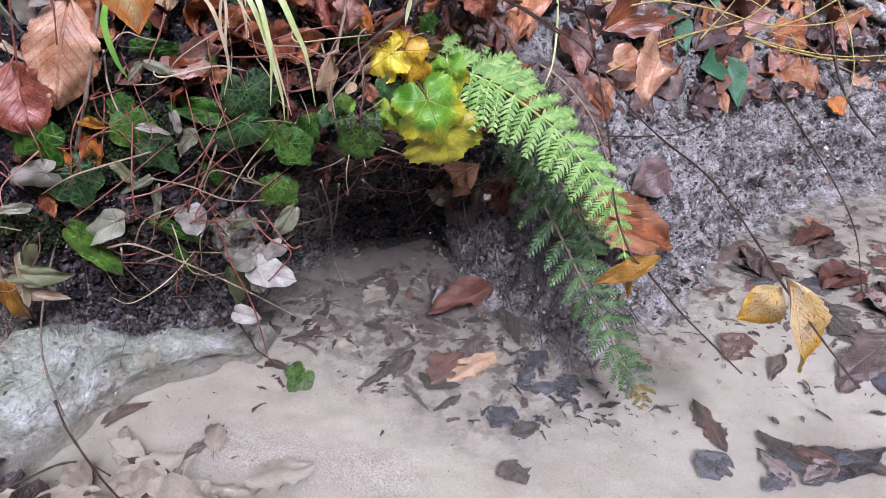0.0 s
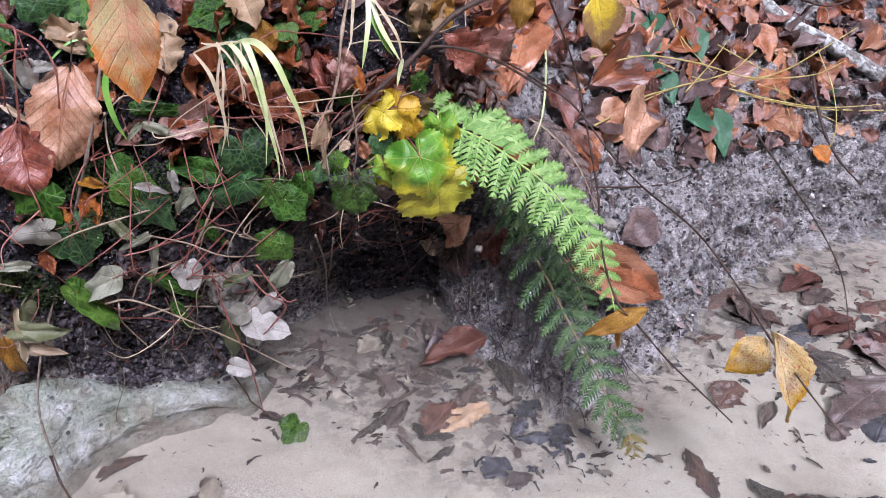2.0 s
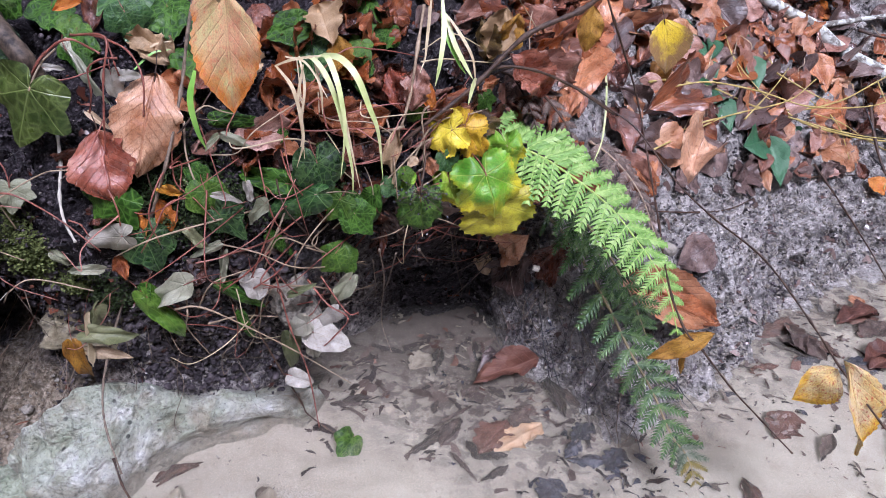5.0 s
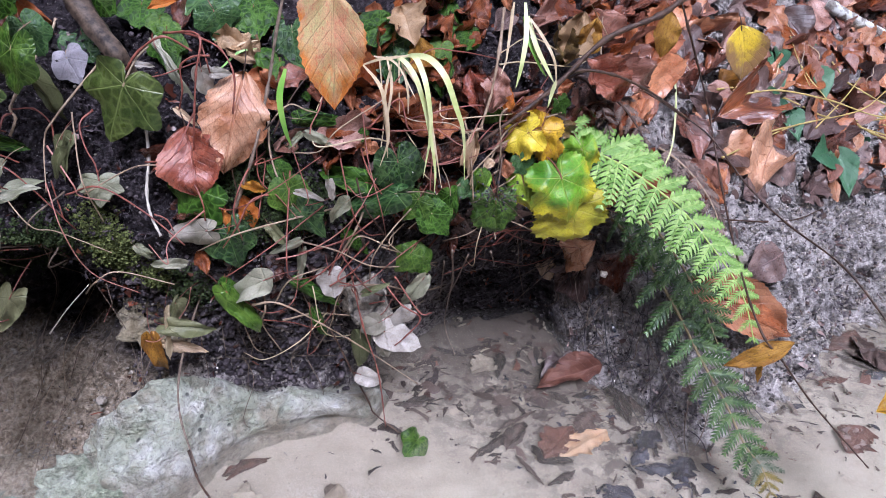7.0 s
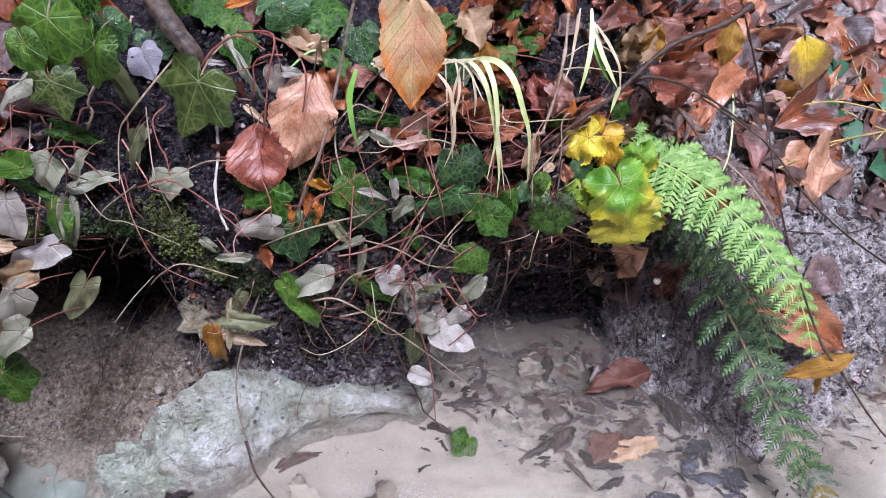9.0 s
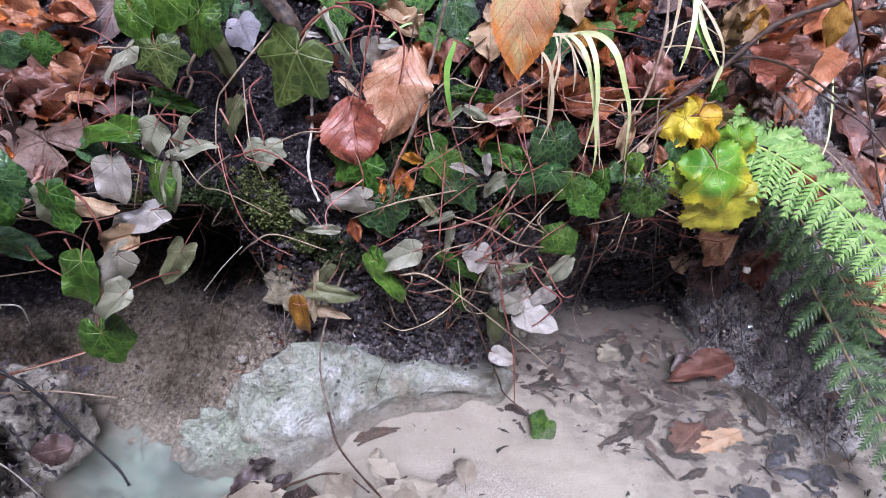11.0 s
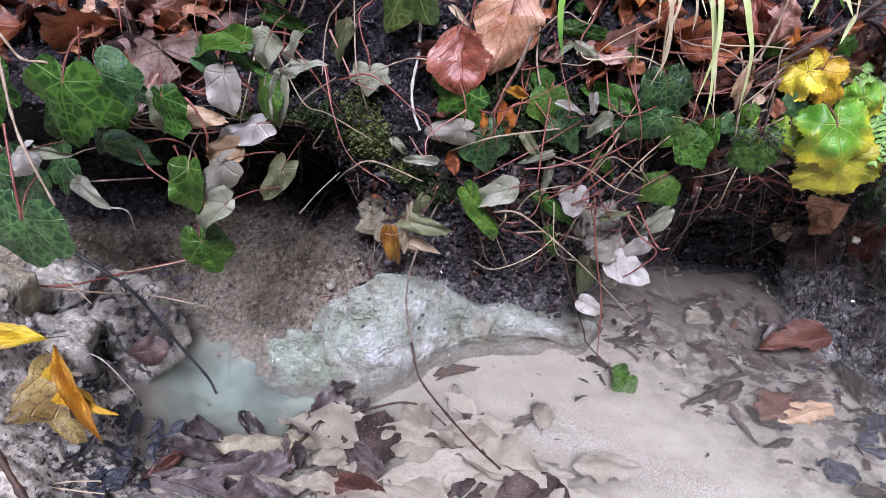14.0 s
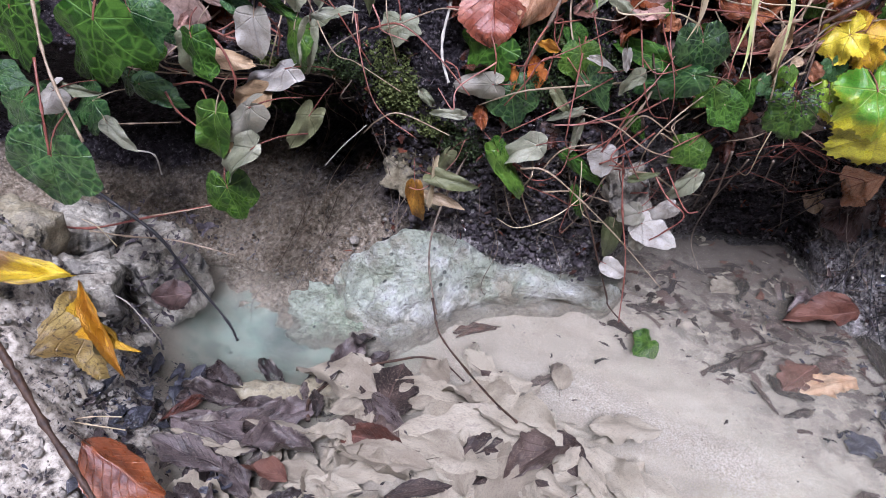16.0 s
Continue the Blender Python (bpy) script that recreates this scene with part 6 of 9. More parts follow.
leaf_on(brambleA, 0.448, 1.146, 0.202, 0.465, 1.147, 0.191, .5, 0, "serrate", "bramble")
leaf_on(brambleA, 0.365, 1.291, 0.343, 0.383, 1.285, 0.331, .6, 0, "serrate", "bramble")
leaf_on(hangA, -0.179, 0.476, 0.487, -0.181, 0.476, 0.413, .56, 0, "serrate", "hanging")
leaf_on(hangA, -0.190, 0.486, 0.489, -0.192, 0.486, 0.450, .6, 20, "serrate", "hanging")
leaf_on(mottA, 0.279, 0.550, 0.182, 0.248, 0.550, 0.150, .8, 0, "serrate", "mottled")
leaf_on(mottA, 0.267, 0.520, 0.210, 0.297, 0.520, 0.117, .34, -10, "serrate", "mottled")
leaf_on(twigB, 0.191, 0.600, 0.182, 0.134, 0.600, 0.154, .30, 0, "beech", "ochre")
leaf_on(twigB, 0.168, 0.605, 0.160, 0.169, 0.605, 0.134, .25, 0, "beech", "ochre")

# ---- stems, twigs and branches ----
stem_on(hangA, "olive", .0016, .0012, (-0.183, 0.470, 0.491), (-0.183, 0.476, 0.478), (-0.183, 0.476, 0.467), name="stem")
stem_on(mottA, "twig", .0012, .0008, (-0.100, 0.800, 0.290), (-0.063, 0.800, 0.324), (-0.017, 0.820, 0.348), (0.026, 0.860, 0.354), (0.079, 0.880, 0.330), (0.122, 0.870, 0.307), (0.155, 0.850, 0.288), (0.191, 0.800, 0.249), (0.215, 0.740, 0.235), (0.245, 0.660, 0.227), (0.272, 0.600, 0.197), (0.278, 0.550, 0.187), (0.295, 0.500, 0.168), (0.311, 0.460, 0.152), name="stem")
stem_on(twigB, "twig", .0013, .0008, (0.109, 0.920, 0.442), (0.129, 0.920, 0.393), (0.171, 0.950, 0.298), (0.183, 0.880, 0.226), (0.180, 0.800, 0.199), (0.164, 0.700, 0.205), (0.157, 0.630, 0.202), (0.165, 0.600, 0.184), (0.182, 0.600, 0.165), (0.220, 0.610, 0.116), (0.258, 0.620, 0.073), (0.299, 0.625, 0.029), name="stem")
twig_1 = holder("twig", "brown woody twig leaning over the bank", "twig")
stem_on(twig_1, "twig", .0032, .0018, (0.097, 0.800, 0.442), (0.071, 0.780, 0.427), (0.020, 0.760, 0.407), (-0.025, 0.740, 0.366), (-0.059, 0.720, 0.342), (-0.096, 0.710, 0.315), name="stem")
stem_on(twig_1, "twig", .0018, .0009, (-0.021, 0.750, 0.368), (-0.002, 0.755, 0.378), (0.030, 0.765, 0.373), (0.064, 0.775, 0.358), (0.091, 0.780, 0.341), (0.116, 0.790, 0.323), name="twig")
vine_2 = holder("vine", "long thin olive brown stem hanging into the water", "vine")
stem_on(vine_2, "root", .0016, .0010, (-0.257, 0.660, 0.466), (-0.266, 0.650, 0.424), (-0.274, 0.640, 0.380), (-0.284, 0.610, 0.326), (-0.319, 0.620, 0.248), (-0.353, 0.635, 0.181), (-0.367, 0.620, 0.140), (-0.373, 0.600, 0.103), (-0.365, 0.575, 0.077), (-0.343, 0.545, 0.046), name="stem")
vineB = holder("vine", "long thin brown stem hanging into the shallow water", "vine")
stem_on(vineB, "twig", .0011, .0009, (-0.350, 0.550, 0.060), (-0.339, 0.535, 0.044), (-0.325, 0.520, 0.038), (-0.285, 0.470, 0.055), (-0.249, 0.430, 0.068), (-0.221, 0.400, 0.081), name="stem")
branch_3 = holder("branch", "thick dark brown woody branch among ivy", "branch")
stem_on(branch_3, "bark", .0115, .0085, (-0.444, 0.660, 0.464), (-0.433, 0.650, 0.445), (-0.416, 0.640, 0.426), (-0.397, 0.630, 0.408), (-0.393, 0.640, 0.387), name="stem")
dead_branch_4 = holder("dead_branch", "fallen branch with pale lichen lying on the bank", "dead branch")
stem_on(dead_branch_4, "lichen", .010, .013, (0.427, 1.334, 0.361), (0.466, 1.323, 0.340), (0.525, 1.337, 0.312), (0.576, 1.332, 0.275), (0.641, 1.309, 0.245), (0.685, 1.283, 0.220), (0.723, 1.262, 0.199), name="stem")
stem_on(dead_branch_4, "lichen", .006, .002, (0.532, 1.342, 0.313), (0.611, 1.384, 0.315), (0.665, 1.396, 0.322), (0.715, 1.417, 0.332), name="twig")
stem_on(dead_branch_4, "twig", .003, .0012, (0.614, 1.372, 0.301), (0.658, 1.363, 0.292), (0.708, 1.375, 0.302), name="twig")
stem_on(dead_branch_4, "twig", .0015, .0006, (0.689, 1.408, 0.324), (0.704, 1.392, 0.309), (0.710, 1.379, 0.302), name="twig")
stick_5 = holder("stick", "dark twig standing in the shallow water", "stick")
stem_on(stick_5, "twig", .0026, .0016, (0.590, 1.224, 0.218), (0.585, 1.181, 0.183), (0.592, 1.144, 0.143), (0.609, 1.117, 0.112), (0.636, 1.093, 0.084), name="stem")
stem_on(stick_5, "black", .0015, .0006, (0.586, 1.181, 0.183), (0.580, 1.199, 0.204), (0.578, 1.214, 0.216), name="twig")
stem_on(stick_5, "black", .0013, .0005, (0.592, 1.144, 0.143), (0.573, 1.148, 0.159), (0.569, 1.153, 0.166), name="twig")
stick_6 = holder("stick", "thin dark twig over the shallow water", "stick")
stem_on(stick_6, "twig", .0014, .0007, (0.457, 1.073, 0.172), (0.496, 1.048, 0.122), (0.557, 1.027, 0.042), (0.537, 0.906, 0.030), (0.478, 0.757, 0.033), name="stem")
twig_7 = holder("twig", "thin dark twigs on the pale soil", "twig")
stem_on(twig_7, "twig", .0016, .0007, (0.195, 0.956, 0.232), (0.245, 1.028, 0.234), (0.304, 1.094, 0.245), name="stem")
twig_8 = holder("twig", "thin dark twigs on the pale soil", "twig")
stem_on(twig_8, "twig", .0014, .0006, (0.462, 1.095, 0.143), (0.533, 1.146, 0.129), (0.590, 1.175, 0.114), (0.663, 1.171, 0.097), name="stem")
twig_9 = holder("twig", "thin dark twigs on the pale soil", "twig")
stem_on(twig_9, "twig", .0014, .0006, (0.183, 0.882, 0.176), (0.264, 0.933, 0.154), (0.310, 0.956, 0.150), (0.358, 1.009, 0.144), name="stem")
twig_10 = holder("twig", "thin dark twigs on the pale soil", "twig")
stem_on(twig_10, "twig", .0011, .0005, (0.415, 1.180, 0.250), (0.479, 1.224, 0.252), (0.568, 1.337, 0.279), (0.631, 1.400, 0.316), name="stem")
yellowS = holder("bramble", "thin yellow arching stems over the leaf litter", "bramble")
stem_on(yellowS, "yellowstem", .0016, .0010, (0.204, 1.038, 0.293), (0.242, 1.081, 0.285), (0.311, 1.105, 0.268), (0.382, 1.121, 0.238), (0.458, 1.153, 0.227), (0.545, 1.225, 0.222), (0.616, 1.280, 0.236), (0.691, 1.319, 0.265), name="stem")
stem_on(yellowS, "yellowstem", .0014, .0008, (0.196, 0.936, 0.235), (0.260, 1.015, 0.233), (0.320, 1.066, 0.240), (0.377, 1.117, 0.237), name="stem")
stem_on(yellowS, "yellowstem", .0018, .0012, (0.425, 1.138, 0.229), (0.454, 1.134, 0.214), (0.502, 1.156, 0.195), (0.589, 1.200, 0.168), (0.664, 1.207, 0.162), (0.708, 1.212, 0.160), name="stem")
stem_on(yellowS, "yellowstem", .0011, .0007, (0.356, 1.186, 0.294), (0.375, 1.167, 0.270), (0.405, 1.148, 0.243), (0.439, 1.147, 0.231), name="stem")
stem_on(yellowS, "yellowstem", .0011, .0007, (0.412, 1.223, 0.294), (0.432, 1.193, 0.268), (0.457, 1.183, 0.250), (0.488, 1.178, 0.226), name="stem")
stem_on(yellowS, "yellowstem", .0010, .0006, (0.516, 1.189, 0.210), (0.536, 1.184, 0.186), (0.547, 1.160, 0.150), name="stem")
stem_on(yellowS, "yellowstem", .0009, .0006, (0.481, 1.164, 0.218), (0.537, 1.193, 0.196), (0.596, 1.203, 0.162), (0.638, 1.192, 0.144), name="stem")
stem_on(yellowS, "yellowstem", .0009, .0005, (0.348, 1.235, 0.328), (0.353, 1.193, 0.300), (0.364, 1.160, 0.272), name="stem")
stem_on(yellowS, "yellowstem", 0.0013, 0.0008, (0.233, 1.020, 0.293), (0.284, 1.040, 0.294), (0.355, 1.050, 0.280), (0.429, 1.060, 0.258), (0.531, 1.100, 0.250), (0.593, 1.140, 0.259), name="stem")
stem_on(yellowS, "yellowstem", 0.0013, 0.0008, (0.200, 0.980, 0.224), (0.259, 1.000, 0.247), (0.321, 1.020, 0.259), (0.394, 1.050, 0.269), (0.441, 1.090, 0.288), name="stem")
stem_on(yellowS, "yellowstem", 0.0012, 0.0007, (0.390, 1.100, 0.293), (0.433, 1.080, 0.272), (0.455, 1.070, 0.263), name="stem")
stem_on(yellowS, "yellowstem", 0.0012, 0.0007, (0.394, 1.040, 0.249), (0.482, 1.060, 0.223), (0.556, 1.080, 0.209), (0.643, 1.110, 0.203), name="stem")
stem_on(yellowS, "yellowstem", 0.0011, 0.0007, (0.559, 1.160, 0.270), (0.573, 1.120, 0.225), (0.576, 1.090, 0.177), (0.561, 1.070, 0.138), name="stem")
stem_on(yellowS, "yellowstem", 0.0010, 0.0006, (0.323, 1.000, 0.257), (0.366, 1.040, 0.286), (0.397, 1.080, 0.305), name="stem")
stick_11 = holder("stick", "dark wet stick reaching into the pool", "stick")
stem_on(stick_11, "black", .0020, .0012, (-0.721, 0.470, 0.157), (-0.672, 0.460, 0.147), (-0.633, 0.455, 0.136), (-0.593, 0.460, 0.111), (-0.567, 0.465, 0.073), (-0.531, 0.470, 0.026), (-0.519, 0.468, 0.007), name="stem")
twig_12 = holder("twig", "brown twig on the muddy shore", "twig")
stem_on(twig_12, "twig", .0032, .0028, (-0.586, 0.270, 0.130), (-0.556, 0.260, 0.109), (-0.528, 0.250, 0.084), (-0.498, 0.240, 0.066), (-0.467, 0.230, 0.042), name="stem")
root_13 = holder("root", "knobbly grey brown root at the pool edge", "root")
stem_on(root_13, "twig", .0019, .0008, (-0.402, 0.400, 0.008), (-0.412, 0.422, 0.012), (-0.403, 0.458, 0.012), (-0.386, 0.484, 0.012), (-0.367, 0.505, 0.010), (-0.348, 0.523, 0.008), (-0.326, 0.527, 0.006), (-0.300, 0.515, 0.002), name="stem")
runner = holder("ivy_runner", "thin reddish ivy runners over the grey stone", "ivy runner")
stem_on(runner, "redstem", .0014, .0010, (-0.733, 0.440, 0.105), (-0.710, 0.440, 0.102), (-0.663, 0.450, 0.104), (-0.599, 0.460, 0.128), (-0.527, 0.475, 0.154), name="stem")
stem_on(runner, "tanstem", .0010, .0006, (-0.663, 0.450, 0.101), (-0.626, 0.460, 0.100), (-0.580, 0.470, 0.103), (-0.530, 0.490, 0.090), name="stem")
stem_on(runner, "palestem", .0008, .0005, (-0.622, 0.400, 0.079), (-0.594, 0.410, 0.067), (-0.570, 0.420, 0.024), name="stem")
stem_on(ivyB, "palestem", 0.0016, 0.0012, (-0.379, 0.634, 0.365), (-0.379, 0.626, 0.350), (-0.376, 0.615, 0.323), (-0.377, 0.604, 0.297), (-0.372, 0.594, 0.279), (-0.362, 0.586, 0.263), name="stem")
stem_on(ivyB, "redstem", 0.0012, 0.0009, (-0.396, 0.637, 0.380), (-0.380, 0.610, 0.401), (-0.368, 0.610, 0.416), (-0.347, 0.610, 0.428), (-0.333, 0.620, 0.418), (-0.328, 0.620, 0.415), name="stem")
stem_on(ivyB, "redstem", 0.0010, 0.0008, (-0.354, 0.630, 0.427), (-0.317, 0.610, 0.430), (-0.319, 0.600, 0.402), (-0.325, 0.600, 0.365), (-0.333, 0.610, 0.334), name="stem")
stem_on(ivyB, "redstem", 0.0010, 0.0007, (-0.339, 0.630, 0.428), (-0.320, 0.620, 0.426), (-0.300, 0.610, 0.419), (-0.288, 0.600, 0.401), (-0.292, 0.600, 0.370), name="stem")
stem_on(ivyB, "redstem", 0.0009, 0.0007, (-0.310, 0.610, 0.414), (-0.323, 0.610, 0.413), (-0.335, 0.610, 0.405), (-0.336, 0.610, 0.386), (-0.345, 0.620, 0.366), name="stem")
stem_on(ivyB, "redstem", 0.0008, 0.0006, (-0.320, 0.620, 0.424), (-0.313, 0.610, 0.410), (-0.313, 0.615, 0.399), name="stem")
stem_on(ivyB, "redstem", 0.0008, 0.0006, (-0.377, 0.610, 0.321), (-0.357, 0.604, 0.323), (-0.334, 0.598, 0.311), (-0.323, 0.590, 0.294), (-0.322, 0.589, 0.278), name="stem")
stem_on(ivyB, "redstem", 0.0008, 0.0005, (-0.370, 0.597, 0.278), (-0.360, 0.597, 0.274), (-0.354, 0.595, 0.264), name="stem")
stem_on(ivyB, "redstem", 0.0008, 0.0006, (-0.232, 0.674, 0.374), (-0.234, 0.657, 0.360), (-0.239, 0.646, 0.349), (-0.239, 0.637, 0.343), name="stem")
stem_on(ivyB, "redstem", 0.0008, 0.0006, (-0.301, 0.620, 0.179), (-0.297, 0.620, 0.183), (-0.319, 0.610, 0.193), name="stem")
stem_on(ivyA, "tanstem", 0.0014, 0.0013, (-0.483, 0.594, 0.345), (-0.480, 0.602, 0.358), (-0.486, 0.608, 0.366), (-0.483, 0.631, 0.385), (-0.481, 0.648, 0.398), (-0.473, 0.664, 0.413), (-0.475, 0.684, 0.425), name="stem")
stem_on(ivyA, "redstem", 0.0009, 0.0007, (-0.483, 0.605, 0.365), (-0.464, 0.605, 0.366), (-0.450, 0.602, 0.355), (-0.448, 0.598, 0.341), name="stem")
stem_on(ivyA, "redstem", 0.0012, 0.0009, (-0.488, 0.576, 0.320), (-0.487, 0.580, 0.340), (-0.488, 0.597, 0.359), (-0.483, 0.604, 0.362), name="stem")
stem_on(ivyA, "redstem", 0.0012, 0.0009, (-0.595, 0.540, 0.322), (-0.577, 0.543, 0.336), (-0.562, 0.552, 0.347), (-0.542, 0.555, 0.348), (-0.526, 0.552, 0.335), name="stem")
stem_on(ivyA, "redstem", 0.0009, 0.0007, (-0.552, 0.548, 0.328), (-0.529, 0.550, 0.339), (-0.508, 0.553, 0.336), (-0.506, 0.555, 0.332), name="stem")
stem_on(ivyA, "redstem", 0.0009, 0.0007, (-0.517, 0.552, 0.318), (-0.510, 0.553, 0.329), (-0.502, 0.559, 0.337), (-0.484, 0.573, 0.336), (-0.473, 0.583, 0.326), name="stem")
stem_on(ivyA, "redstem", 0.0009, 0.0006, (-0.427, 0.631, 0.359), (-0.434, 0.618, 0.350), (-0.428, 0.610, 0.331), (-0.421, 0.607, 0.319), (-0.417, 0.602, 0.305), name="stem")
stem_on(ivyA, "redstem", 0.0007, 0.0006, (-0.458, 0.598, 0.305), (-0.455, 0.596, 0.290), (-0.452, 0.595, 0.272), name="stem")
stem_on(ivyA, "redstem", 0.0010, 0.0007, (-0.596, 0.606, 0.400), (-0.569, 0.603, 0.396), (-0.550, 0.601, 0.387), name="stem")
stem_on(ivyA, "tanstem", 0.0010, 0.0007, (-0.578, 0.594, 0.381), (-0.556, 0.596, 0.384), (-0.529, 0.599, 0.385), (-0.495, 0.618, 0.392), name="stem")
stem_on(ivyA, "redstem", 0.0010, 0.0008, (-0.581, 0.528, 0.299), (-0.560, 0.524, 0.292), (-0.538, 0.528, 0.287), (-0.534, 0.533, 0.299), (-0.518, 0.538, 0.301), (-0.501, 0.543, 0.291), name="stem")
stem_on(ivyA, "tanstem", 0.0012, 0.0009, (-0.583, 0.545, 0.303), (-0.589, 0.527, 0.283), (-0.566, 0.526, 0.269), name="stem")
stem_on(ivyA, "redstem", 0.0012, 0.0009, (-0.541, 0.460, 0.306), (-0.509, 0.460, 0.307), (-0.494, 0.460, 0.282), (-0.503, 0.470, 0.264), name="stem")
stem_on(ivyA, "redstem", 0.0010, 0.0007, (-0.563, 0.460, 0.256), (-0.553, 0.460, 0.241), (-0.538, 0.465, 0.228), name="stem")
stem_on(ivyA, "redstem", 0.0009, 0.0007, (-0.526, 0.460, 0.266), (-0.519, 0.460, 0.249), name="stem")
stem_on(ivyA, "redstem", 0.0009, 0.0006, (-0.562, 0.470, 0.259), (-0.535, 0.470, 0.266), (-0.510, 0.465, 0.259), (-0.516, 0.470, 0.220), (-0.528, 0.480, 0.169), name="stem")
stem_on(ivyA, "redstem", 0.0009, 0.0007, (-0.500, 0.490, 0.319), (-0.479, 0.480, 0.329), (-0.471, 0.490, 0.314), (-0.480, 0.500, 0.291), name="stem")
stem_on(ivyA, "redstem", 0.0009, 0.0007, (-0.516, 0.480, 0.305), (-0.494, 0.480, 0.316), (-0.472, 0.490, 0.320), name="stem")
stem_on(ivyA, "redstem", 0.0008, 0.0006, (-0.485, 0.500, 0.267), (-0.474, 0.500, 0.269), (-0.466, 0.500, 0.264), name="stem")
stem_on(ivyA, "tanstem", 0.0013, 0.0010, (-0.613, 0.390, 0.359), (-0.601, 0.380, 0.339), (-0.590, 0.370, 0.313), (-0.574, 0.360, 0.291), (-0.552, 0.355, 0.254), name="stem")
stem_on(ivyA, "redstem", 0.0010, 0.0009, (-0.588, 0.360, 0.308), (-0.574, 0.345, 0.279), (-0.570, 0.340, 0.246), name="stem")
stem_on(ivyA, "tanstem", 0.0012, 0.0009, (-0.660, 0.420, 0.350), (-0.630, 0.410, 0.355), (-0.613, 0.410, 0.338), (-0.589, 0.410, 0.338), (-0.571, 0.420, 0.331), name="stem")
stem_on(ivyA, "redstem", 0.0007, 0.0006, (-0.564, 0.420, 0.365), (-0.567, 0.420, 0.348), (-0.571, 0.420, 0.331), name="stem")
stem_on(ivyA, "tanstem", 0.0009, 0.0006, (-0.665, 0.470, 0.201), (-0.622, 0.480, 0.208), (-0.584, 0.500, 0.210), name="stem")
stem_on(ivyA, "palestem", 0.0009, 0.0006, (-0.613, 0.470, 0.188), (-0.601, 0.480, 0.182), (-0.613, 0.500, 0.151), name="stem")
stem_on(ivyA, "tanstem", 0.0006, 0.0004, (-0.589, 0.450, 0.137), (-0.554, 0.460, 0.147), (-0.527, 0.480, 0.152), name="stem")
stem_on(ivyC, "tanstem", 0.0010, 0.0006, (-0.292, 0.600, 0.191), (-0.268, 0.600, 0.194), (-0.236, 0.620, 0.163), (-0.198, 0.650, 0.116), (-0.151, 0.690, 0.050), name="stem")
stem_on(ivyC, "redstem", 0.0010, 0.0007, (-0.208, 0.640, 0.205), (-0.199, 0.640, 0.151), (-0.187, 0.650, 0.091), (-0.182, 0.660, 0.014), name="stem")
stem_on(ivyC, "twig", 0.0010, 0.0008, (-0.261, 0.660, 0.168), (-0.233, 0.650, 0.136), (-0.218, 0.660, 0.088), (-0.201, 0.670, 0.037), (-0.195, 0.670, 0.022), (-0.165, 0.661, 0.004), name="stem")
stem_on(ivyC, "redstem", 0.0009, 0.0007, (-0.183, 0.660, 0.192), (-0.163, 0.650, 0.171), (-0.144, 0.650, 0.156), (-0.159, 0.650, 0.134), (-0.170, 0.655, 0.120), name="stem")
stem_on(ivyC, "redstem", 0.0009, 0.0008, (-0.221, 0.650, 0.203), (-0.235, 0.650, 0.207), (-0.250, 0.655, 0.213), name="stem")
stem_on(ivyC, "redstem", 0.0009, 0.0007, (-0.170, 0.660, 0.196), (-0.145, 0.650, 0.163), (-0.133, 0.650, 0.163), name="stem")
stem_on(ivyC, "tanstem", 0.0012, 0.0009, (-0.194, 0.641, 0.274), (-0.200, 0.631, 0.258), (-0.218, 0.633, 0.226), name="stem")
stem_on(ivyC, "redstem", 0.0009, 0.0007, (-0.209, 0.631, 0.237), (-0.229, 0.621, 0.219), (-0.254, 0.624, 0.198), name="stem")
stem_on(ivyC, "redstem", 0.0008, 0.0007, (-0.184, 0.628, 0.239), (-0.204, 0.627, 0.216), (-0.226, 0.626, 0.200), name="stem")
stem_on(yellowA, "twig", .0016, .0012, (-0.065, 0.750, 0.258), (-0.054, 0.760, 0.283), (-0.035, 0.780, 0.305), name="stem")
stem_on(yellowA, "redstem", .0012, .0008, (-0.081, 0.720, 0.282), (-0.075, 0.720, 0.258), (-0.069, 0.720, 0.250), name="stem")
stem_on(yellowA, "straw", .0006, .0004, (-0.079, 0.715, 0.248), (-0.077, 0.710, 0.234), (-0.075, 0.705, 0.219), name="stem")
stem_on(yellowA, "tanstem", .0009, .0006, (-0.077, 0.720, 0.238), (-0.050, 0.740, 0.220), (-0.018, 0.760, 0.197), name="stem")
stalkD = holder("dried_stalk", "dry brown plant stalk with a withered leaf", "dried stalk")
stem_on(stalkD, "tanstem", .0016, .0012, (-0.077, 0.764, 0.432), (-0.079, 0.700, 0.407), (-0.085, 0.695, 0.368), (-0.093, 0.690, 0.338), name="stem")
stem_on(stalkD, "tanstem", .0018, .0010, (-0.091, 0.690, 0.338), (-0.100, 0.690, 0.334), (-0.112, 0.700, 0.329), name="stem")
caveR = holder("roots", "fine brown roots hanging in the dark hollow", "roots")
stem_on(caveR, "root", .0012, .0005, (-0.117, 0.693, 0.210), (-0.120, 0.755, 0.142), (-0.133, 0.831, 0.042), (-0.117, 0.790, 0.024), name="root")
stem_on(caveR, "root", .0009, .0005, (-0.101, 0.700, 0.203), (-0.120, 0.786, 0.120), (-0.134, 0.832, 0.073), name="root")
stem_on(caveR, "root", .0008, .0004, (-0.126, 0.712, 0.188), (-0.137, 0.816, 0.098), (-0.141, 0.842, 0.068), name="root")
stem_on(caveR, "root", .0010, .0006, (-0.079, 0.711, 0.202), (-0.075, 0.813, 0.136), name="root")
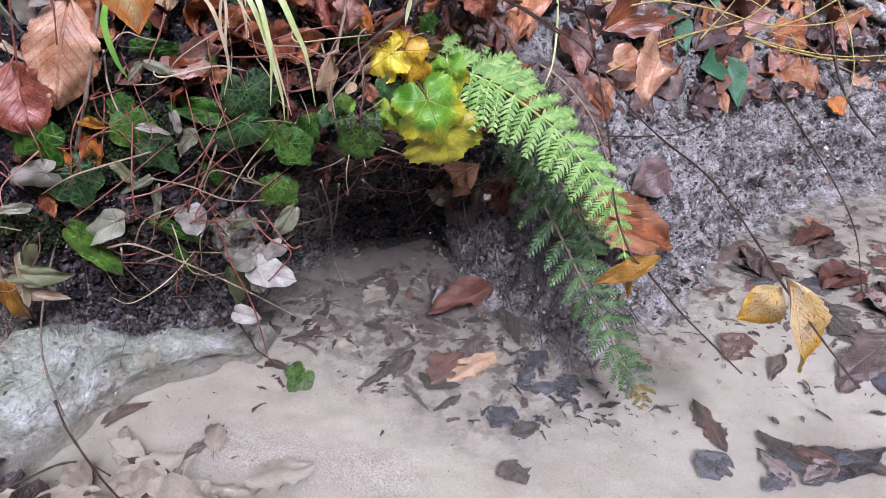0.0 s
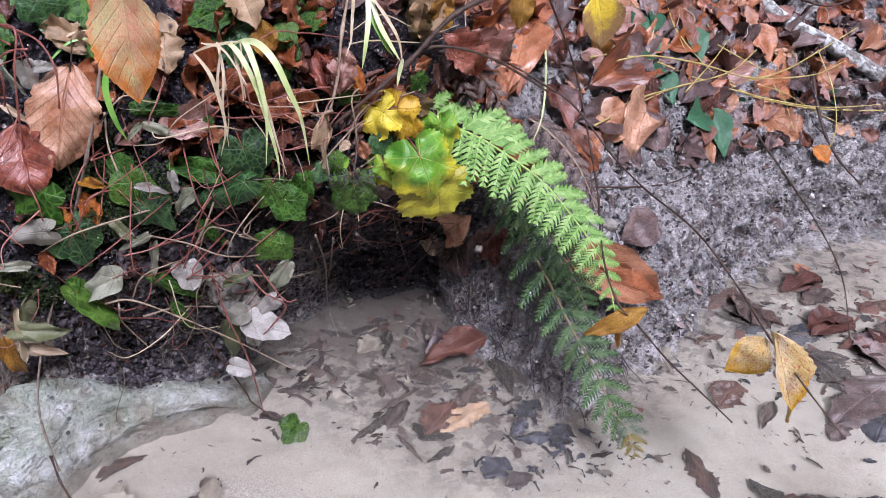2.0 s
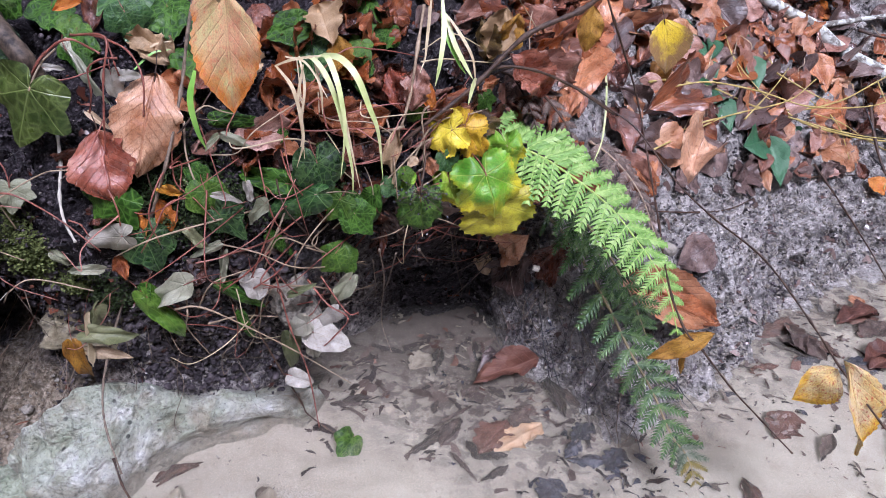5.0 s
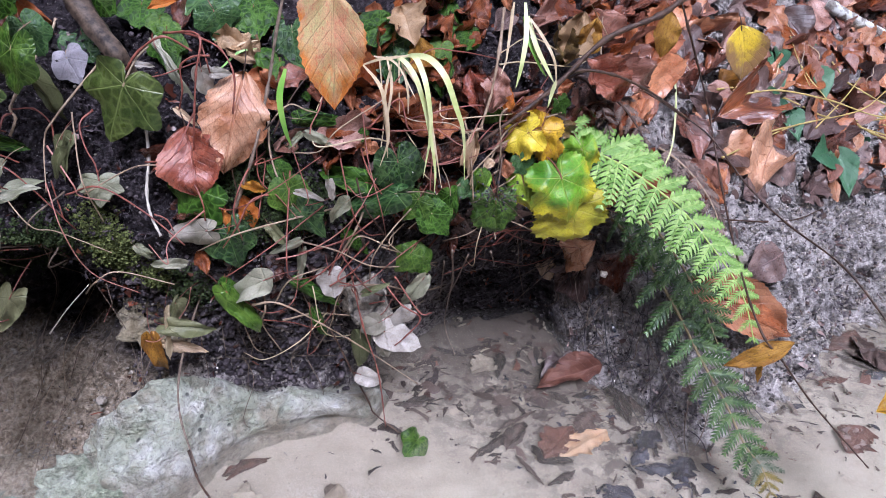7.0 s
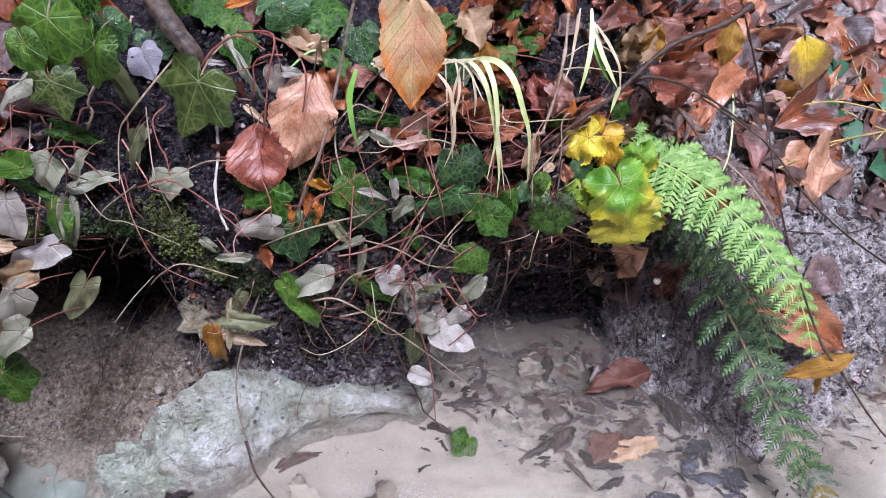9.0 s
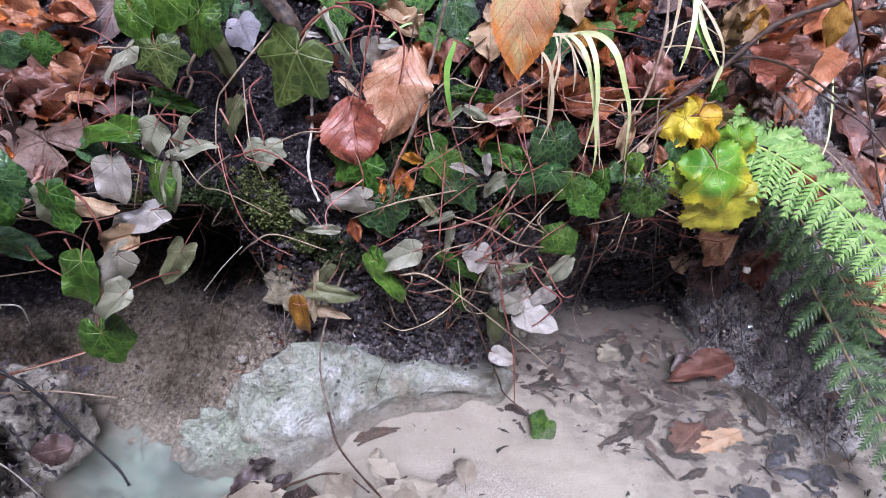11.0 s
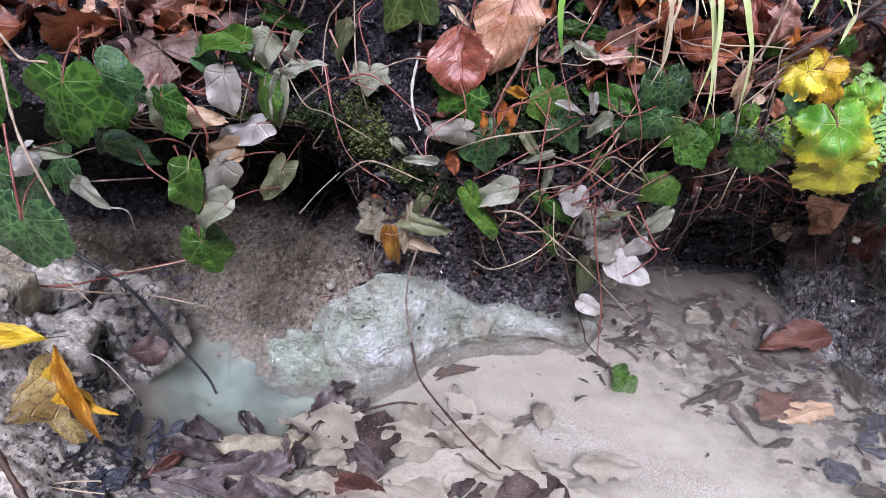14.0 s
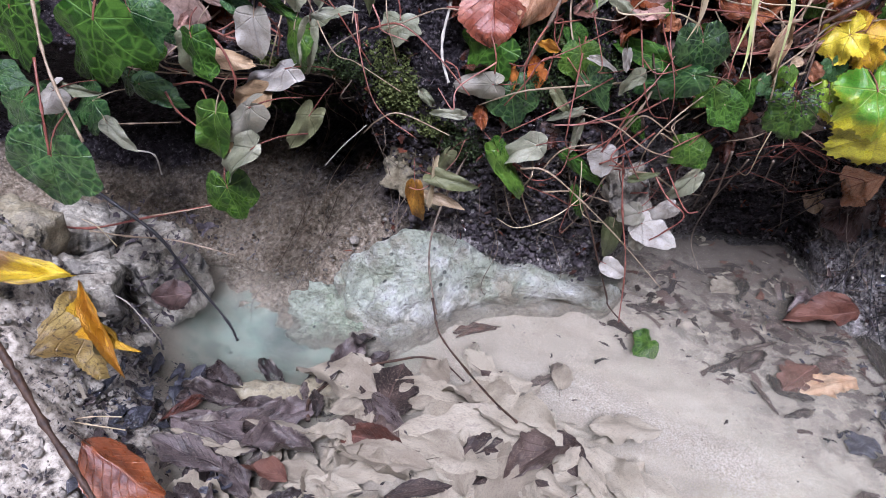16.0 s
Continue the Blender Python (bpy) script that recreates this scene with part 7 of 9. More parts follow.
stem_on(caveR, "palestem", .0008, .0004, (-0.493, 0.600, 0.147), (-0.476, 0.610, 0.170), (-0.462, 0.630, 0.186), name="root")
stem_on(caveR, "root", .0007, .0004, (-0.575, 0.680, 0.097), (-0.560, 0.660, 0.086), (-0.549, 0.650, 0.067), name="root")
stem_on(caveR, "root", .0007, .0003, (-0.462, 0.677, 0.099), (-0.437, 0.658, 0.105), (-0.421, 0.644, 0.102), name="root")
stem_on(caveR, "root", .0006, .0003, (-0.648, 0.749, 0.113), (-0.634, 0.712, 0.083), (-0.611, 0.705, 0.078), name="root")
strawA = holder("dry_straw", "thin dry straws on the bank", "dry straw")
stem_on(strawA, "straw", .0008, .0005, (-0.185, 0.689, 0.399), (-0.182, 0.681, 0.371), (-0.180, 0.671, 0.340), (-0.183, 0.656, 0.310), name="straw")
stem_on(strawA, "straw", .0008, .0005, (-0.169, 0.700, 0.397), (-0.168, 0.691, 0.368), (-0.167, 0.685, 0.346), name="straw")
stem_on(strawA, "straw", .0007, .0005, (-0.232, 0.678, 0.372), (-0.241, 0.666, 0.351), (-0.244, 0.656, 0.330), name="straw")
stem_on(strawA, "straw", .0007, .0004, (-0.588, 0.300, 0.022), (-0.534, 0.290, 0.045), (-0.495, 0.290, 0.055), name="straw")
stem_on(strawA, "straw", .0007, .0004, (-0.576, 0.300, 0.021), (-0.528, 0.290, 0.055), (-0.496, 0.290, 0.068), name="straw")
stem_on(strawA, "straw", .0006, .0004, (-0.623, 0.440, 0.101), (-0.652, 0.450, 0.108), (-0.670, 0.450, 0.112), name="straw")

# ---- grass ----
grass_tuft = holder("grass_tuft", "tuft of yellowing grass blades hanging over the bank", "grass")


def grass_blade(material, width, *points):
    part("blade", blade_mesh(points, width * 0.8), material, grass_tuft)


grass_blade("grass", .0068, (-0.165, 0.660, 0.405), (-0.149, 0.630, 0.415), (-0.132, 0.605, 0.418), (-0.119, 0.595, 0.407), (-0.110, 0.595, 0.383), (-0.104, 0.600, 0.360), (-0.103, 0.615, 0.315))
grass_blade("grass", .0056, (-0.165, 0.660, 0.404), (-0.147, 0.620, 0.417), (-0.137, 0.600, 0.408), (-0.132, 0.595, 0.390), (-0.130, 0.595, 0.363), (-0.137, 0.605, 0.319))
grass_blade("grass", .0048, (-0.174, 0.650, 0.407), (-0.158, 0.620, 0.415), (-0.144, 0.600, 0.407), (-0.136, 0.600, 0.384), (-0.130, 0.600, 0.354), (-0.127, 0.605, 0.326), (-0.128, 0.610, 0.304))
grass_blade("straw", .0028, (-0.156, 0.620, 0.410), (-0.141, 0.605, 0.396), (-0.132, 0.605, 0.373), (-0.127, 0.605, 0.345), (-0.122, 0.610, 0.309))
grass_blade("straw", .0026, (-0.193, 0.640, 0.403), (-0.175, 0.625, 0.412), (-0.156, 0.620, 0.416), (-0.150, 0.620, 0.417))
grass_blade("straw", .0034, (-0.187, 0.620, 0.408), (-0.171, 0.600, 0.397), (-0.166, 0.600, 0.375), (-0.166, 0.605, 0.350), (-0.174, 0.610, 0.326))
grass_blade("straw", .0024, (-0.169, 0.625, 0.415), (-0.163, 0.610, 0.395), (-0.167, 0.610, 0.367), (-0.168, 0.615, 0.332))
grass_blade("straw", .0022, (-0.156, 0.620, 0.412), (-0.150, 0.610, 0.390), (-0.150, 0.610, 0.372))
grass_blade("grassgreen", .0060, (-0.246, 0.600, 0.408), (-0.251, 0.595, 0.386), (-0.250, 0.600, 0.359), (-0.248, 0.610, 0.340))
grass_blade("grass", .0056, (-0.058, 0.720, 0.445), (-0.056, 0.705, 0.419), (-0.059, 0.695, 0.394), (-0.063, 0.695, 0.374))
grass_blade("grass", .0056, (-0.055, 0.715, 0.434), (-0.047, 0.705, 0.411), (-0.037, 0.700, 0.393), (-0.029, 0.700, 0.379))
grass_blade("straw", .0034, (-0.053, 0.710, 0.433), (-0.040, 0.700, 0.417), (-0.030, 0.695, 0.399), (-0.027, 0.695, 0.377))
grass_blade("grass", .0044, (-0.027, 0.700, 0.381), (-0.030, 0.700, 0.370), (-0.033, 0.700, 0.356))
grass_blade("straw", .0032, (-0.068, 0.720, 0.445), (-0.071, 0.710, 0.413), (-0.073, 0.705, 0.392))
grass_blade("grassgreen", .0040, (-0.059, 0.720, 0.433), (-0.053, 0.710, 0.413), (-0.042, 0.705, 0.392), (-0.036, 0.705, 0.383))
grass_blade("grass", .0030, (0.126, 1.044, 0.356), (0.138, 0.987, 0.311), (0.128, 0.907, 0.264), (0.113, 0.870, 0.238))
grass_blade("grass", .0026, (0.140, 1.039, 0.342), (0.137, 0.965, 0.298), (0.131, 0.919, 0.269))
grass_blade("straw", .0020, (-0.177, 0.610, 0.418), (-0.158, 0.600, 0.415), (-0.142, 0.595, 0.389))
grass_blade("straw", .0022, (-0.163, 0.610, 0.412), (-0.169, 0.610, 0.382), (-0.169, 0.620, 0.340))
grass_blade("straw", .0018, (-0.070, 0.720, 0.439), (-0.072, 0.710, 0.401), (-0.077, 0.700, 0.384))
grass_blade("straw", .0016, (-0.317, 0.673, 0.402), (-0.305, 0.679, 0.410), (-0.291, 0.686, 0.412))
grass_blade("grassgreen", .0024, (-0.320, 0.662, 0.392), (-0.306, 0.671, 0.404), (-0.292, 0.678, 0.406))

# ---- fallen leaves ----
fallen(-0.291, 0.635, 0.397, -0.310, 0.612, 0.313, .66, -12, "cupped", "beechpale")
fallen(-0.293, 0.651, 0.372, -0.309, 0.631, 0.343, .5, 20, "curled", "pinkbrown")
fallen(-0.344, 0.625, 0.350, -0.328, 0.605, 0.292, .92, 8, "cupped", "redwet")
fallen(-0.318, 0.612, 0.289, -0.312, 0.612, 0.256, .62, 10, "curled", "orange")
fallen(-0.297, 0.615, 0.292, -0.289, 0.615, 0.262, .60, -10, "curled", "orange")
fallen(-0.273, 0.610, 0.299, -0.297, 0.610, 0.304, .40, 0, "curled", "amber")
fallen(-0.340, 0.605, 0.241, -0.334, 0.605, 0.217, .60, 0, "curled", "rust")
fallen(-0.357, 0.625, 0.335, -0.378, 0.625, 0.307, .60, 0, "curled", "beechdark")
fallen(-0.233, 0.694, 0.407, -0.229, 0.678, 0.375, 1.05, 0, "curled", "tan")
fallen(-0.233, 0.660, 0.330, -0.236, 0.650, 0.310, .7, 0, "curled", "beechdark")
fallen(-0.215, 0.691, 0.363, -0.169, 0.697, 0.346, .55, 0, "curled", "beech")
fallen(-0.163, 0.691, 0.335, -0.176, 0.679, 0.315, .6, 0, "curled", "beechdark")
fallen(-0.310, 0.696, 0.413, -0.292, 0.688, 0.400, .9, 0, "curled", "tan")
fallen(-0.663, 0.609, 0.414, -0.615, 0.595, 0.395, .7, 0, "beech", "orange")
fallen(-0.572, 0.616, 0.405, -0.617, 0.613, 0.411, .7, 15, "beech", "beech")
fallen(-0.576, 0.525, 0.319, -0.641, 0.545, 0.338, .8, 10, "maple", "withered")
fallen(-0.567, 0.560, 0.360, -0.637, 0.555, 0.343, 0.62, 0, "crumpled", "pinkbrown")
fallen(-0.648, 0.575, 0.360, -0.577, 0.570, 0.372, 0.45, 0, "curled", "pinkbrown")
fallen(-0.608, 0.580, 0.394, -0.692, 0.575, 0.394, 0.55, 0, "cupped", "rust")
fallen(-0.606, 0.600, 0.403, -0.656, 0.600, 0.411, 0.6, 0, "crumpled", "beechpale")
fallen(-0.576, 0.610, 0.406, -0.613, 0.610, 0.406, 0.6, 0, "crumpled", "beech")
fallen(-0.570, 0.555, 0.340, -0.595, 0.540, 0.323, 0.6, 20, "crumpled", "rust")
fallen(-0.639, 0.520, 0.312, -0.608, 0.515, 0.307, 0.6, 0, "crumpled", "withered")
fallen(-0.558, 0.500, 0.288, -0.565, 0.505, 0.313, 0.55, 0, "crumpled", "pinkbrown")
fallen(-0.568, 0.558, 0.337, -0.595, 0.540, 0.321, .6, 0, "curled", "beech")
fallen(-0.621, 0.526, 0.312, -0.608, 0.520, 0.294, .8, 0, "curled", "orange")
fallen(-0.576, 0.525, 0.298, -0.567, 0.521, 0.281, .6, 0, "beech", "beechpale")
fallen(-0.595, 0.533, 0.300, -0.605, 0.517, 0.277, .6, 0, "curled", "purple")
fallen(-0.741, 0.489, 0.314, -0.711, 0.493, 0.301, .6, 0, "curled", "beechdark")
fallen(-0.596, 0.520, 0.285, -0.595, 0.510, 0.266, .7, 0, "curled", "purple")
fallen(-0.338, 0.630, 0.453, -0.365, 0.630, 0.446, .35, 0, "beech", "orange")
fallen(-0.362, 0.721, 0.435, -0.364, 0.692, 0.416, .7, 0, "curled", "beechdark")
fallen(-0.291, 0.723, 0.435, -0.280, 0.698, 0.415, .6, 0, "curled", "beech")
fallen(-0.318, 0.688, 0.415, -0.294, 0.677, 0.394, .8, 0, "curled", "tan")
fallen(-0.171, 0.730, 0.437, -0.156, 0.706, 0.406, .85, 0, "curled", "tan")
fallen(-0.154, 0.717, 0.413, -0.147, 0.704, 0.379, .7, 0, "curled", "ochre")
fallen(-0.078, 0.730, 0.372, -0.067, 0.724, 0.343, .5, 0, "curled", "orange")
fallen(-0.117, 0.730, 0.390, -0.124, 0.715, 0.364, .6, 0, "curled", "beechdark")
fallen(-0.158, 0.708, 0.360, -0.200, 0.683, 0.339, .6, 0, "curled", "beech")
fallen(-0.237, 0.707, 0.421, -0.227, 0.697, 0.397, .7, 0, "curled", "tan")
fallen(-0.232, 0.736, 0.436, -0.216, 0.715, 0.416, .7, 0, "beech", "beechdark")
fallen(-0.152, 0.746, 0.428, -0.141, 0.733, 0.406, .7, 0, "beech", "orange")
fallen(-0.215, 0.694, 0.377, -0.209, 0.682, 0.350, .4, 0, "curled", "beech")
fallen(-0.299, 0.684, 0.403, -0.334, 0.688, 0.412, .6, 0, "curled", "tan")
fallen(-0.307, 0.651, 0.342, -0.291, 0.636, 0.306, .5, 0, "curled", "beechdark")
fallen(-0.085, 0.764, 0.411, -0.068, 0.796, 0.422, .6, 0, "beech", "purple")
fallen(-0.080, 0.713, 0.300, -0.089, 0.704, 0.292, .7, 0, "curled", "tan")
fallen(-0.070, 0.717, 0.299, -0.066, 0.716, 0.280, .8, 0, "curled", "beechpale")
fallen(-0.096, 0.700, 0.338, -0.099, 0.700, 0.274, .2, 20, "curled", "tan")
fallen(-0.036, 0.825, 0.399, -0.051, 0.819, 0.419, .8, 0, "curled", "purple")
fallen(-0.127, 0.763, 0.428, -0.108, 0.753, 0.413, .7, 0, "curled", "beechdark")
fallen(-0.185, 0.733, 0.426, -0.205, 0.736, 0.432, .7, 0, "curled", "beech")
fallen(-0.105, 0.715, 0.387, -0.093, 0.705, 0.345, 0.62, 0, "crumpled", "redwet")
fallen(-0.079, 0.710, 0.390, -0.085, 0.700, 0.349, 0.7, 0, "crumpled", "pinkbrown")
fallen(0.007, 0.830, 0.373, 0.046, 0.820, 0.331, 0.75, 0, "crumpled", "redwet")
fallen(0.028, 0.850, 0.366, 0.082, 0.860, 0.336, 0.65, 0, "crumpled", "pinkbrown")
fallen(-0.002, 0.800, 0.354, -0.025, 0.790, 0.345, 0.6, 0, "crumpled", "beech")
fallen(0.010, 0.830, 0.322, 0.041, 0.830, 0.304, 0.6, 0, "crumpled", "beechdark")
fallen(-0.059, 0.800, 0.368, -0.039, 0.790, 0.354, 0.7, 0, "crumpled", "beechdark")
fallen(-0.091, 0.740, 0.285, -0.069, 0.740, 0.297, 0.7, 0, "crumpled", "pinkbrown")
fallen(-0.022, 0.810, 0.414, -0.016, 0.800, 0.371, 0.6, 0, "crumpled", "mottledtan")
fallen(0.085, 0.932, 0.309, 0.057, 0.858, 0.282, .45, 0, "curled", "beechpale")
fallen(0.095, 0.938, 0.303, 0.075, 0.866, 0.277, .35, 20, "curled", "beech")
fallen(0.002, 0.800, 0.426, -0.013, 0.800, 0.376, .7, 0, "curled", "tan")
fallen(0.015, 0.800, 0.420, 0.004, 0.800, 0.383, .7, 0, "curled", "ochre")
fallen(0.092, 0.840, 0.423, 0.088, 0.840, 0.374, .55, 0, "beech", "ochre")
fallen(0.058, 1.051, 0.383, 0.097, 1.039, 0.357, .8, 0, "beech", "beechdark")
fallen(0.137, 1.023, 0.317, 0.160, 1.002, 0.293, .8, 0, "curled", "beechdark")
fallen(0.120, 1.068, 0.351, 0.085, 1.005, 0.345, .7, 0, "curled", "beech")
fallen(0.040, 0.972, 0.361, 0.074, 0.975, 0.338, .6, 0, "curled", "beechdark")
fallen(0.166, 1.000, 0.284, 0.191, 0.992, 0.257, .6, 0, "curled", "beechpale")
fallen(0.039, 0.844, 0.156, 0.012, 0.881, 0.116, .8, 0, "curled", "beechpale")
fallen(0.045, 0.869, 0.118, 0.008, 0.899, 0.062, .8, 0, "curled", "purple")
fallen(0.088, 0.844, 0.157, 0.054, 0.858, 0.100, .7, 0, "curled", "beechdark")
fallen(-0.005, 0.908, 0.100, -0.015, 0.929, 0.066, .8, 0, "curled", "tan")
fallen(0.133, 0.786, 0.144, 0.261, 0.790, 0.076, .42, 0, "beech", "beechpale")
fallen(0.174, 0.781, 0.125, 0.262, 0.789, 0.080, .40, 25, "cupped", "beech")
fallen(0.278, 0.897, 0.130, 0.224, 0.855, 0.119, .75, 0, "beech", "purple")
fallen(0.159, 0.910, 0.228, 0.201, 0.909, 0.186, .8, 0, "beech", "beech")
fallen(0.260, 0.981, 0.189, 0.233, 0.945, 0.182, .7, 0, "flat", "purple")
fallen(0.292, 0.978, 0.174, 0.302, 0.971, 0.163, .8, 0, "flat", "purple")
fallen(0.351, 1.040, 0.176, 0.333, 0.996, 0.159, .7, 0, "flat", "purple")
fallen(0.335, 1.280, 0.357, 0.378, 1.244, 0.311, .9, 0, "beech", "purple")
fallen(0.173, 0.869, 0.405, 0.182, 0.869, 0.346, .82, 0, "serrate", "yellowbrown")
fallen(0.213, 1.097, 0.308, 0.231, 1.078, 0.278, .8, 0, "curled", "ochre")
fallen(0.193, 0.962, 0.246, 0.255, 0.988, 0.208, .75, 0, "beech", "beechpale")
fallen(0.195, 0.997, 0.266, 0.264, 1.093, 0.265, .6, 0, "curled", "beech")
fallen(0.255, 1.093, 0.265, 0.270, 1.060, 0.236, .5, 0, "curled", "orange")
fallen(0.315, 1.038, 0.212, 0.264, 0.979, 0.195, .75, 0, "beech", "purple")
fallen(0.269, 1.055, 0.237, 0.305, 1.040, 0.215, .65, 0, "beech", "beech")
fallen(0.352, 1.247, 0.322, 0.367, 1.205, 0.285, .6, 0, "curled", "beechpale")
fallen(0.363, 1.049, 0.173, 0.325, 0.987, 0.162, .7, 0, "flat", "purple")
fallen(0.431, 1.128, 0.199, 0.469, 1.110, 0.155, .75, 0, "flat", "purple")
fallen(0.438, 1.143, 0.217, 0.410, 1.098, 0.190, .45, 0, "beech", "beechpale")
fallen(0.378, 1.078, 0.193, 0.388, 1.034, 0.144, .38, 0, "beech", "beechpale")
fallen(0.498, 1.281, 0.281, 0.526, 1.240, 0.230, .62, 0, "beech", "beech")
fallen(0.434, 1.273, 0.309, 0.489, 1.261, 0.269, .6, 0, "beech", "beech")
fallen(0.548, 1.353, 0.297, 0.470, 1.268, 0.288, .6, 0, "beech", "beechdark")
fallen(0.467, 1.292, 0.305, 0.419, 1.252, 0.296, .5, 0, "beech", "beechpale")
fallen(0.247, 1.129, 0.295, 0.306, 1.137, 0.273, .5, 0, "curled", "beech")
fallen(0.140, 1.038, 0.323, 0.162, 1.002, 0.290, .7, 0, "curled", "beechdark")
fallen(0.468, 1.133, 0.181, 0.551, 1.180, 0.148, .6, 0, "flat", "beechpale")
fallen(0.514, 1.158, 0.164, 0.563, 1.169, 0.129, .6, 0, "beech", "beechpale")
fallen(0.488, 1.181, 0.208, 0.571, 1.248, 0.202, .5, 0, "beech", "beech")
fallen(0.574, 1.211, 0.160, 0.524, 1.153, 0.144, .6, 0, "flat", "beechpale")
fallen(0.545, 1.276, 0.235, 0.593, 1.271, 0.205, .8, 0, "flat", "tan")
fallen(0.590, 1.173, 0.114, 0.613, 1.157, 0.093, .8, 0, "beech", "orange")
fallen(0.401, 1.283, 0.319, 0.431, 1.251, 0.288, .7, 0, "curled", "purple")
fallen(0.431, 1.214, 0.263, 0.463, 1.192, 0.231, .6, 0, "curled", "beech")
fallen(0.341, 1.116, 0.239, 0.363, 1.094, 0.210, .6, 0, "beech", "purple")
fallen(0.382, 1.188, 0.261, 0.419, 1.171, 0.232, .6, 0, "beech", "beechpale")
fallen(0.627, 1.278, 0.226, 0.606, 1.267, 0.219, .7, 0, "curled", "beechpale")
fallen(0.630, 1.255, 0.187, 0.680, 1.254, 0.178, .6, 0, "beech", "purple")
fallen(0.663, 1.291, 0.213, 0.629, 1.270, 0.201, .6, 0, "beech", "purple")
fallen(0.588, 1.249, 0.188, 0.616, 1.230, 0.163, .6, 0, "beech", "purple")
fallen(0.529, 1.382, 0.328, 0.578, 1.408, 0.319, .6, 0, "beech", "orange")
fallen(0.395, 1.302, 0.337, 0.438, 1.289, 0.314, .5, 0, "beech", "beechdark")
fallen(0.157, 1.098, 0.353, 0.182, 1.079, 0.321, .7, 0, "curled", "beech")
fallen(0.178, 1.071, 0.319, 0.150, 1.028, 0.311, .6, 0, "curled", "beechdark")
fallen(0.269, 0.982, 0.186, 0.233, 0.943, 0.180, .7, 0, "flat", "purple")
fallen(0.164, 0.913, 0.226, 0.206, 0.923, 0.193, .8, 0, "flat", "beech")
fallen(0.634, 1.208, 0.138, 0.668, 1.199, 0.123, .6, 0, "flat", "beechpale")
fallen(-0.540, 0.435, 0.078, -0.588, 0.435, 0.058, .55, 0, "beech", "purple")
fallen(-0.567, 0.335, 0.148, -0.664, 0.335, 0.115, .30, 15, "cupped", "yellowbrown")
fallen(-0.567, 0.330, 0.136, -0.514, 0.300, 0.091, .72, 10, "curled", "mottledtan")
fallen(-0.541, 0.318, 0.160, -0.481, 0.285, 0.115, .16, -20, "long", "amber")
fallen(-0.545, 0.325, 0.142, -0.478, 0.300, 0.129, .13, 20, "long", "amber")
fallen(-0.517, 0.270, 0.053, -0.444, 0.270, 0.023, .62, 0, "beech", "rust")
fallen(-0.147, 0.655, 0.003, -0.156, 0.629, 0.003, .85, 0, "ivy", "ivylight")


# ---- leaves under water ----
def sunk(bx, by, tx, ty, wide, material):
    """A sodden leaf that lies on the bed."""
    z0, z1 = float(bed(bx, by)) + 0.006, float(bed(tx, ty)) + 0.006 + (0.006 if material == "silted" else 0.0)
    ob = thing("sunken_leaf", pick("silted" if material == "silted" or rng.random() < 0.5 else "flat"), material, LABELS.get(material, "sunken leaf"), "leaf", "sunken leaves")
    a, b = Vector((bx, by, z0)), Vector((tx, ty, z1))
    d = b - a
    size = d.length
    d.normalize()
    n = Vector((rng.uniform(-0.12, 0.12), rng.uniform(-0.12, 0.12), 1))
    n = (n - d * n.dot(d)).normalized()
    m = Matrix((d.cross(n), d, n)).transposed().to_4x4()
    ob.matrix_world = Matrix.Translation(a) @ m @ Matrix.Diagonal((size * wide, size, size, 1))
    return ob


sunk(0.257, 0.627, 0.271, 0.557, .4, "sunkred")
sunk(0.269, 0.554, 0.237, 0.523, .85, "slate")
sunk(0.071, 0.619, 0.048, 0.589, .9, "slate")
sunk(0.096, 0.594, 0.067, 0.579, .7, "sunken")
sunk(0.345, 0.736, 0.310, 0.690, .75, "sunkred")
sunk(0.308, 0.583, 0.348, 0.518, .4, "sunken")
sunk(0.340, 0.558, 0.422, 0.522, .34, "sunken")
sunk(0.351, 0.522, 0.300, 0.561, .3, "slate")
sunk(0.370, 0.541, 0.328, 0.516, .5, "purple")
sunk(0.411, 0.942, 0.350, 0.894, .7, "sunkred")
sunk(0.541, 0.967, 0.469, 0.926, .5, "sunkred")
sunk(0.538, 0.936, 0.485, 0.892, .6, "sunken")
sunk(0.360, 0.827, 0.327, 0.823, .4, "sunkred")
sunk(0.443, 0.835, 0.486, 0.834, .45, "slate")
sunk(0.473, 0.843, 0.528, 0.847, .5, "sunkred")
sunk(0.436, 0.797, 0.471, 0.712, .6, "sunken")
sunk(0.493, 0.773, 0.443, 0.785, .45, "sunken")
sunk(0.521, 0.825, 0.531, 0.743, .65, "purple")
sunk(0.528, 0.736, 0.422, 0.657, .5, "purple")
sunk(0.506, 0.691, 0.458, 0.633, .8, "slate")
sunk(0.376, 0.699, 0.347, 0.655, .3, "sunken")
sunk(0.411, 0.898, 0.441, 0.843, .5, "sunkred")
sunk(0.365, 0.880, 0.403, 0.844, .35, "sunken")
sunk(0.554, 0.878, 0.610, 0.905, .5, "sunkred")
sunk(0.533, 0.800, 0.488, 0.793, .5, "sunkred")
sunk(0.056, 0.544, 0.076, 0.516, .9, "sunken")
sunk(0.142, 0.669, 0.121, 0.636, .8, "slate")
sunk(0.098, 0.682, 0.079, 0.651, .5, "slate")
sunk(0.576, 0.851, 0.551, 0.784, .6, "sunken")
sunk(0.351, 0.741, 0.360, 0.730, .5, "slate")
sunk(0.330, 0.603, 0.333, 0.592, .6, "sunken")
sunk(0.259, 0.728, 0.275, 0.721, .6, "sunken")
sunk(0.432, 0.607, 0.446, 0.605, .6, "slate")
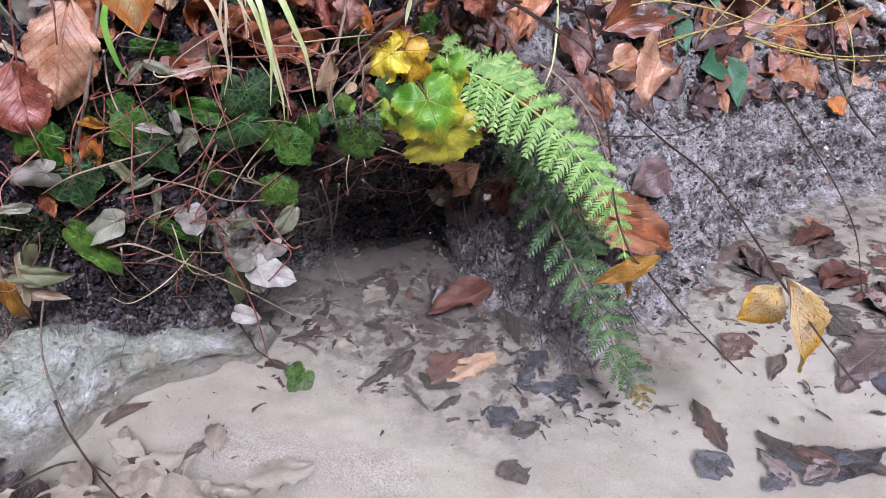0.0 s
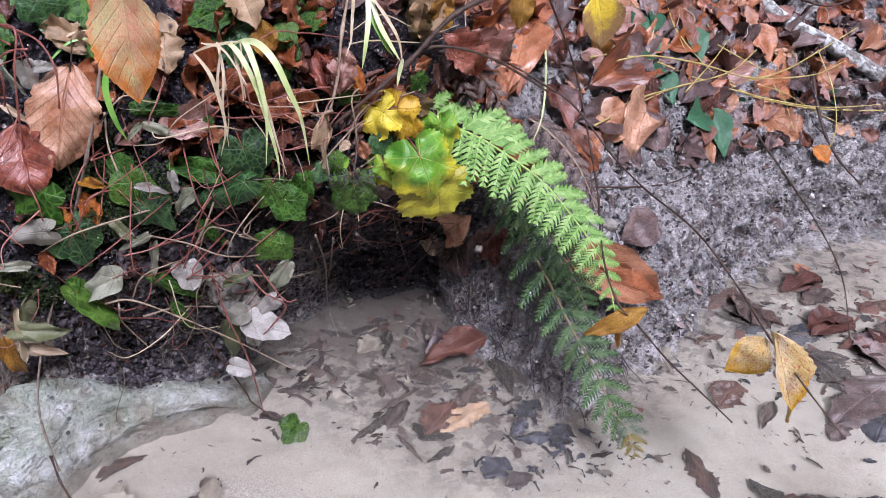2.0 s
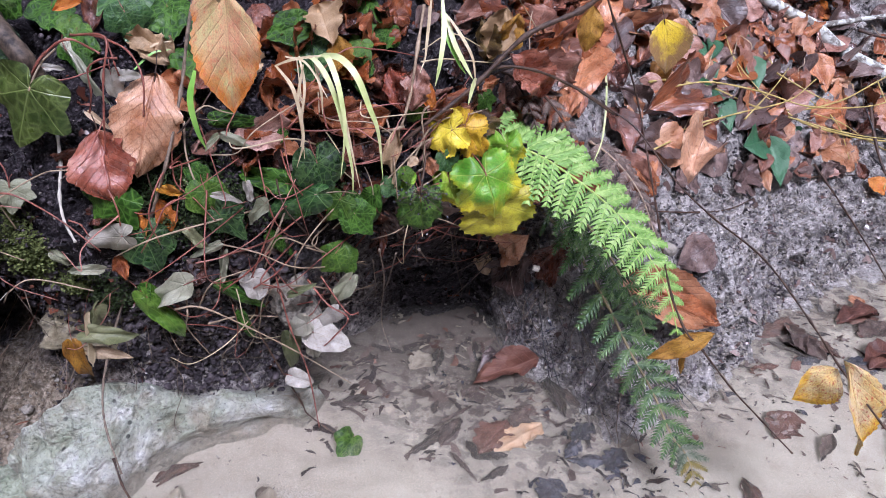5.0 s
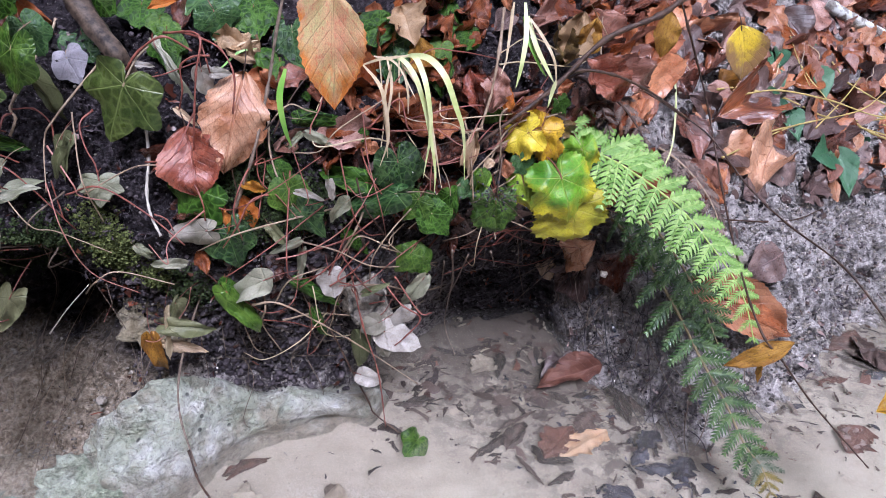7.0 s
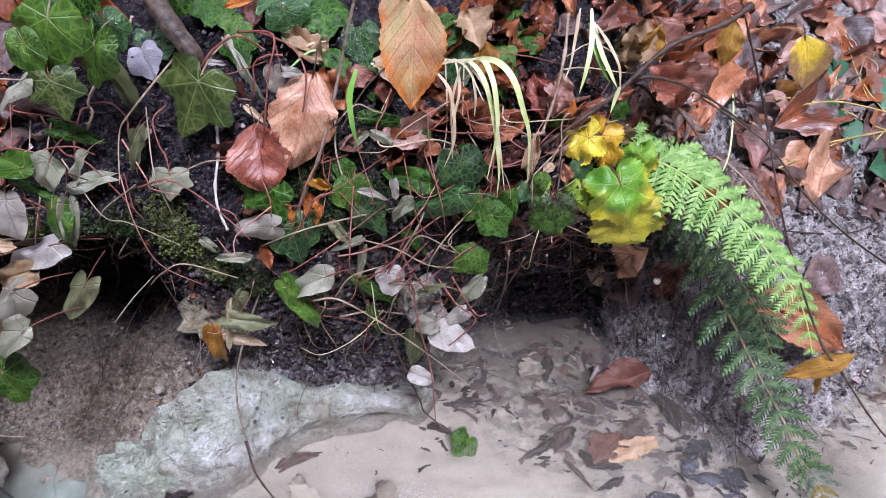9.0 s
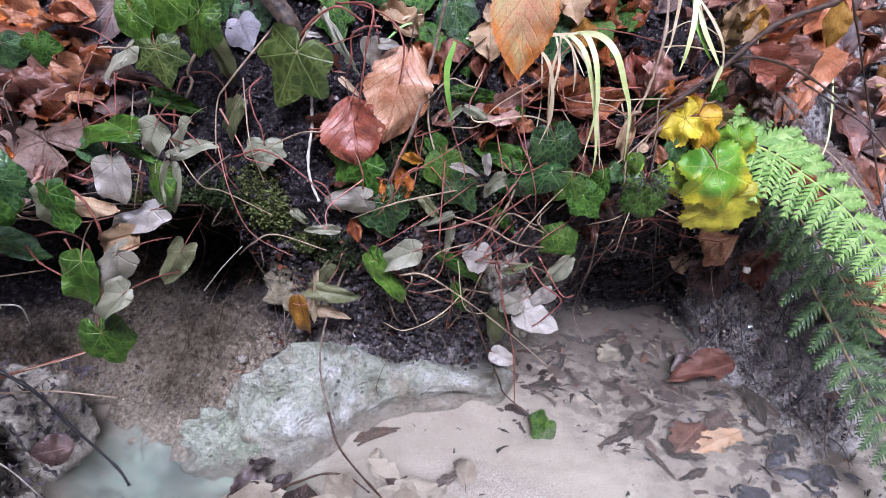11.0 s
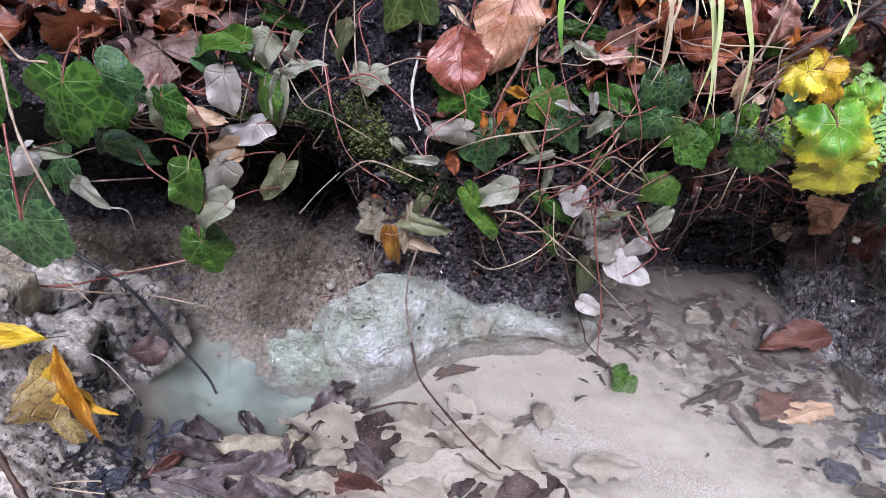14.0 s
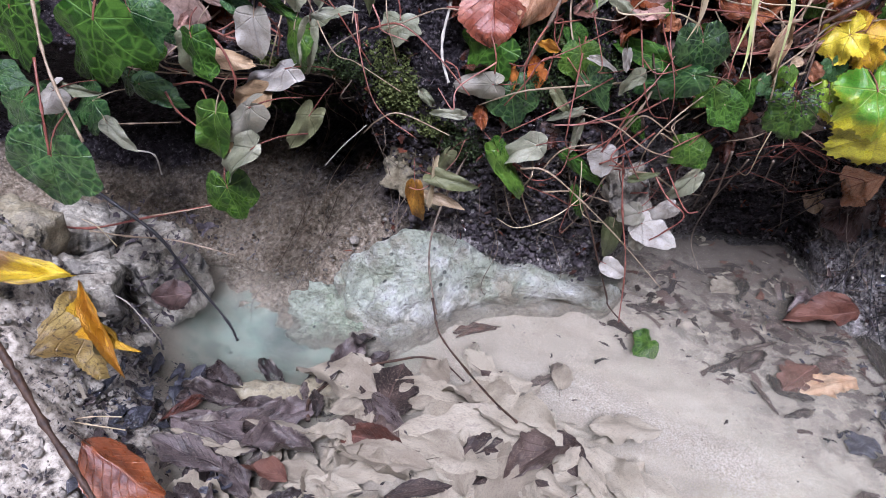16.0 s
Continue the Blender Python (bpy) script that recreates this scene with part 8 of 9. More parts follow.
sunk(0.473, 0.937, 0.533, 0.943, .45, "sunkred")
sunk(0.524, 1.011, 0.523, 0.968, .5, "beech")
sunk(0.453, 1.131, 0.456, 1.004, .22, "beechdark")
sunk(0.329, 0.905, 0.369, 0.888, .4, "sunkred")
sunk(0.402, 0.926, 0.399, 0.844, .3, "sunken")
sunk(0.381, 0.835, 0.431, 0.853, .4, "slate")
sunk(0.063, 0.854, 0.032, 0.828, .4, "sunken")
sunk(0.080, 0.837, 0.065, 0.818, .8, "sunkred")
sunk(0.020, 0.710, -0.012, 0.654, .7, "sunkred")
sunk(0.058, 0.707, 0.004, 0.658, .5, "sunkorange")
sunk(0.019, 0.653, -0.018, 0.647, .4, "sunken")
sunk(0.019, 0.639, -0.010, 0.613, .3, "sunken")
sunk(-0.071, 0.839, -0.095, 0.798, .8, "silted")
sunk(-0.051, 0.692, -0.085, 0.650, .28, "sunken")
sunk(-0.033, 0.713, -0.053, 0.663, .45, "sunken")
sunk(-0.020, 0.734, -0.064, 0.693, .12, "sunken")
sunk(-0.043, 0.656, -0.014, 0.613, .14, "sunken")
sunk(-0.014, 0.785, -0.031, 0.751, .6, "sunken")
sunk(0.050, 0.739, 0.023, 0.697, .6, "sunken")
sunk(-0.000, 0.773, 0.020, 0.750, .5, "sunken")
sunk(-0.055, 0.897, -0.043, 0.882, .7, "sunken")
sunk(-0.061, 0.855, -0.064, 0.792, .25, "sunken")
sunk(-0.061, 0.745, -0.063, 0.718, .4, "sunken")
sunk(-0.117, 0.757, -0.125, 0.743, .5, "sunken")
sunk(-0.136, 0.746, -0.171, 0.735, .4, "sunken")
sunk(0.115, 0.711, 0.089, 0.676, .6, "slate")
sunk(0.124, 0.652, 0.081, 0.648, .5, "slate")
sunk(0.071, 0.796, 0.086, 0.722, .3, "sunken")
sunk(0.090, 0.772, 0.119, 0.722, .35, "sunken")
sunk(-0.150, 0.856, -0.104, 0.842, .3, "sunken")
sunk(0.069, 0.617, 0.051, 0.611, .6, "slate")
sunk(0.018, 0.889, 0.033, 0.861, .4, "sunken")
sunk(-0.179, 0.669, -0.184, 0.665, .8, "sunken")
sunk(-0.342, 0.597, -0.299, 0.627, .3, "sunkred")
sunk(-0.246, 0.545, -0.221, 0.578, .3, "sunken")
sunk(-0.173, 0.497, -0.148, 0.524, .4, "silted")
sunk(-0.336, 0.591, -0.302, 0.622, .18, "sunkred")
sunk(-0.280, 0.550, -0.235, 0.550, .20, "sunken")
sunk(-0.239, 0.524, -0.233, 0.550, .45, "silted")
sunk(-0.212, 0.511, -0.172, 0.502, .4, "silted")
sunk(-0.234, 0.587, -0.211, 0.580, .8, "sunken")
sunk(-0.302, 0.538, -0.311, 0.586, .4, "silted")
sunk(-0.183, 0.730, -0.145, 0.735, .35, "sunken")
sunk(0.252, 0.558, 0.256, 0.526, .9, "slate")
sunk(0.328, 0.558, 0.375, 0.530, .45, "sunkred")
sunk(0.328, 0.516, 0.424, 0.558, .3, "slate")
sunk(0.289, 0.509, 0.322, 0.530, .5, "slate")
sunk(0.464, 0.735, 0.488, 0.695, .5, "purple")
sunk(0.312, 0.695, 0.341, 0.735, .6, "purple")
sunk(0.351, 0.901, 0.418, 0.920, 0.50, "sunkred")
sunk(0.380, 0.893, 0.423, 0.838, 0.50, "sunken")
sunk(0.428, 0.813, 0.489, 0.833, 0.50, "slate")
sunk(0.429, 0.783, 0.480, 0.711, 0.55, "sunken")
sunk(0.465, 0.819, 0.535, 0.856, 0.70, "sunkred")
sunk(0.413, 0.637, 0.449, 0.677, 0.50, "purple")
sunk(0.555, 0.781, 0.541, 0.836, 0.60, "sunkred")
sunk(0.303, 0.558, 0.319, 0.512, 0.45, "purple")
sunk(0.396, 0.545, 0.428, 0.517, 0.45, "purple")

# leaves heaped at the near edge
heap_leaf(0.061, 0.812, 0.005, -0.019, 0.758, 0.004, .40, -12, "curled", "sunkred")
heap_leaf(0.032, 0.824, 0.006, -0.014, 0.782, 0.005, .45, 10, "crumpled", "sodden")
heap_leaf(-0.183, 0.459, 0.009, -0.328, 0.415, 0.012, .50, 0, "silted", "silted")
heap_leaf(-0.284, 0.484, 0.005, -0.371, 0.458, 0.009, .50, -6, "silted", "silted")
heap_leaf(-0.276, 0.535, 0.002, -0.313, 0.551, 0.010, .60, 0, "silted", "silted")
heap_leaf(-0.289, 0.530, 0.008, -0.239, 0.507, 0.004, .32, 25, "silted", "sunken")
heap_leaf(-0.216, 0.481, 0.008, -0.155, 0.437, 0.006, .36, 18, "silted", "sunken")
heap_leaf(-0.188, 0.479, 0.008, -0.145, 0.429, 0.006, .40, 0, "silted", "silted")
heap_leaf(-0.361, 0.380, 0.011, -0.282, 0.391, 0.014, .36, 5, "silted", "silted")
heap_leaf(-0.294, 0.396, 0.012, -0.360, 0.349, 0.010, .30, -8, "silted", "silted")
heap_leaf(-0.311, 0.401, 0.013, -0.375, 0.397, 0.009, .62, -8, "cupped", "sunkred")
heap_leaf(-0.245, 0.420, 0.008, -0.171, 0.414, 0.006, .46, 0, "silted", "silted")
heap_leaf(-0.283, 0.359, 0.009, -0.282, 0.404, 0.008, .6, 10, "silted", "silted")
heap_leaf(-0.325, 0.351, 0.008, -0.383, 0.327, 0.009, .35, 0, "silted", "silted")
heap_leaf(-0.168, 0.422, 0.005, -0.123, 0.480, 0.005, .6, 0, "silted", "silted")
heap_leaf(-0.213, 0.541, 0.004, -0.218, 0.580, 0.004, .55, 0, "cupped", "silted")
heap_leaf(-0.237, 0.483, 0.004, -0.263, 0.503, 0.008, .4, 20, "silted", "silted")
heap_leaf(-0.309, 0.491, 0.007, -0.340, 0.447, 0.010, .5, 12, "silted", "silted")
heap_leaf(-0.377, 0.454, 0.010, -0.316, 0.418, 0.012, .3, 20, "silted", "sodden")
heap_leaf(-0.433, 0.409, 0.010, -0.494, 0.349, 0.014, .24, 10, "crumpled", "sodden")
heap_leaf(-0.507, 0.350, 0.012, -0.421, 0.350, 0.012, .50, 0, "silted", "sodden")
heap_leaf(-0.435, 0.347, 0.012, -0.375, 0.366, 0.014, .42, 0, "crumpled", "sodden")
heap_leaf(-0.430, 0.321, 0.010, -0.506, 0.324, 0.014, .45, 8, "silted", "sodden")
heap_leaf(-0.433, 0.383, 0.010, -0.400, 0.422, 0.010, .5, 15, "crumpled", "sodden")
heap_leaf(-0.511, 0.341, 0.012, -0.498, 0.387, 0.009, .28, 18, "curled", "beechdark")
heap_leaf(-0.400, 0.306, 0.010, -0.441, 0.332, 0.012, .5, -10, "crumpled", "sodden")
heap_leaf(-0.391, 0.382, 0.015, -0.446, 0.372, 0.016, .22, 0, "silted", "silted")
heap_leaf(-0.403, 0.343, 0.010, -0.341, 0.342, 0.009, .35, 0, "silted", "silted")
heap_leaf(-0.444, 0.337, 0.017, -0.494, 0.334, 0.018, .20, 0, "silted", "silted")
heap_leaf(-0.449, 0.332, 0.013, -0.424, 0.352, 0.012, .5, 0, "flat", "silted")
heap_leaf(-0.381, 0.332, 0.012, -0.422, 0.324, 0.014, .4, 15, "curled", "sunkred")
heap_leaf(-0.397, 0.406, 0.008, -0.414, 0.431, 0.014, .4, 20, "curled", "sunken")
heap_leaf(-0.414, 0.463, 0.006, -0.405, 0.515, 0.008, .5, 10, "crumpled", "sodden")
heap_leaf(-0.397, 0.494, 0.006, -0.414, 0.436, 0.010, .4, 0, "crumpled", "sodden")
heap_leaf(-0.378, 0.516, 0.007, -0.400, 0.476, 0.008, .35, 15, "crumpled", "sodden")
heap_leaf(-0.420, 0.503, 0.005, -0.399, 0.529, 0.008, .4, 0, "crumpled", "sodden")
heap_leaf(-0.429, 0.462, 0.008, -0.412, 0.413, 0.010, .4, 0, "crumpled", "sodden")
heap_leaf(-0.354, 0.329, 0.009, -0.387, 0.310, 0.012, .4, 0, "crumpled", "sodden")
heap_leaf(-0.438, 0.295, 0.010, -0.417, 0.317, 0.010, .5, 0, "curled", "slate")
heap_leaf(-0.306, 0.350, 0.010, -0.262, 0.385, 0.008, .3, 0, "silted", "sunken")

# ---- ferns ----
fern = holder("fern", "fresh green fern frond arching over a darker drooping frond", "fern")
frond(fern, [(-0.010, 0.850, 0.270), (-0.014, 0.800, 0.305), (0.007, 0.790, 0.293), (0.036, 0.775, 0.284), (0.054, 0.764, 0.278), (0.086, 0.745, 0.262), (0.113, 0.728, 0.244), (0.134, 0.705, 0.224), (0.151, 0.680, 0.206), (0.163, 0.660, 0.186), (0.170, 0.635, 0.157)], 0.062, "fern", "greenstem", 23, (0.30, -0.75, 0.62), 0.03, spread=80, droop=0.16)
frond(fern, [(0.054, 0.880, 0.180), (0.088, 0.815, 0.164), (0.120, 0.745, 0.130), (0.141, 0.690, 0.101), (0.160, 0.655, 0.077), (0.172, 0.610, 0.059), (0.181, 0.585, 0.056), (0.186, 0.560, 0.044)], 0.050, "ferndark", "olive", 20, (-0.15, -0.75, 0.62), 0.05, "fernyellow", "ferngrey", spread=70, droop=0.12)
frond(fern, [(0.060, 0.850, 0.215), (0.105, 0.800, 0.190), (0.140, 0.745, 0.150), (0.160, 0.705, 0.110)], 0.056, "ferndark", "olive", 15, (-0.3, -0.75, 0.55), 0.08, spread=75, droop=0.12)
old_fern = holder("fern", "withered grey-brown fern fronds among the leaf litter", "fern")
frond(old_fern, [(0.085, 0.930, 0.262), (0.130, 0.885, 0.248), (0.165, 0.850, 0.215), (0.185, 0.820, 0.170)], 0.044, "fernbrown", "tanstem", 12, (0.3, -0.6, 0.7))
frond(old_fern, [(0.020, 0.860, 0.330), (0.045, 0.835, 0.330), (0.070, 0.815, 0.305), (0.085, 0.80, 0.275)], 0.030, "fernbrown", "twig", 9, (0.2, -0.7, 0.6))
frond(old_fern, [(0.000, 0.870, 0.345), (0.015, 0.840, 0.345), (0.030, 0.815, 0.325), (0.040, 0.80, 0.300)], 0.028, "fernbrown", "twig", 9, (0.0, -0.8, 0.6))


# ---- dried seed head ----
def seed_head(place):
    top = Vector(place)
    plant = holder("dried_flower", "dried purple-grey flower head on a thin stalk", "dried flower")
    part("stalk", tube([top + Vector((0.004, 0.03, 0.03)), top + Vector((0.002, 0.012, 0.012)), top], 0.0011, 0.0009), "twig", plant)
    seed = lump_mesh(77, 0.0011, 0.0011, 0.0014, 1, 0.2)
    for k in range(60):
        d = Vector((rng.gauss(0, 0.012), rng.gauss(-0.004, 0.004), rng.gauss(0, 0.008)))
        if k % 3 == 0:
            part("ray", tube([top, top + d * 0.6 + Vector((0, -0.002, 0.002)), top + d], 0.0004, 0.0003, 4, 0, 3), "twig", plant)
        ob = part("seed", seed, "slate", plant)
        ob.matrix_world = Matrix.Translation(top + d) @ Euler((rng.random() * 6, rng.random() * 6, 0)).to_matrix().to_4x4()
    return plant


seed_head((-0.076, 0.685, 0.274))


def on_face(x, z, lift=0.0):
    return Vector((x, float(face(x, z)) - lift, z))


# ---- moss ----
def moss(name, label, material, spots, seed):
    """Cushions of moss: many short curved shoots with tiny leaves."""
    rnd = random.Random(seed)
    verts, faces = [], []
    for cx, cz, rx, rz, n, long in spots:
        for _ in range(n):
            a, q = rnd.random() * 6.283, math.sqrt(rnd.random()) * (0.6 + 0.8 * rnd.random() ** 1.5)
            x, z = cx + rx * q * math.cos(a), cz + rz * q * math.sin(a)
            p = on_face(x, z, 0.004 + 0.012 * max(0, 1 - q))
            d = Vector((rnd.gauss(0, 0.6), -0.9 + rnd.gauss(0, 0.4), rnd.gauss(0.15, 0.6))).normalized()
            l = long * rnd.uniform(0.5, 1.2)
            s = d.orthogonal().normalized() * l * 0.16
            s = Matrix.Rotation(rnd.random() * 6.28, 3, d) @ s
            for k in range(4):
                b = p + d * l * k / 4
                s = Matrix.Rotation(1.9, 3, d) @ s
                i = len(verts)
                verts += [b, b + s * 1.6 + d * l * 0.22, b + d * l * 0.42, b - s * 1.6 + d * l * 0.22]
                faces.append((i, i + 1, i + 2, i + 3))
    me = mesh_of("moss", verts, faces, smooth=False)
    return thing(name, me, material, label, "moss", kind="stuff")


moss("moss", "green moss cushion on the bank beside the hollow", "moss", [(-0.419, 0.237, 0.022, 0.030, 1100, 0.006), (-0.389, 0.202, 0.018, 0.018, 350, 0.0055), (-0.431, 0.272, 0.016, 0.022, 250, 0.005), (-0.530, 0.238, 0.011, 0.030, 600, 0.007)], 3)
moss("moss", "dark moss in the shade under the leaves", "mossdark", [(-0.475, 0.255, 0.04, 0.025, 700, 0.006), (-0.30, 0.31, 0.05, 0.03, 900, 0.007), (-0.27, 0.27, 0.05, 0.03, 700, 0.007), (-0.36, 0.19, 0.03, 0.03, 400, 0.006), (-0.20, 0.28, 0.06, 0.03, 600, 0.007), (-0.62, 0.14, 0.05, 0.02, 500, 0.007)], 4)


# ---- soil crumbs and grit ----
def crumbs(name, label, material, n, seed, where, sizes):
    rnd = random.Random(seed)
    shape = lump_mesh(seed, 1, 1, 0.8, 1, 0.35)
    base = np.array([v.co[:] for v in shape.vertices])
    tri = np.array([p.vertices[:] for p in shape.polygons])
    verts, faces = [], []
    for k in range(n):
        p = where(rnd)
        s = sizes[0] * (sizes[1] / sizes[0]) ** (rnd.random() ** 1.8)
        r = np.array(Euler((rnd.random() * 6, rnd.random() * 6, rnd.random() * 6)).to_matrix())
        verts.append(base @ r.T * s * np.array([1, 1, 0.8]) + np.array(p))
        faces.append(tri + k * len(base))
    me = mesh_of(name, np.concatenate(verts).tolist(), np.concatenate(faces).tolist())
    bpy.data.meshes.remove(shape)
    return thing(name, me, material, label, "soil", kind="stuff")


def left_face(r):
    while True:
        x, z = r.uniform(-0.72, 0.06), r.uniform(0.0, 0.42)
        if x > -0.45 or z > 0.13 or r.random() < 0.06:
            return on_face(x, z, r.uniform(0.0, 0.012))


def right_face(r):
    x = r.uniform(0.04, 0.85)
    return on_face(x, 0.30 * r.random() ** 1.3, r.uniform(0.002, 0.012))


def shore(r):
    for _ in range(60):
        x, y = r.uniform(-0.85, -0.45), r.uniform(0.12, 0.52)
        z = float(bed(x, y))
        if z > -0.002:
            return (x, y, z + 0.004)
    return (-0.7, 0.3, float(bed(-0.7, 0.3)))


def shallows(r):
    x, y = r.uniform(-0.45, 0.75), r.uniform(0.35, 1.0)
    return (x, y, float(bed(x, y)) + 0.001)


crumbs("soil_crumbs", "dark crumbling soil on the bank", "crumb", 9000, 21, left_face, (0.0008, 0.0032))
crumbs("soil_crumbs", "pale grit in the dark soil", "crumbpale", 900, 22, left_face, (0.0006, 0.0022))


def clods(r):
    """Under the leaves, above the white ledge."""
    return on_face(r.uniform(-0.42, -0.19), 0.02 + 0.20 * r.random(), r.uniform(0.0, 0.008))


crumbs("soil_crumbs", "dark purple-black clods of soil above the white ledge", "crumb", 1500, 28, clods, (0.002, 0.0065))
crumbs("soil_crumbs", "pale bits in the dark soil above the white ledge", "crumbpale", 260, 29, clods, (0.0012, 0.0045))
crumbs("soil_crumbs", "pale gritty crumbs on the grey bank", "crumbpale", 7000, 23, right_face, (0.0007, 0.0030))
crumbs("soil_crumbs", "dark crumbs on the grey bank", "crumb", 4000, 24, right_face, (0.0007, 0.0030))


def slope(r):
    """The mud slope that runs into the basin."""
    x, z = r.uniform(-0.66, -0.45), 0.002 + 0.075 * r.random() ** 1.6
    return on_face(x, z, r.uniform(0.0, 0.006))


crumbs("grit", "pale grit on the mud slope above the basin", "crumbpale", 420, 30, slope, (0.0008, 0.0028))
crumbs("grit", "brown lumps on the mud slope above the basin", "mudrock", 350, 31, slope, (0.0008, 0.0022))
crumbs("grit", "tiny dark grains on the pale stream bed", "mudrock", 1600, 27, shallows, (0.0004, 0.0014))
crumbs("grit", "pale grit and lumps on the muddy shore", "crumbpale", 3000, 25, shore, (0.0008, 0.0045))
crumbs("grit", "dark lumps on the muddy shore", "crumb", 900, 26, shore, (0.0008, 0.0024))


# ---- shreds of rotten leaf, fibre and bark ----
def shreds(name, label, material, n, seed, where, sizes, flat=0.35):
    """Small bent scraps, each two or three times as long as wide."""
    rnd = random.Random(seed)
    verts, faces = [], []
    for _ in range(n):
        p, up = where(rnd)
        s = sizes[0] * (sizes[1] / sizes[0]) ** (rnd.random() ** 1.6)
        n_ = (up + Vector((rnd.gauss(0, flat), rnd.gauss(0, flat), rnd.gauss(0, flat)))).normalized()
        d = Matrix.Rotation(rnd.random() * 6.283, 3, n_) @ n_.orthogonal().normalized()
        q = d.cross(n_) * rnd.uniform(0.12, 0.65)
        i, k = len(verts), rnd.uniform(-0.9, 0.9)
        bend = [-0.05, 0.02, 0.05, 0.03, -0.05]
        wide = [rnd.uniform(0.05, 0.6), rnd.uniform(0.15, 0.8), rnd.uniform(0.2, 0.7), rnd.uniform(0.15, 0.8), rnd.uniform(0.02, 0.5)]
        for j in range(5):
            c = p + d * s * (j / 4 - 0.5) + n_ * s * bend[j] + q * s * k * (j / 4) ** 2
            verts += [c - q * s * wide[j] * rnd.uniform(0.3, 1.2), c + q * s * wide[j] * rnd.uniform(0.3, 1.2)]
        for j in range(4):
            a = i + 2 * j
            faces.append((a, a + 1, a + 3, a + 2))
    return thing(name, mesh_of(name, verts, faces), material, label, "plant debris", kind="stuff")


UP = Vector((0, 0, 1))
OUT = Vector((0, -0.75, 0.65))


def bed_spot(x, y, lift):
    return Vector((x, y, float(bed(x, y)) + lift)), UP


def foot_of_fern(r):
    """Scraps lie in loose clusters."""
    while True:
        c = random.Random(300 + r.randrange(26))
        x, y = c.gauss(0.05, 0.09) + r.gauss(0, 0.016), c.gauss(0.74, 0.08) + r.gauss(0, 0.016)
        if y < float(face(x, 0.0)) + 0.02 and y > 0.50:
            return bed_spot(x, y, r.uniform(0.001, 0.006))


def hollow_floor(r):
    while True:
        c = random.Random(500 + r.randrange(30))
        x, y = c.uniform(-0.17, 0.05) + r.gauss(0, 0.016), c.uniform(0.72, 0.97) + r.gauss(0, 0.014)
        if y < float(face(x, 0.0)) + 0.02:
            return bed_spot(x, y, r.uniform(0.001, 0.006))


def fern_tip(r):
    c = random.Random(700 + r.randrange(14))
    return bed_spot(c.uniform(0.08, 0.24) + r.gauss(0, 0.012), c.uniform(0.57, 0.70) + r.gauss(0, 0.012), r.uniform(0.001, 0.006))


def right_shallows(r):
    while True:
        x, y = r.gauss(0.50, 0.16), r.gauss(0.86, 0.13)
        if y < float(face(x, 0.0)) + 0.02:
            return bed_spot(x, y, r.uniform(0.001, 0.005))


def left_pool(r):
    return bed_spot(r.gauss(-0.20, 0.10), r.gauss(0.66, 0.06), 0.002)


def near_heap(r):
    return bed_spot(r.gauss(-0.43, 0.09), r.gauss(0.36, 0.05), r.uniform(0.001, 0.010))


def black_heap(r):
    return bed_spot(r.gauss(-0.545, 0.025), r.gauss(0.345, 0.05), r.uniform(0.002, 0.014))


def shore_spot(r):
    return Vector(shore(r)) + Vector((0, 0, 0.002)), UP


def left_spot(r):
    while True:
        x, z = r.uniform(-0.70, 0.05), r.uniform(0.01, 0.42)
        if x > -0.45 or z > 0.13 or r.random() < 0.15:
            return on_face(x, z, r.uniform(0.004, 0.016)), OUT


def right_spot(r):
    return on_face(r.uniform(0.02, 0.85), 0.34 * r.random() ** 1.2, r.uniform(0.004, 0.016)), OUT


def stone_spot(r):
    """Over the stones by the basin."""
    x, y = r.uniform(-0.73, -0.57), r.uniform(0.45, 0.55)
    return Vector((x, y - 0.03, 0.02 + 0.075 * (y - 0.45) / 0.10 + r.uniform(-0.01, 0.012))), OUT


def tongue_spot(r):
    return on_face(r.uniform(-0.02, 0.24), 0.17 * r.random(), r.uniform(0.004, 0.016)), OUT


shreds("leaf_shreds", "dark rotten leaf shreds on the bed below the fern", "sunken", 90, 51, foot_of_fern, (0.006, 0.032), 0.25)
shreds("leaf_shreds", "blackish leaf shreds on the bed below the fern", "slate", 45, 52, foot_of_fern, (0.004, 0.020), 0.25)
shreds("leaf_shreds", "brown leaf shreds on the floor of the hollow", "sunkred", 40, 68, hollow_floor, (0.007, 0.026), 0.25)
shreds("leaf_shreds", "dark leaf shreds on the floor of the hollow", "sunken", 210, 69, hollow_floor, (0.007, 0.042), 0.25)
shreds("leaf_shreds", "silt-coated leaf shreds on the floor of the hollow", "silted", 50, 70, hollow_floor, (0.006, 0.030), 0.25)
shreds("leaf_shreds", "dark leaf shreds under the tip of the drooping fern", "sunken", 70, 81, fern_tip, (0.004, 0.026), 0.3)
shreds("leaf_shreds", "blackish leaf shreds under the tip of the drooping fern", "slate", 50, 82, fern_tip, (0.004, 0.020), 0.3)
shreds("leaf_shreds", "brown leaf shreds in the shallows by the grey bank", "sunkred", 480, 53, right_shallows, (0.003, 0.024))
shreds("leaf_shreds", "dark leaf shreds in the shallows by the grey bank", "sunken", 620, 54, right_shallows, (0.003, 0.026))
shreds("fibres", "pale plant scraps on the tongue of soil under the fern", "crumbpale", 500, 67, tongue_spot, (0.002, 0.010), 0.8)
shreds("leaf_shreds", "small dark shreds on the pale silt", "sunken", 45, 55, left_pool, (0.002, 0.010))
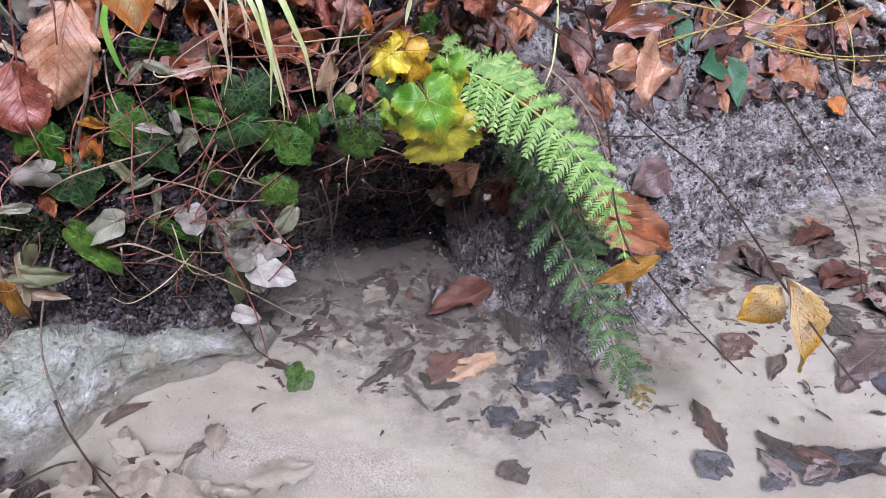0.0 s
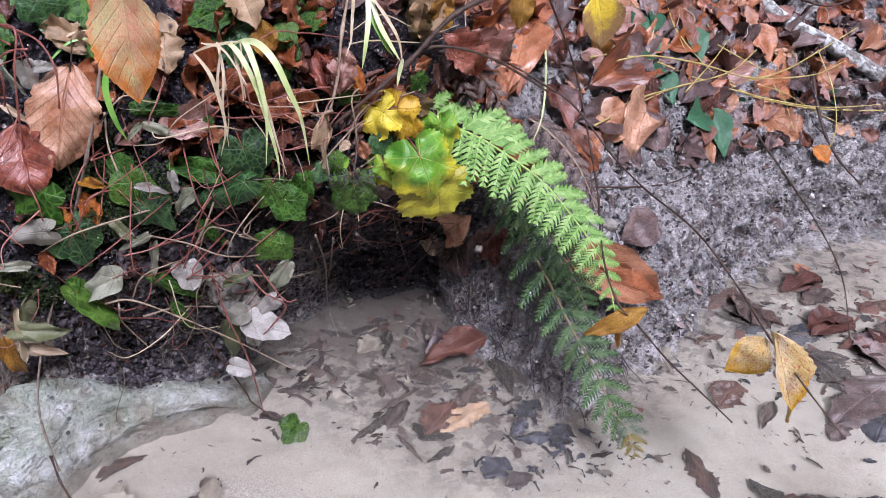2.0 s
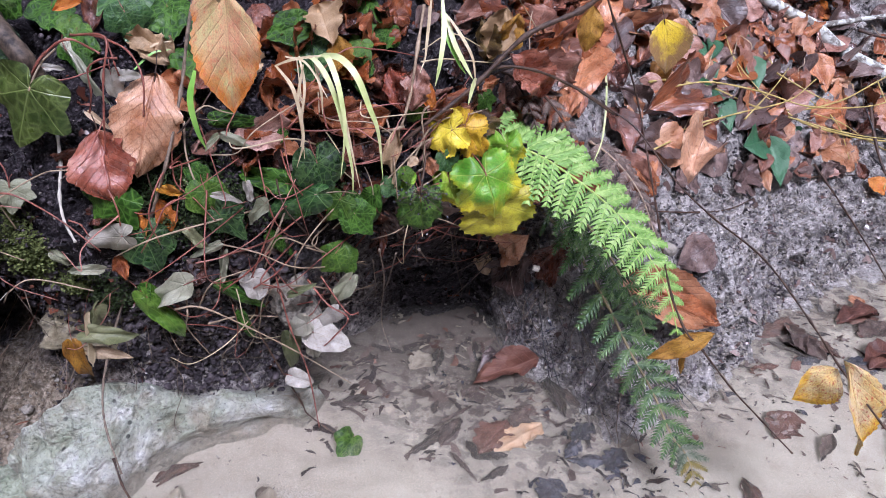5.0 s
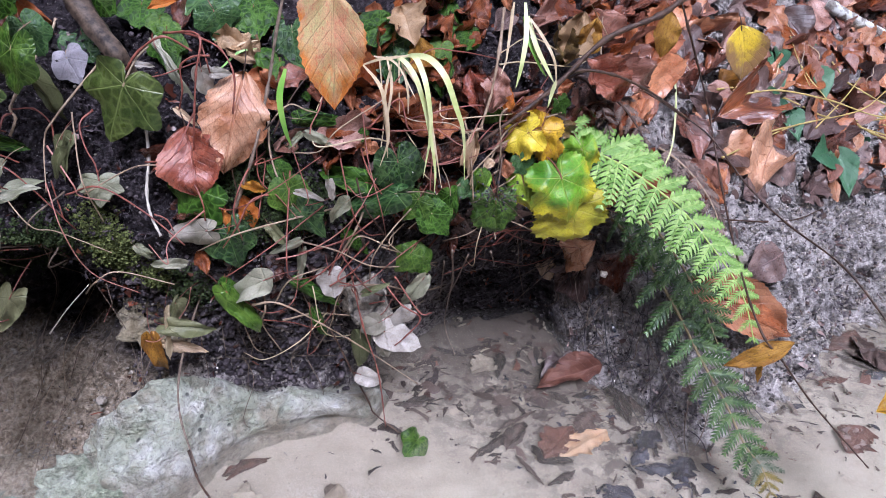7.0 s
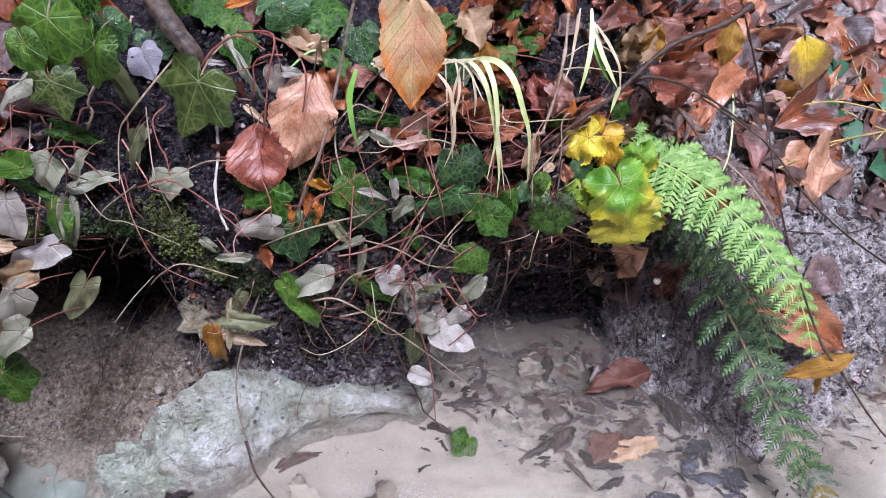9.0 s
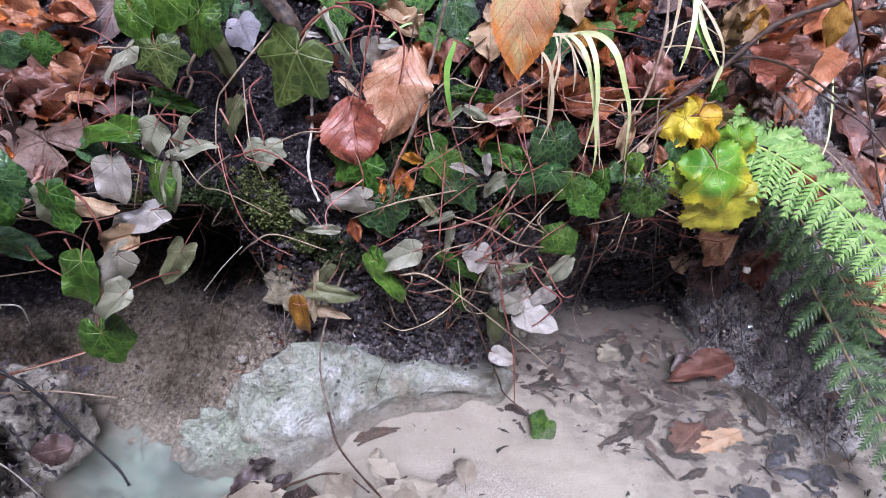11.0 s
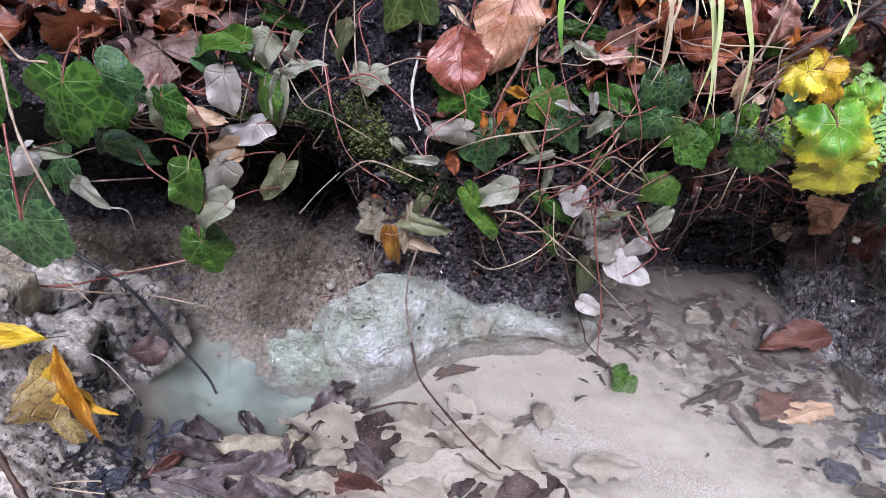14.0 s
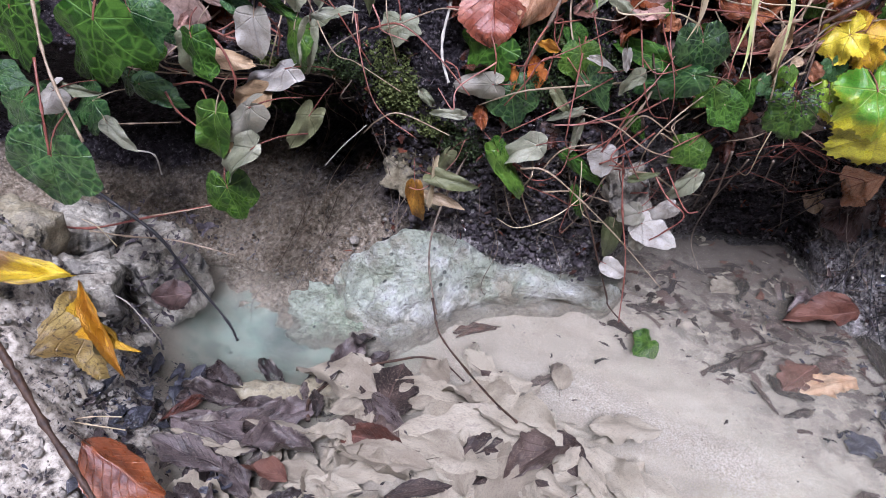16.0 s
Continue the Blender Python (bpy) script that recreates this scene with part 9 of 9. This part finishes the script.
shreds("leaf_shreds", "purple-brown rotten leaf shreds heaped at the pool's edge", "sodden", 160, 56, near_heap, (0.003, 0.014), 0.5)
shreds("leaf_shreds", "silt-grey rotten leaf shreds heaped at the pool's edge", "silted", 220, 57, near_heap, (0.003, 0.016), 0.5)
shreds("leaf_shreds", "black wet shreds at the foot of the muddy shore", "slate", 700, 58, black_heap, (0.0015, 0.007), 0.9)
shreds("fibres", "pale plant scraps on the muddy shore", "crumbpale", 900, 59, shore_spot, (0.002, 0.010), 0.6)
shreds("fibres", "dark plant scraps on the muddy shore", "crumb", 700, 60, shore_spot, (0.002, 0.012), 0.6)
shreds("fibres", "dark wet scraps caught on the stones by the basin", "crumb", 420, 80, stone_spot, (0.003, 0.018), 0.8)
shreds("fibres", "dark plant scraps in the soil of the bank", "crumb", 3500, 61, left_spot, (0.002, 0.010), 0.7)
shreds("fibres", "brown leaf scraps in the soil of the bank", "beechdark", 450, 62, left_spot, (0.003, 0.016), 0.6)
shreds("fibres", "pale plant scraps on the grey bank", "crumbpale", 3000, 63, right_spot, (0.002, 0.010), 0.7)
shreds("fibres", "dark plant scraps on the grey bank", "crumb", 2600, 64, right_spot, (0.002, 0.012), 0.7)
shreds("fibres", "purple-brown leaf scraps on the grey bank", "purple", 700, 65, right_spot, (0.004, 0.022), 0.5)
shreds("fibres", "black wet scraps on the tongue of soil under the fern", "slate", 180, 66, tongue_spot, (0.003, 0.014), 0.8)


# ---- leaf litter that fills the bank between the larger leaves ----
def litter(n, seed, xs, zs, lifts, mats, shapes, size, group):
    rnd, pile = random.Random(seed), {}
    for _ in range(n):
        x, z = rnd.uniform(*xs), zs[0] + (zs[1] - zs[0]) * rnd.random()
        b = on_face(x, z, rnd.uniform(*lifts))
        a, l = rnd.random() * 6.283, rnd.uniform(*size)
        dx, dz = l * math.cos(a), l * math.sin(a) * 0.75
        t = on_face(x + dx, max(0.03, z + dz), rnd.uniform(*lifts))
        if (t - b).length > 2.0 * l:
            t = b + (t - b).normalized() * l
        if group:
            fallen(*b, *t, rnd.uniform(0.5, 0.75), rnd.uniform(-35, 35), rnd.choice(shapes), rnd.choice(mats), group=group)
        else:
            pile.setdefault(rnd.choice(mats), []).append((pick(rnd.choice(shapes)), placed(b, t, rnd.uniform(0.5, 0.75), rnd.uniform(-35, 35))))
    for material, leaves in pile.items():
        verts, faces, uvs = [], [], []
        for me, m in leaves:
            i = len(verts)
            verts += [m @ v.co for v in me.vertices]
            at = {}
            for loop, uv in zip(me.loops, me.uv_layers[0].data):
                at[loop.vertex_index] = tuple(uv.uv)
            uvs += [at[k] for k in range(len(me.vertices))]
            faces += [tuple(k + i for k in p.vertices) for p in me.polygons]
        thing("leaf_litter", mesh_of("leaf_litter", verts, faces, uvs), material, "matted " + LABELS[material].split(" lying")[0].split(" on ")[0] + " litter between larger leaves", "leaf litter", kind="stuff")


litter(150, 31, (0.05, 0.85), (0.20, 0.43), (0.012, 0.030), ("beech", "pinkbrown", "beech", "purple", "beechdark", "beechpale", "pinkbrown", "purple", "rust"), ("beech", "beech", "cupped", "curled"), (0.034, 0.068), "leaf litter")
litter(70, 37, (0.05, 0.85), (0.20, 0.43), (0.012, 0.030), ("beech", "pinkbrown", "beech", "purple", "beechdark", "beechpale", "pinkbrown", "purple", "rust"), ("beech", "beech", "cupped", "curled"), (0.034, 0.068), "")
litter(80, 36, (0.36, 0.92), (0.135, 0.26), (0.020, 0.034), ("purple", "pinkbrown", "beech", "purple", "beechdark"), ("beech", "cupped", "curled"), (0.024, 0.046), "")
litter(90, 32, (-0.27, 0.12), (0.30, 0.46), (0.004, 0.020), ("beechdark", "beech", "beechdark", "rust", "pinkbrown"), ("curled", "crumpled", "crumpled"), (0.028, 0.055), "")
litter(58, 33, (-0.85, -0.54), (0.30, 0.46), (0.000, 0.016), ("rust", "beechdark", "purple", "beechpale", "beechdark"), ("curled", "crumpled", "beech"), (0.04, 0.07), "")
litter(22, 34, (-0.32, -0.02), (0.20, 0.30), (0.000, 0.010), ("beechdark", "purple"), ("curled",), (0.03, 0.05), "")
litter(40, 35, (-0.4, 1.2), (0.42, 0.58), (0.000, 0.014), ("beechdark", "beech", "purple", "beechpale"), ("curled", "beech", "flat"), (0.05, 0.08), "")


# ---- tangle of thin reddish runners and roots ----
def tangle(name, label, n, seed, xs, zs, material, r, arch, bow, lifts):
    rnd = random.Random(seed)
    plant = holder(name, label, name.replace("_", " "))
    for _ in range(n):
        x, z = rnd.uniform(*xs), rnd.uniform(*zs)
        a = rnd.uniform(*arch)
        l = rnd.uniform(0.05, 0.13)
        pts = []
        for k in range(4):
            f = k / 3
            xx = x + l * f * math.cos(a) + rnd.gauss(0, 0.006)
            zz = z + l * f * math.sin(a) + bow * math.sin(math.pi * f) * rnd.uniform(0.3, 1.2) + rnd.gauss(0, 0.005)
            pts.append(on_face(xx, zz, rnd.uniform(*lifts) + 0.018 * math.sin(math.pi * f)))
        part("stem", tube(pts, r * rnd.uniform(0.7, 1.2), r * 0.6, 5, 0.1, 6, _), rnd.choice(material), plant)
    return plant


tangle("ivy_runners", "tangle of thin reddish ivy runners over the bank", 46, 41, (-0.30, -0.04), (0.15, 0.36), ("redstem", "redstem", "tanstem"), 0.0010, (-2.6, 0.6), 0.03, (0.010, 0.035))
tangle("ivy_runners", "thin ivy runners and dry stems on the dark soil", 30, 42, (-0.68, -0.42), (0.16, 0.42), ("redstem", "tanstem", "root"), 0.0010, (-2.6, 0.4), 0.02, (0.010, 0.035))
tangle("ivy_runners", "pinkish looping ivy runners among dark leaves", 24, 46, (-0.36, -0.05), (0.13, 0.38), ("pinkstem", "redstem", "redstem", "straw"), 0.0007, (-2.8, 0.8), -0.022, (0.018, 0.050))
tangle("ivy_runners", "thin pinkish runners among the mottled ivy leaves", 14, 47, (-0.64, -0.42), (0.20, 0.42), ("pinkstem", "tanstem", "redstem"), 0.0008, (-2.6, 0.6), -0.018, (0.018, 0.050))
tangle("dry_weeds", "thin dry brown stems through the leaf litter", 34, 43, (-0.30, 0.70), (0.26, 0.42), ("tanstem", "twig", "straw"), 0.0009, (-3.0, 3.0), 0.01, (0.015, 0.040))
tangle("root_fibres", "fine root fibres hanging from the bank", 40, 44, (-0.60, 0.02), (0.06, 0.20), ("root", "root", "tanstem"), 0.0005, (-1.9, -1.2), 0.0, (0.004, 0.025))
tangle("root_fibres", "dark root fibres over the mossy tongue of soil", 60, 45, (0.00, 0.22), (0.00, 0.16), ("root", "black", "crumb"), 0.0007, (-2.2, -0.9), 0.004, (0.003, 0.014))


# ---- sodden leaves that fill the heap along the pool's near edge ----
heap_rng = random.Random(71)
for k in range(70):
    x, y, a = heap_rng.gauss(-0.42, 0.075), heap_rng.gauss(0.345, 0.042), heap_rng.uniform(-3.1, 3.1)
    l = heap_rng.uniform(0.03, 0.06)
    mats = ("sodden", "sodden", "sunken", "slate", "sodden") if x < -0.41 else ("silted", "silted", "silted", "sunken")
    z = heap_rng.uniform(-0.004, 0.005)
    heap_leaf(x, y, z, x + l * math.cos(a), y + l * math.sin(a), z + heap_rng.uniform(-0.004, 0.006), heap_rng.uniform(0.3, 0.6), heap_rng.uniform(-20, 20), heap_rng.choice(("crumpled", "crumpled", "silted")), heap_rng.choice(mats), False)
for k in range(40):
    f = heap_rng.random()
    x, y, a = -0.565 + 0.06 * f + heap_rng.gauss(0, 0.012), 0.41 - 0.17 * f + heap_rng.gauss(0, 0.012), heap_rng.uniform(-3.1, 3.1)
    l = heap_rng.uniform(0.014, 0.034)
    z = max(0.0, float(bed(x, y))) + heap_rng.uniform(0.003, 0.010)
    heap_leaf(x, y, z, x + l * math.cos(a), y + l * math.sin(a), z + heap_rng.uniform(-0.004, 0.006), heap_rng.uniform(0.3, 0.7), heap_rng.uniform(-35, 35), heap_rng.choice(("curled", "silted")), heap_rng.choice(("slate", "slate", "sodden")), False)
for k in range(38):
    x, y, a = max(-0.36, heap_rng.gauss(-0.26, 0.07)), min(0.50, heap_rng.gauss(0.430, 0.045)), heap_rng.uniform(-3.1, 3.1)
    l = heap_rng.uniform(0.045, 0.085)
    z = heap_rng.uniform(0.002, 0.010)
    heap_leaf(x, y, z, x + l * math.cos(a), y + l * math.sin(a), z + heap_rng.uniform(-0.002, 0.007), heap_rng.uniform(0.42, 0.65), heap_rng.uniform(-16, 16), heap_rng.choice(("curled", "silted", "silted")), heap_rng.choice(("silted", "silted", "silted", "silted", "silted", "silted", "sunken")), False)
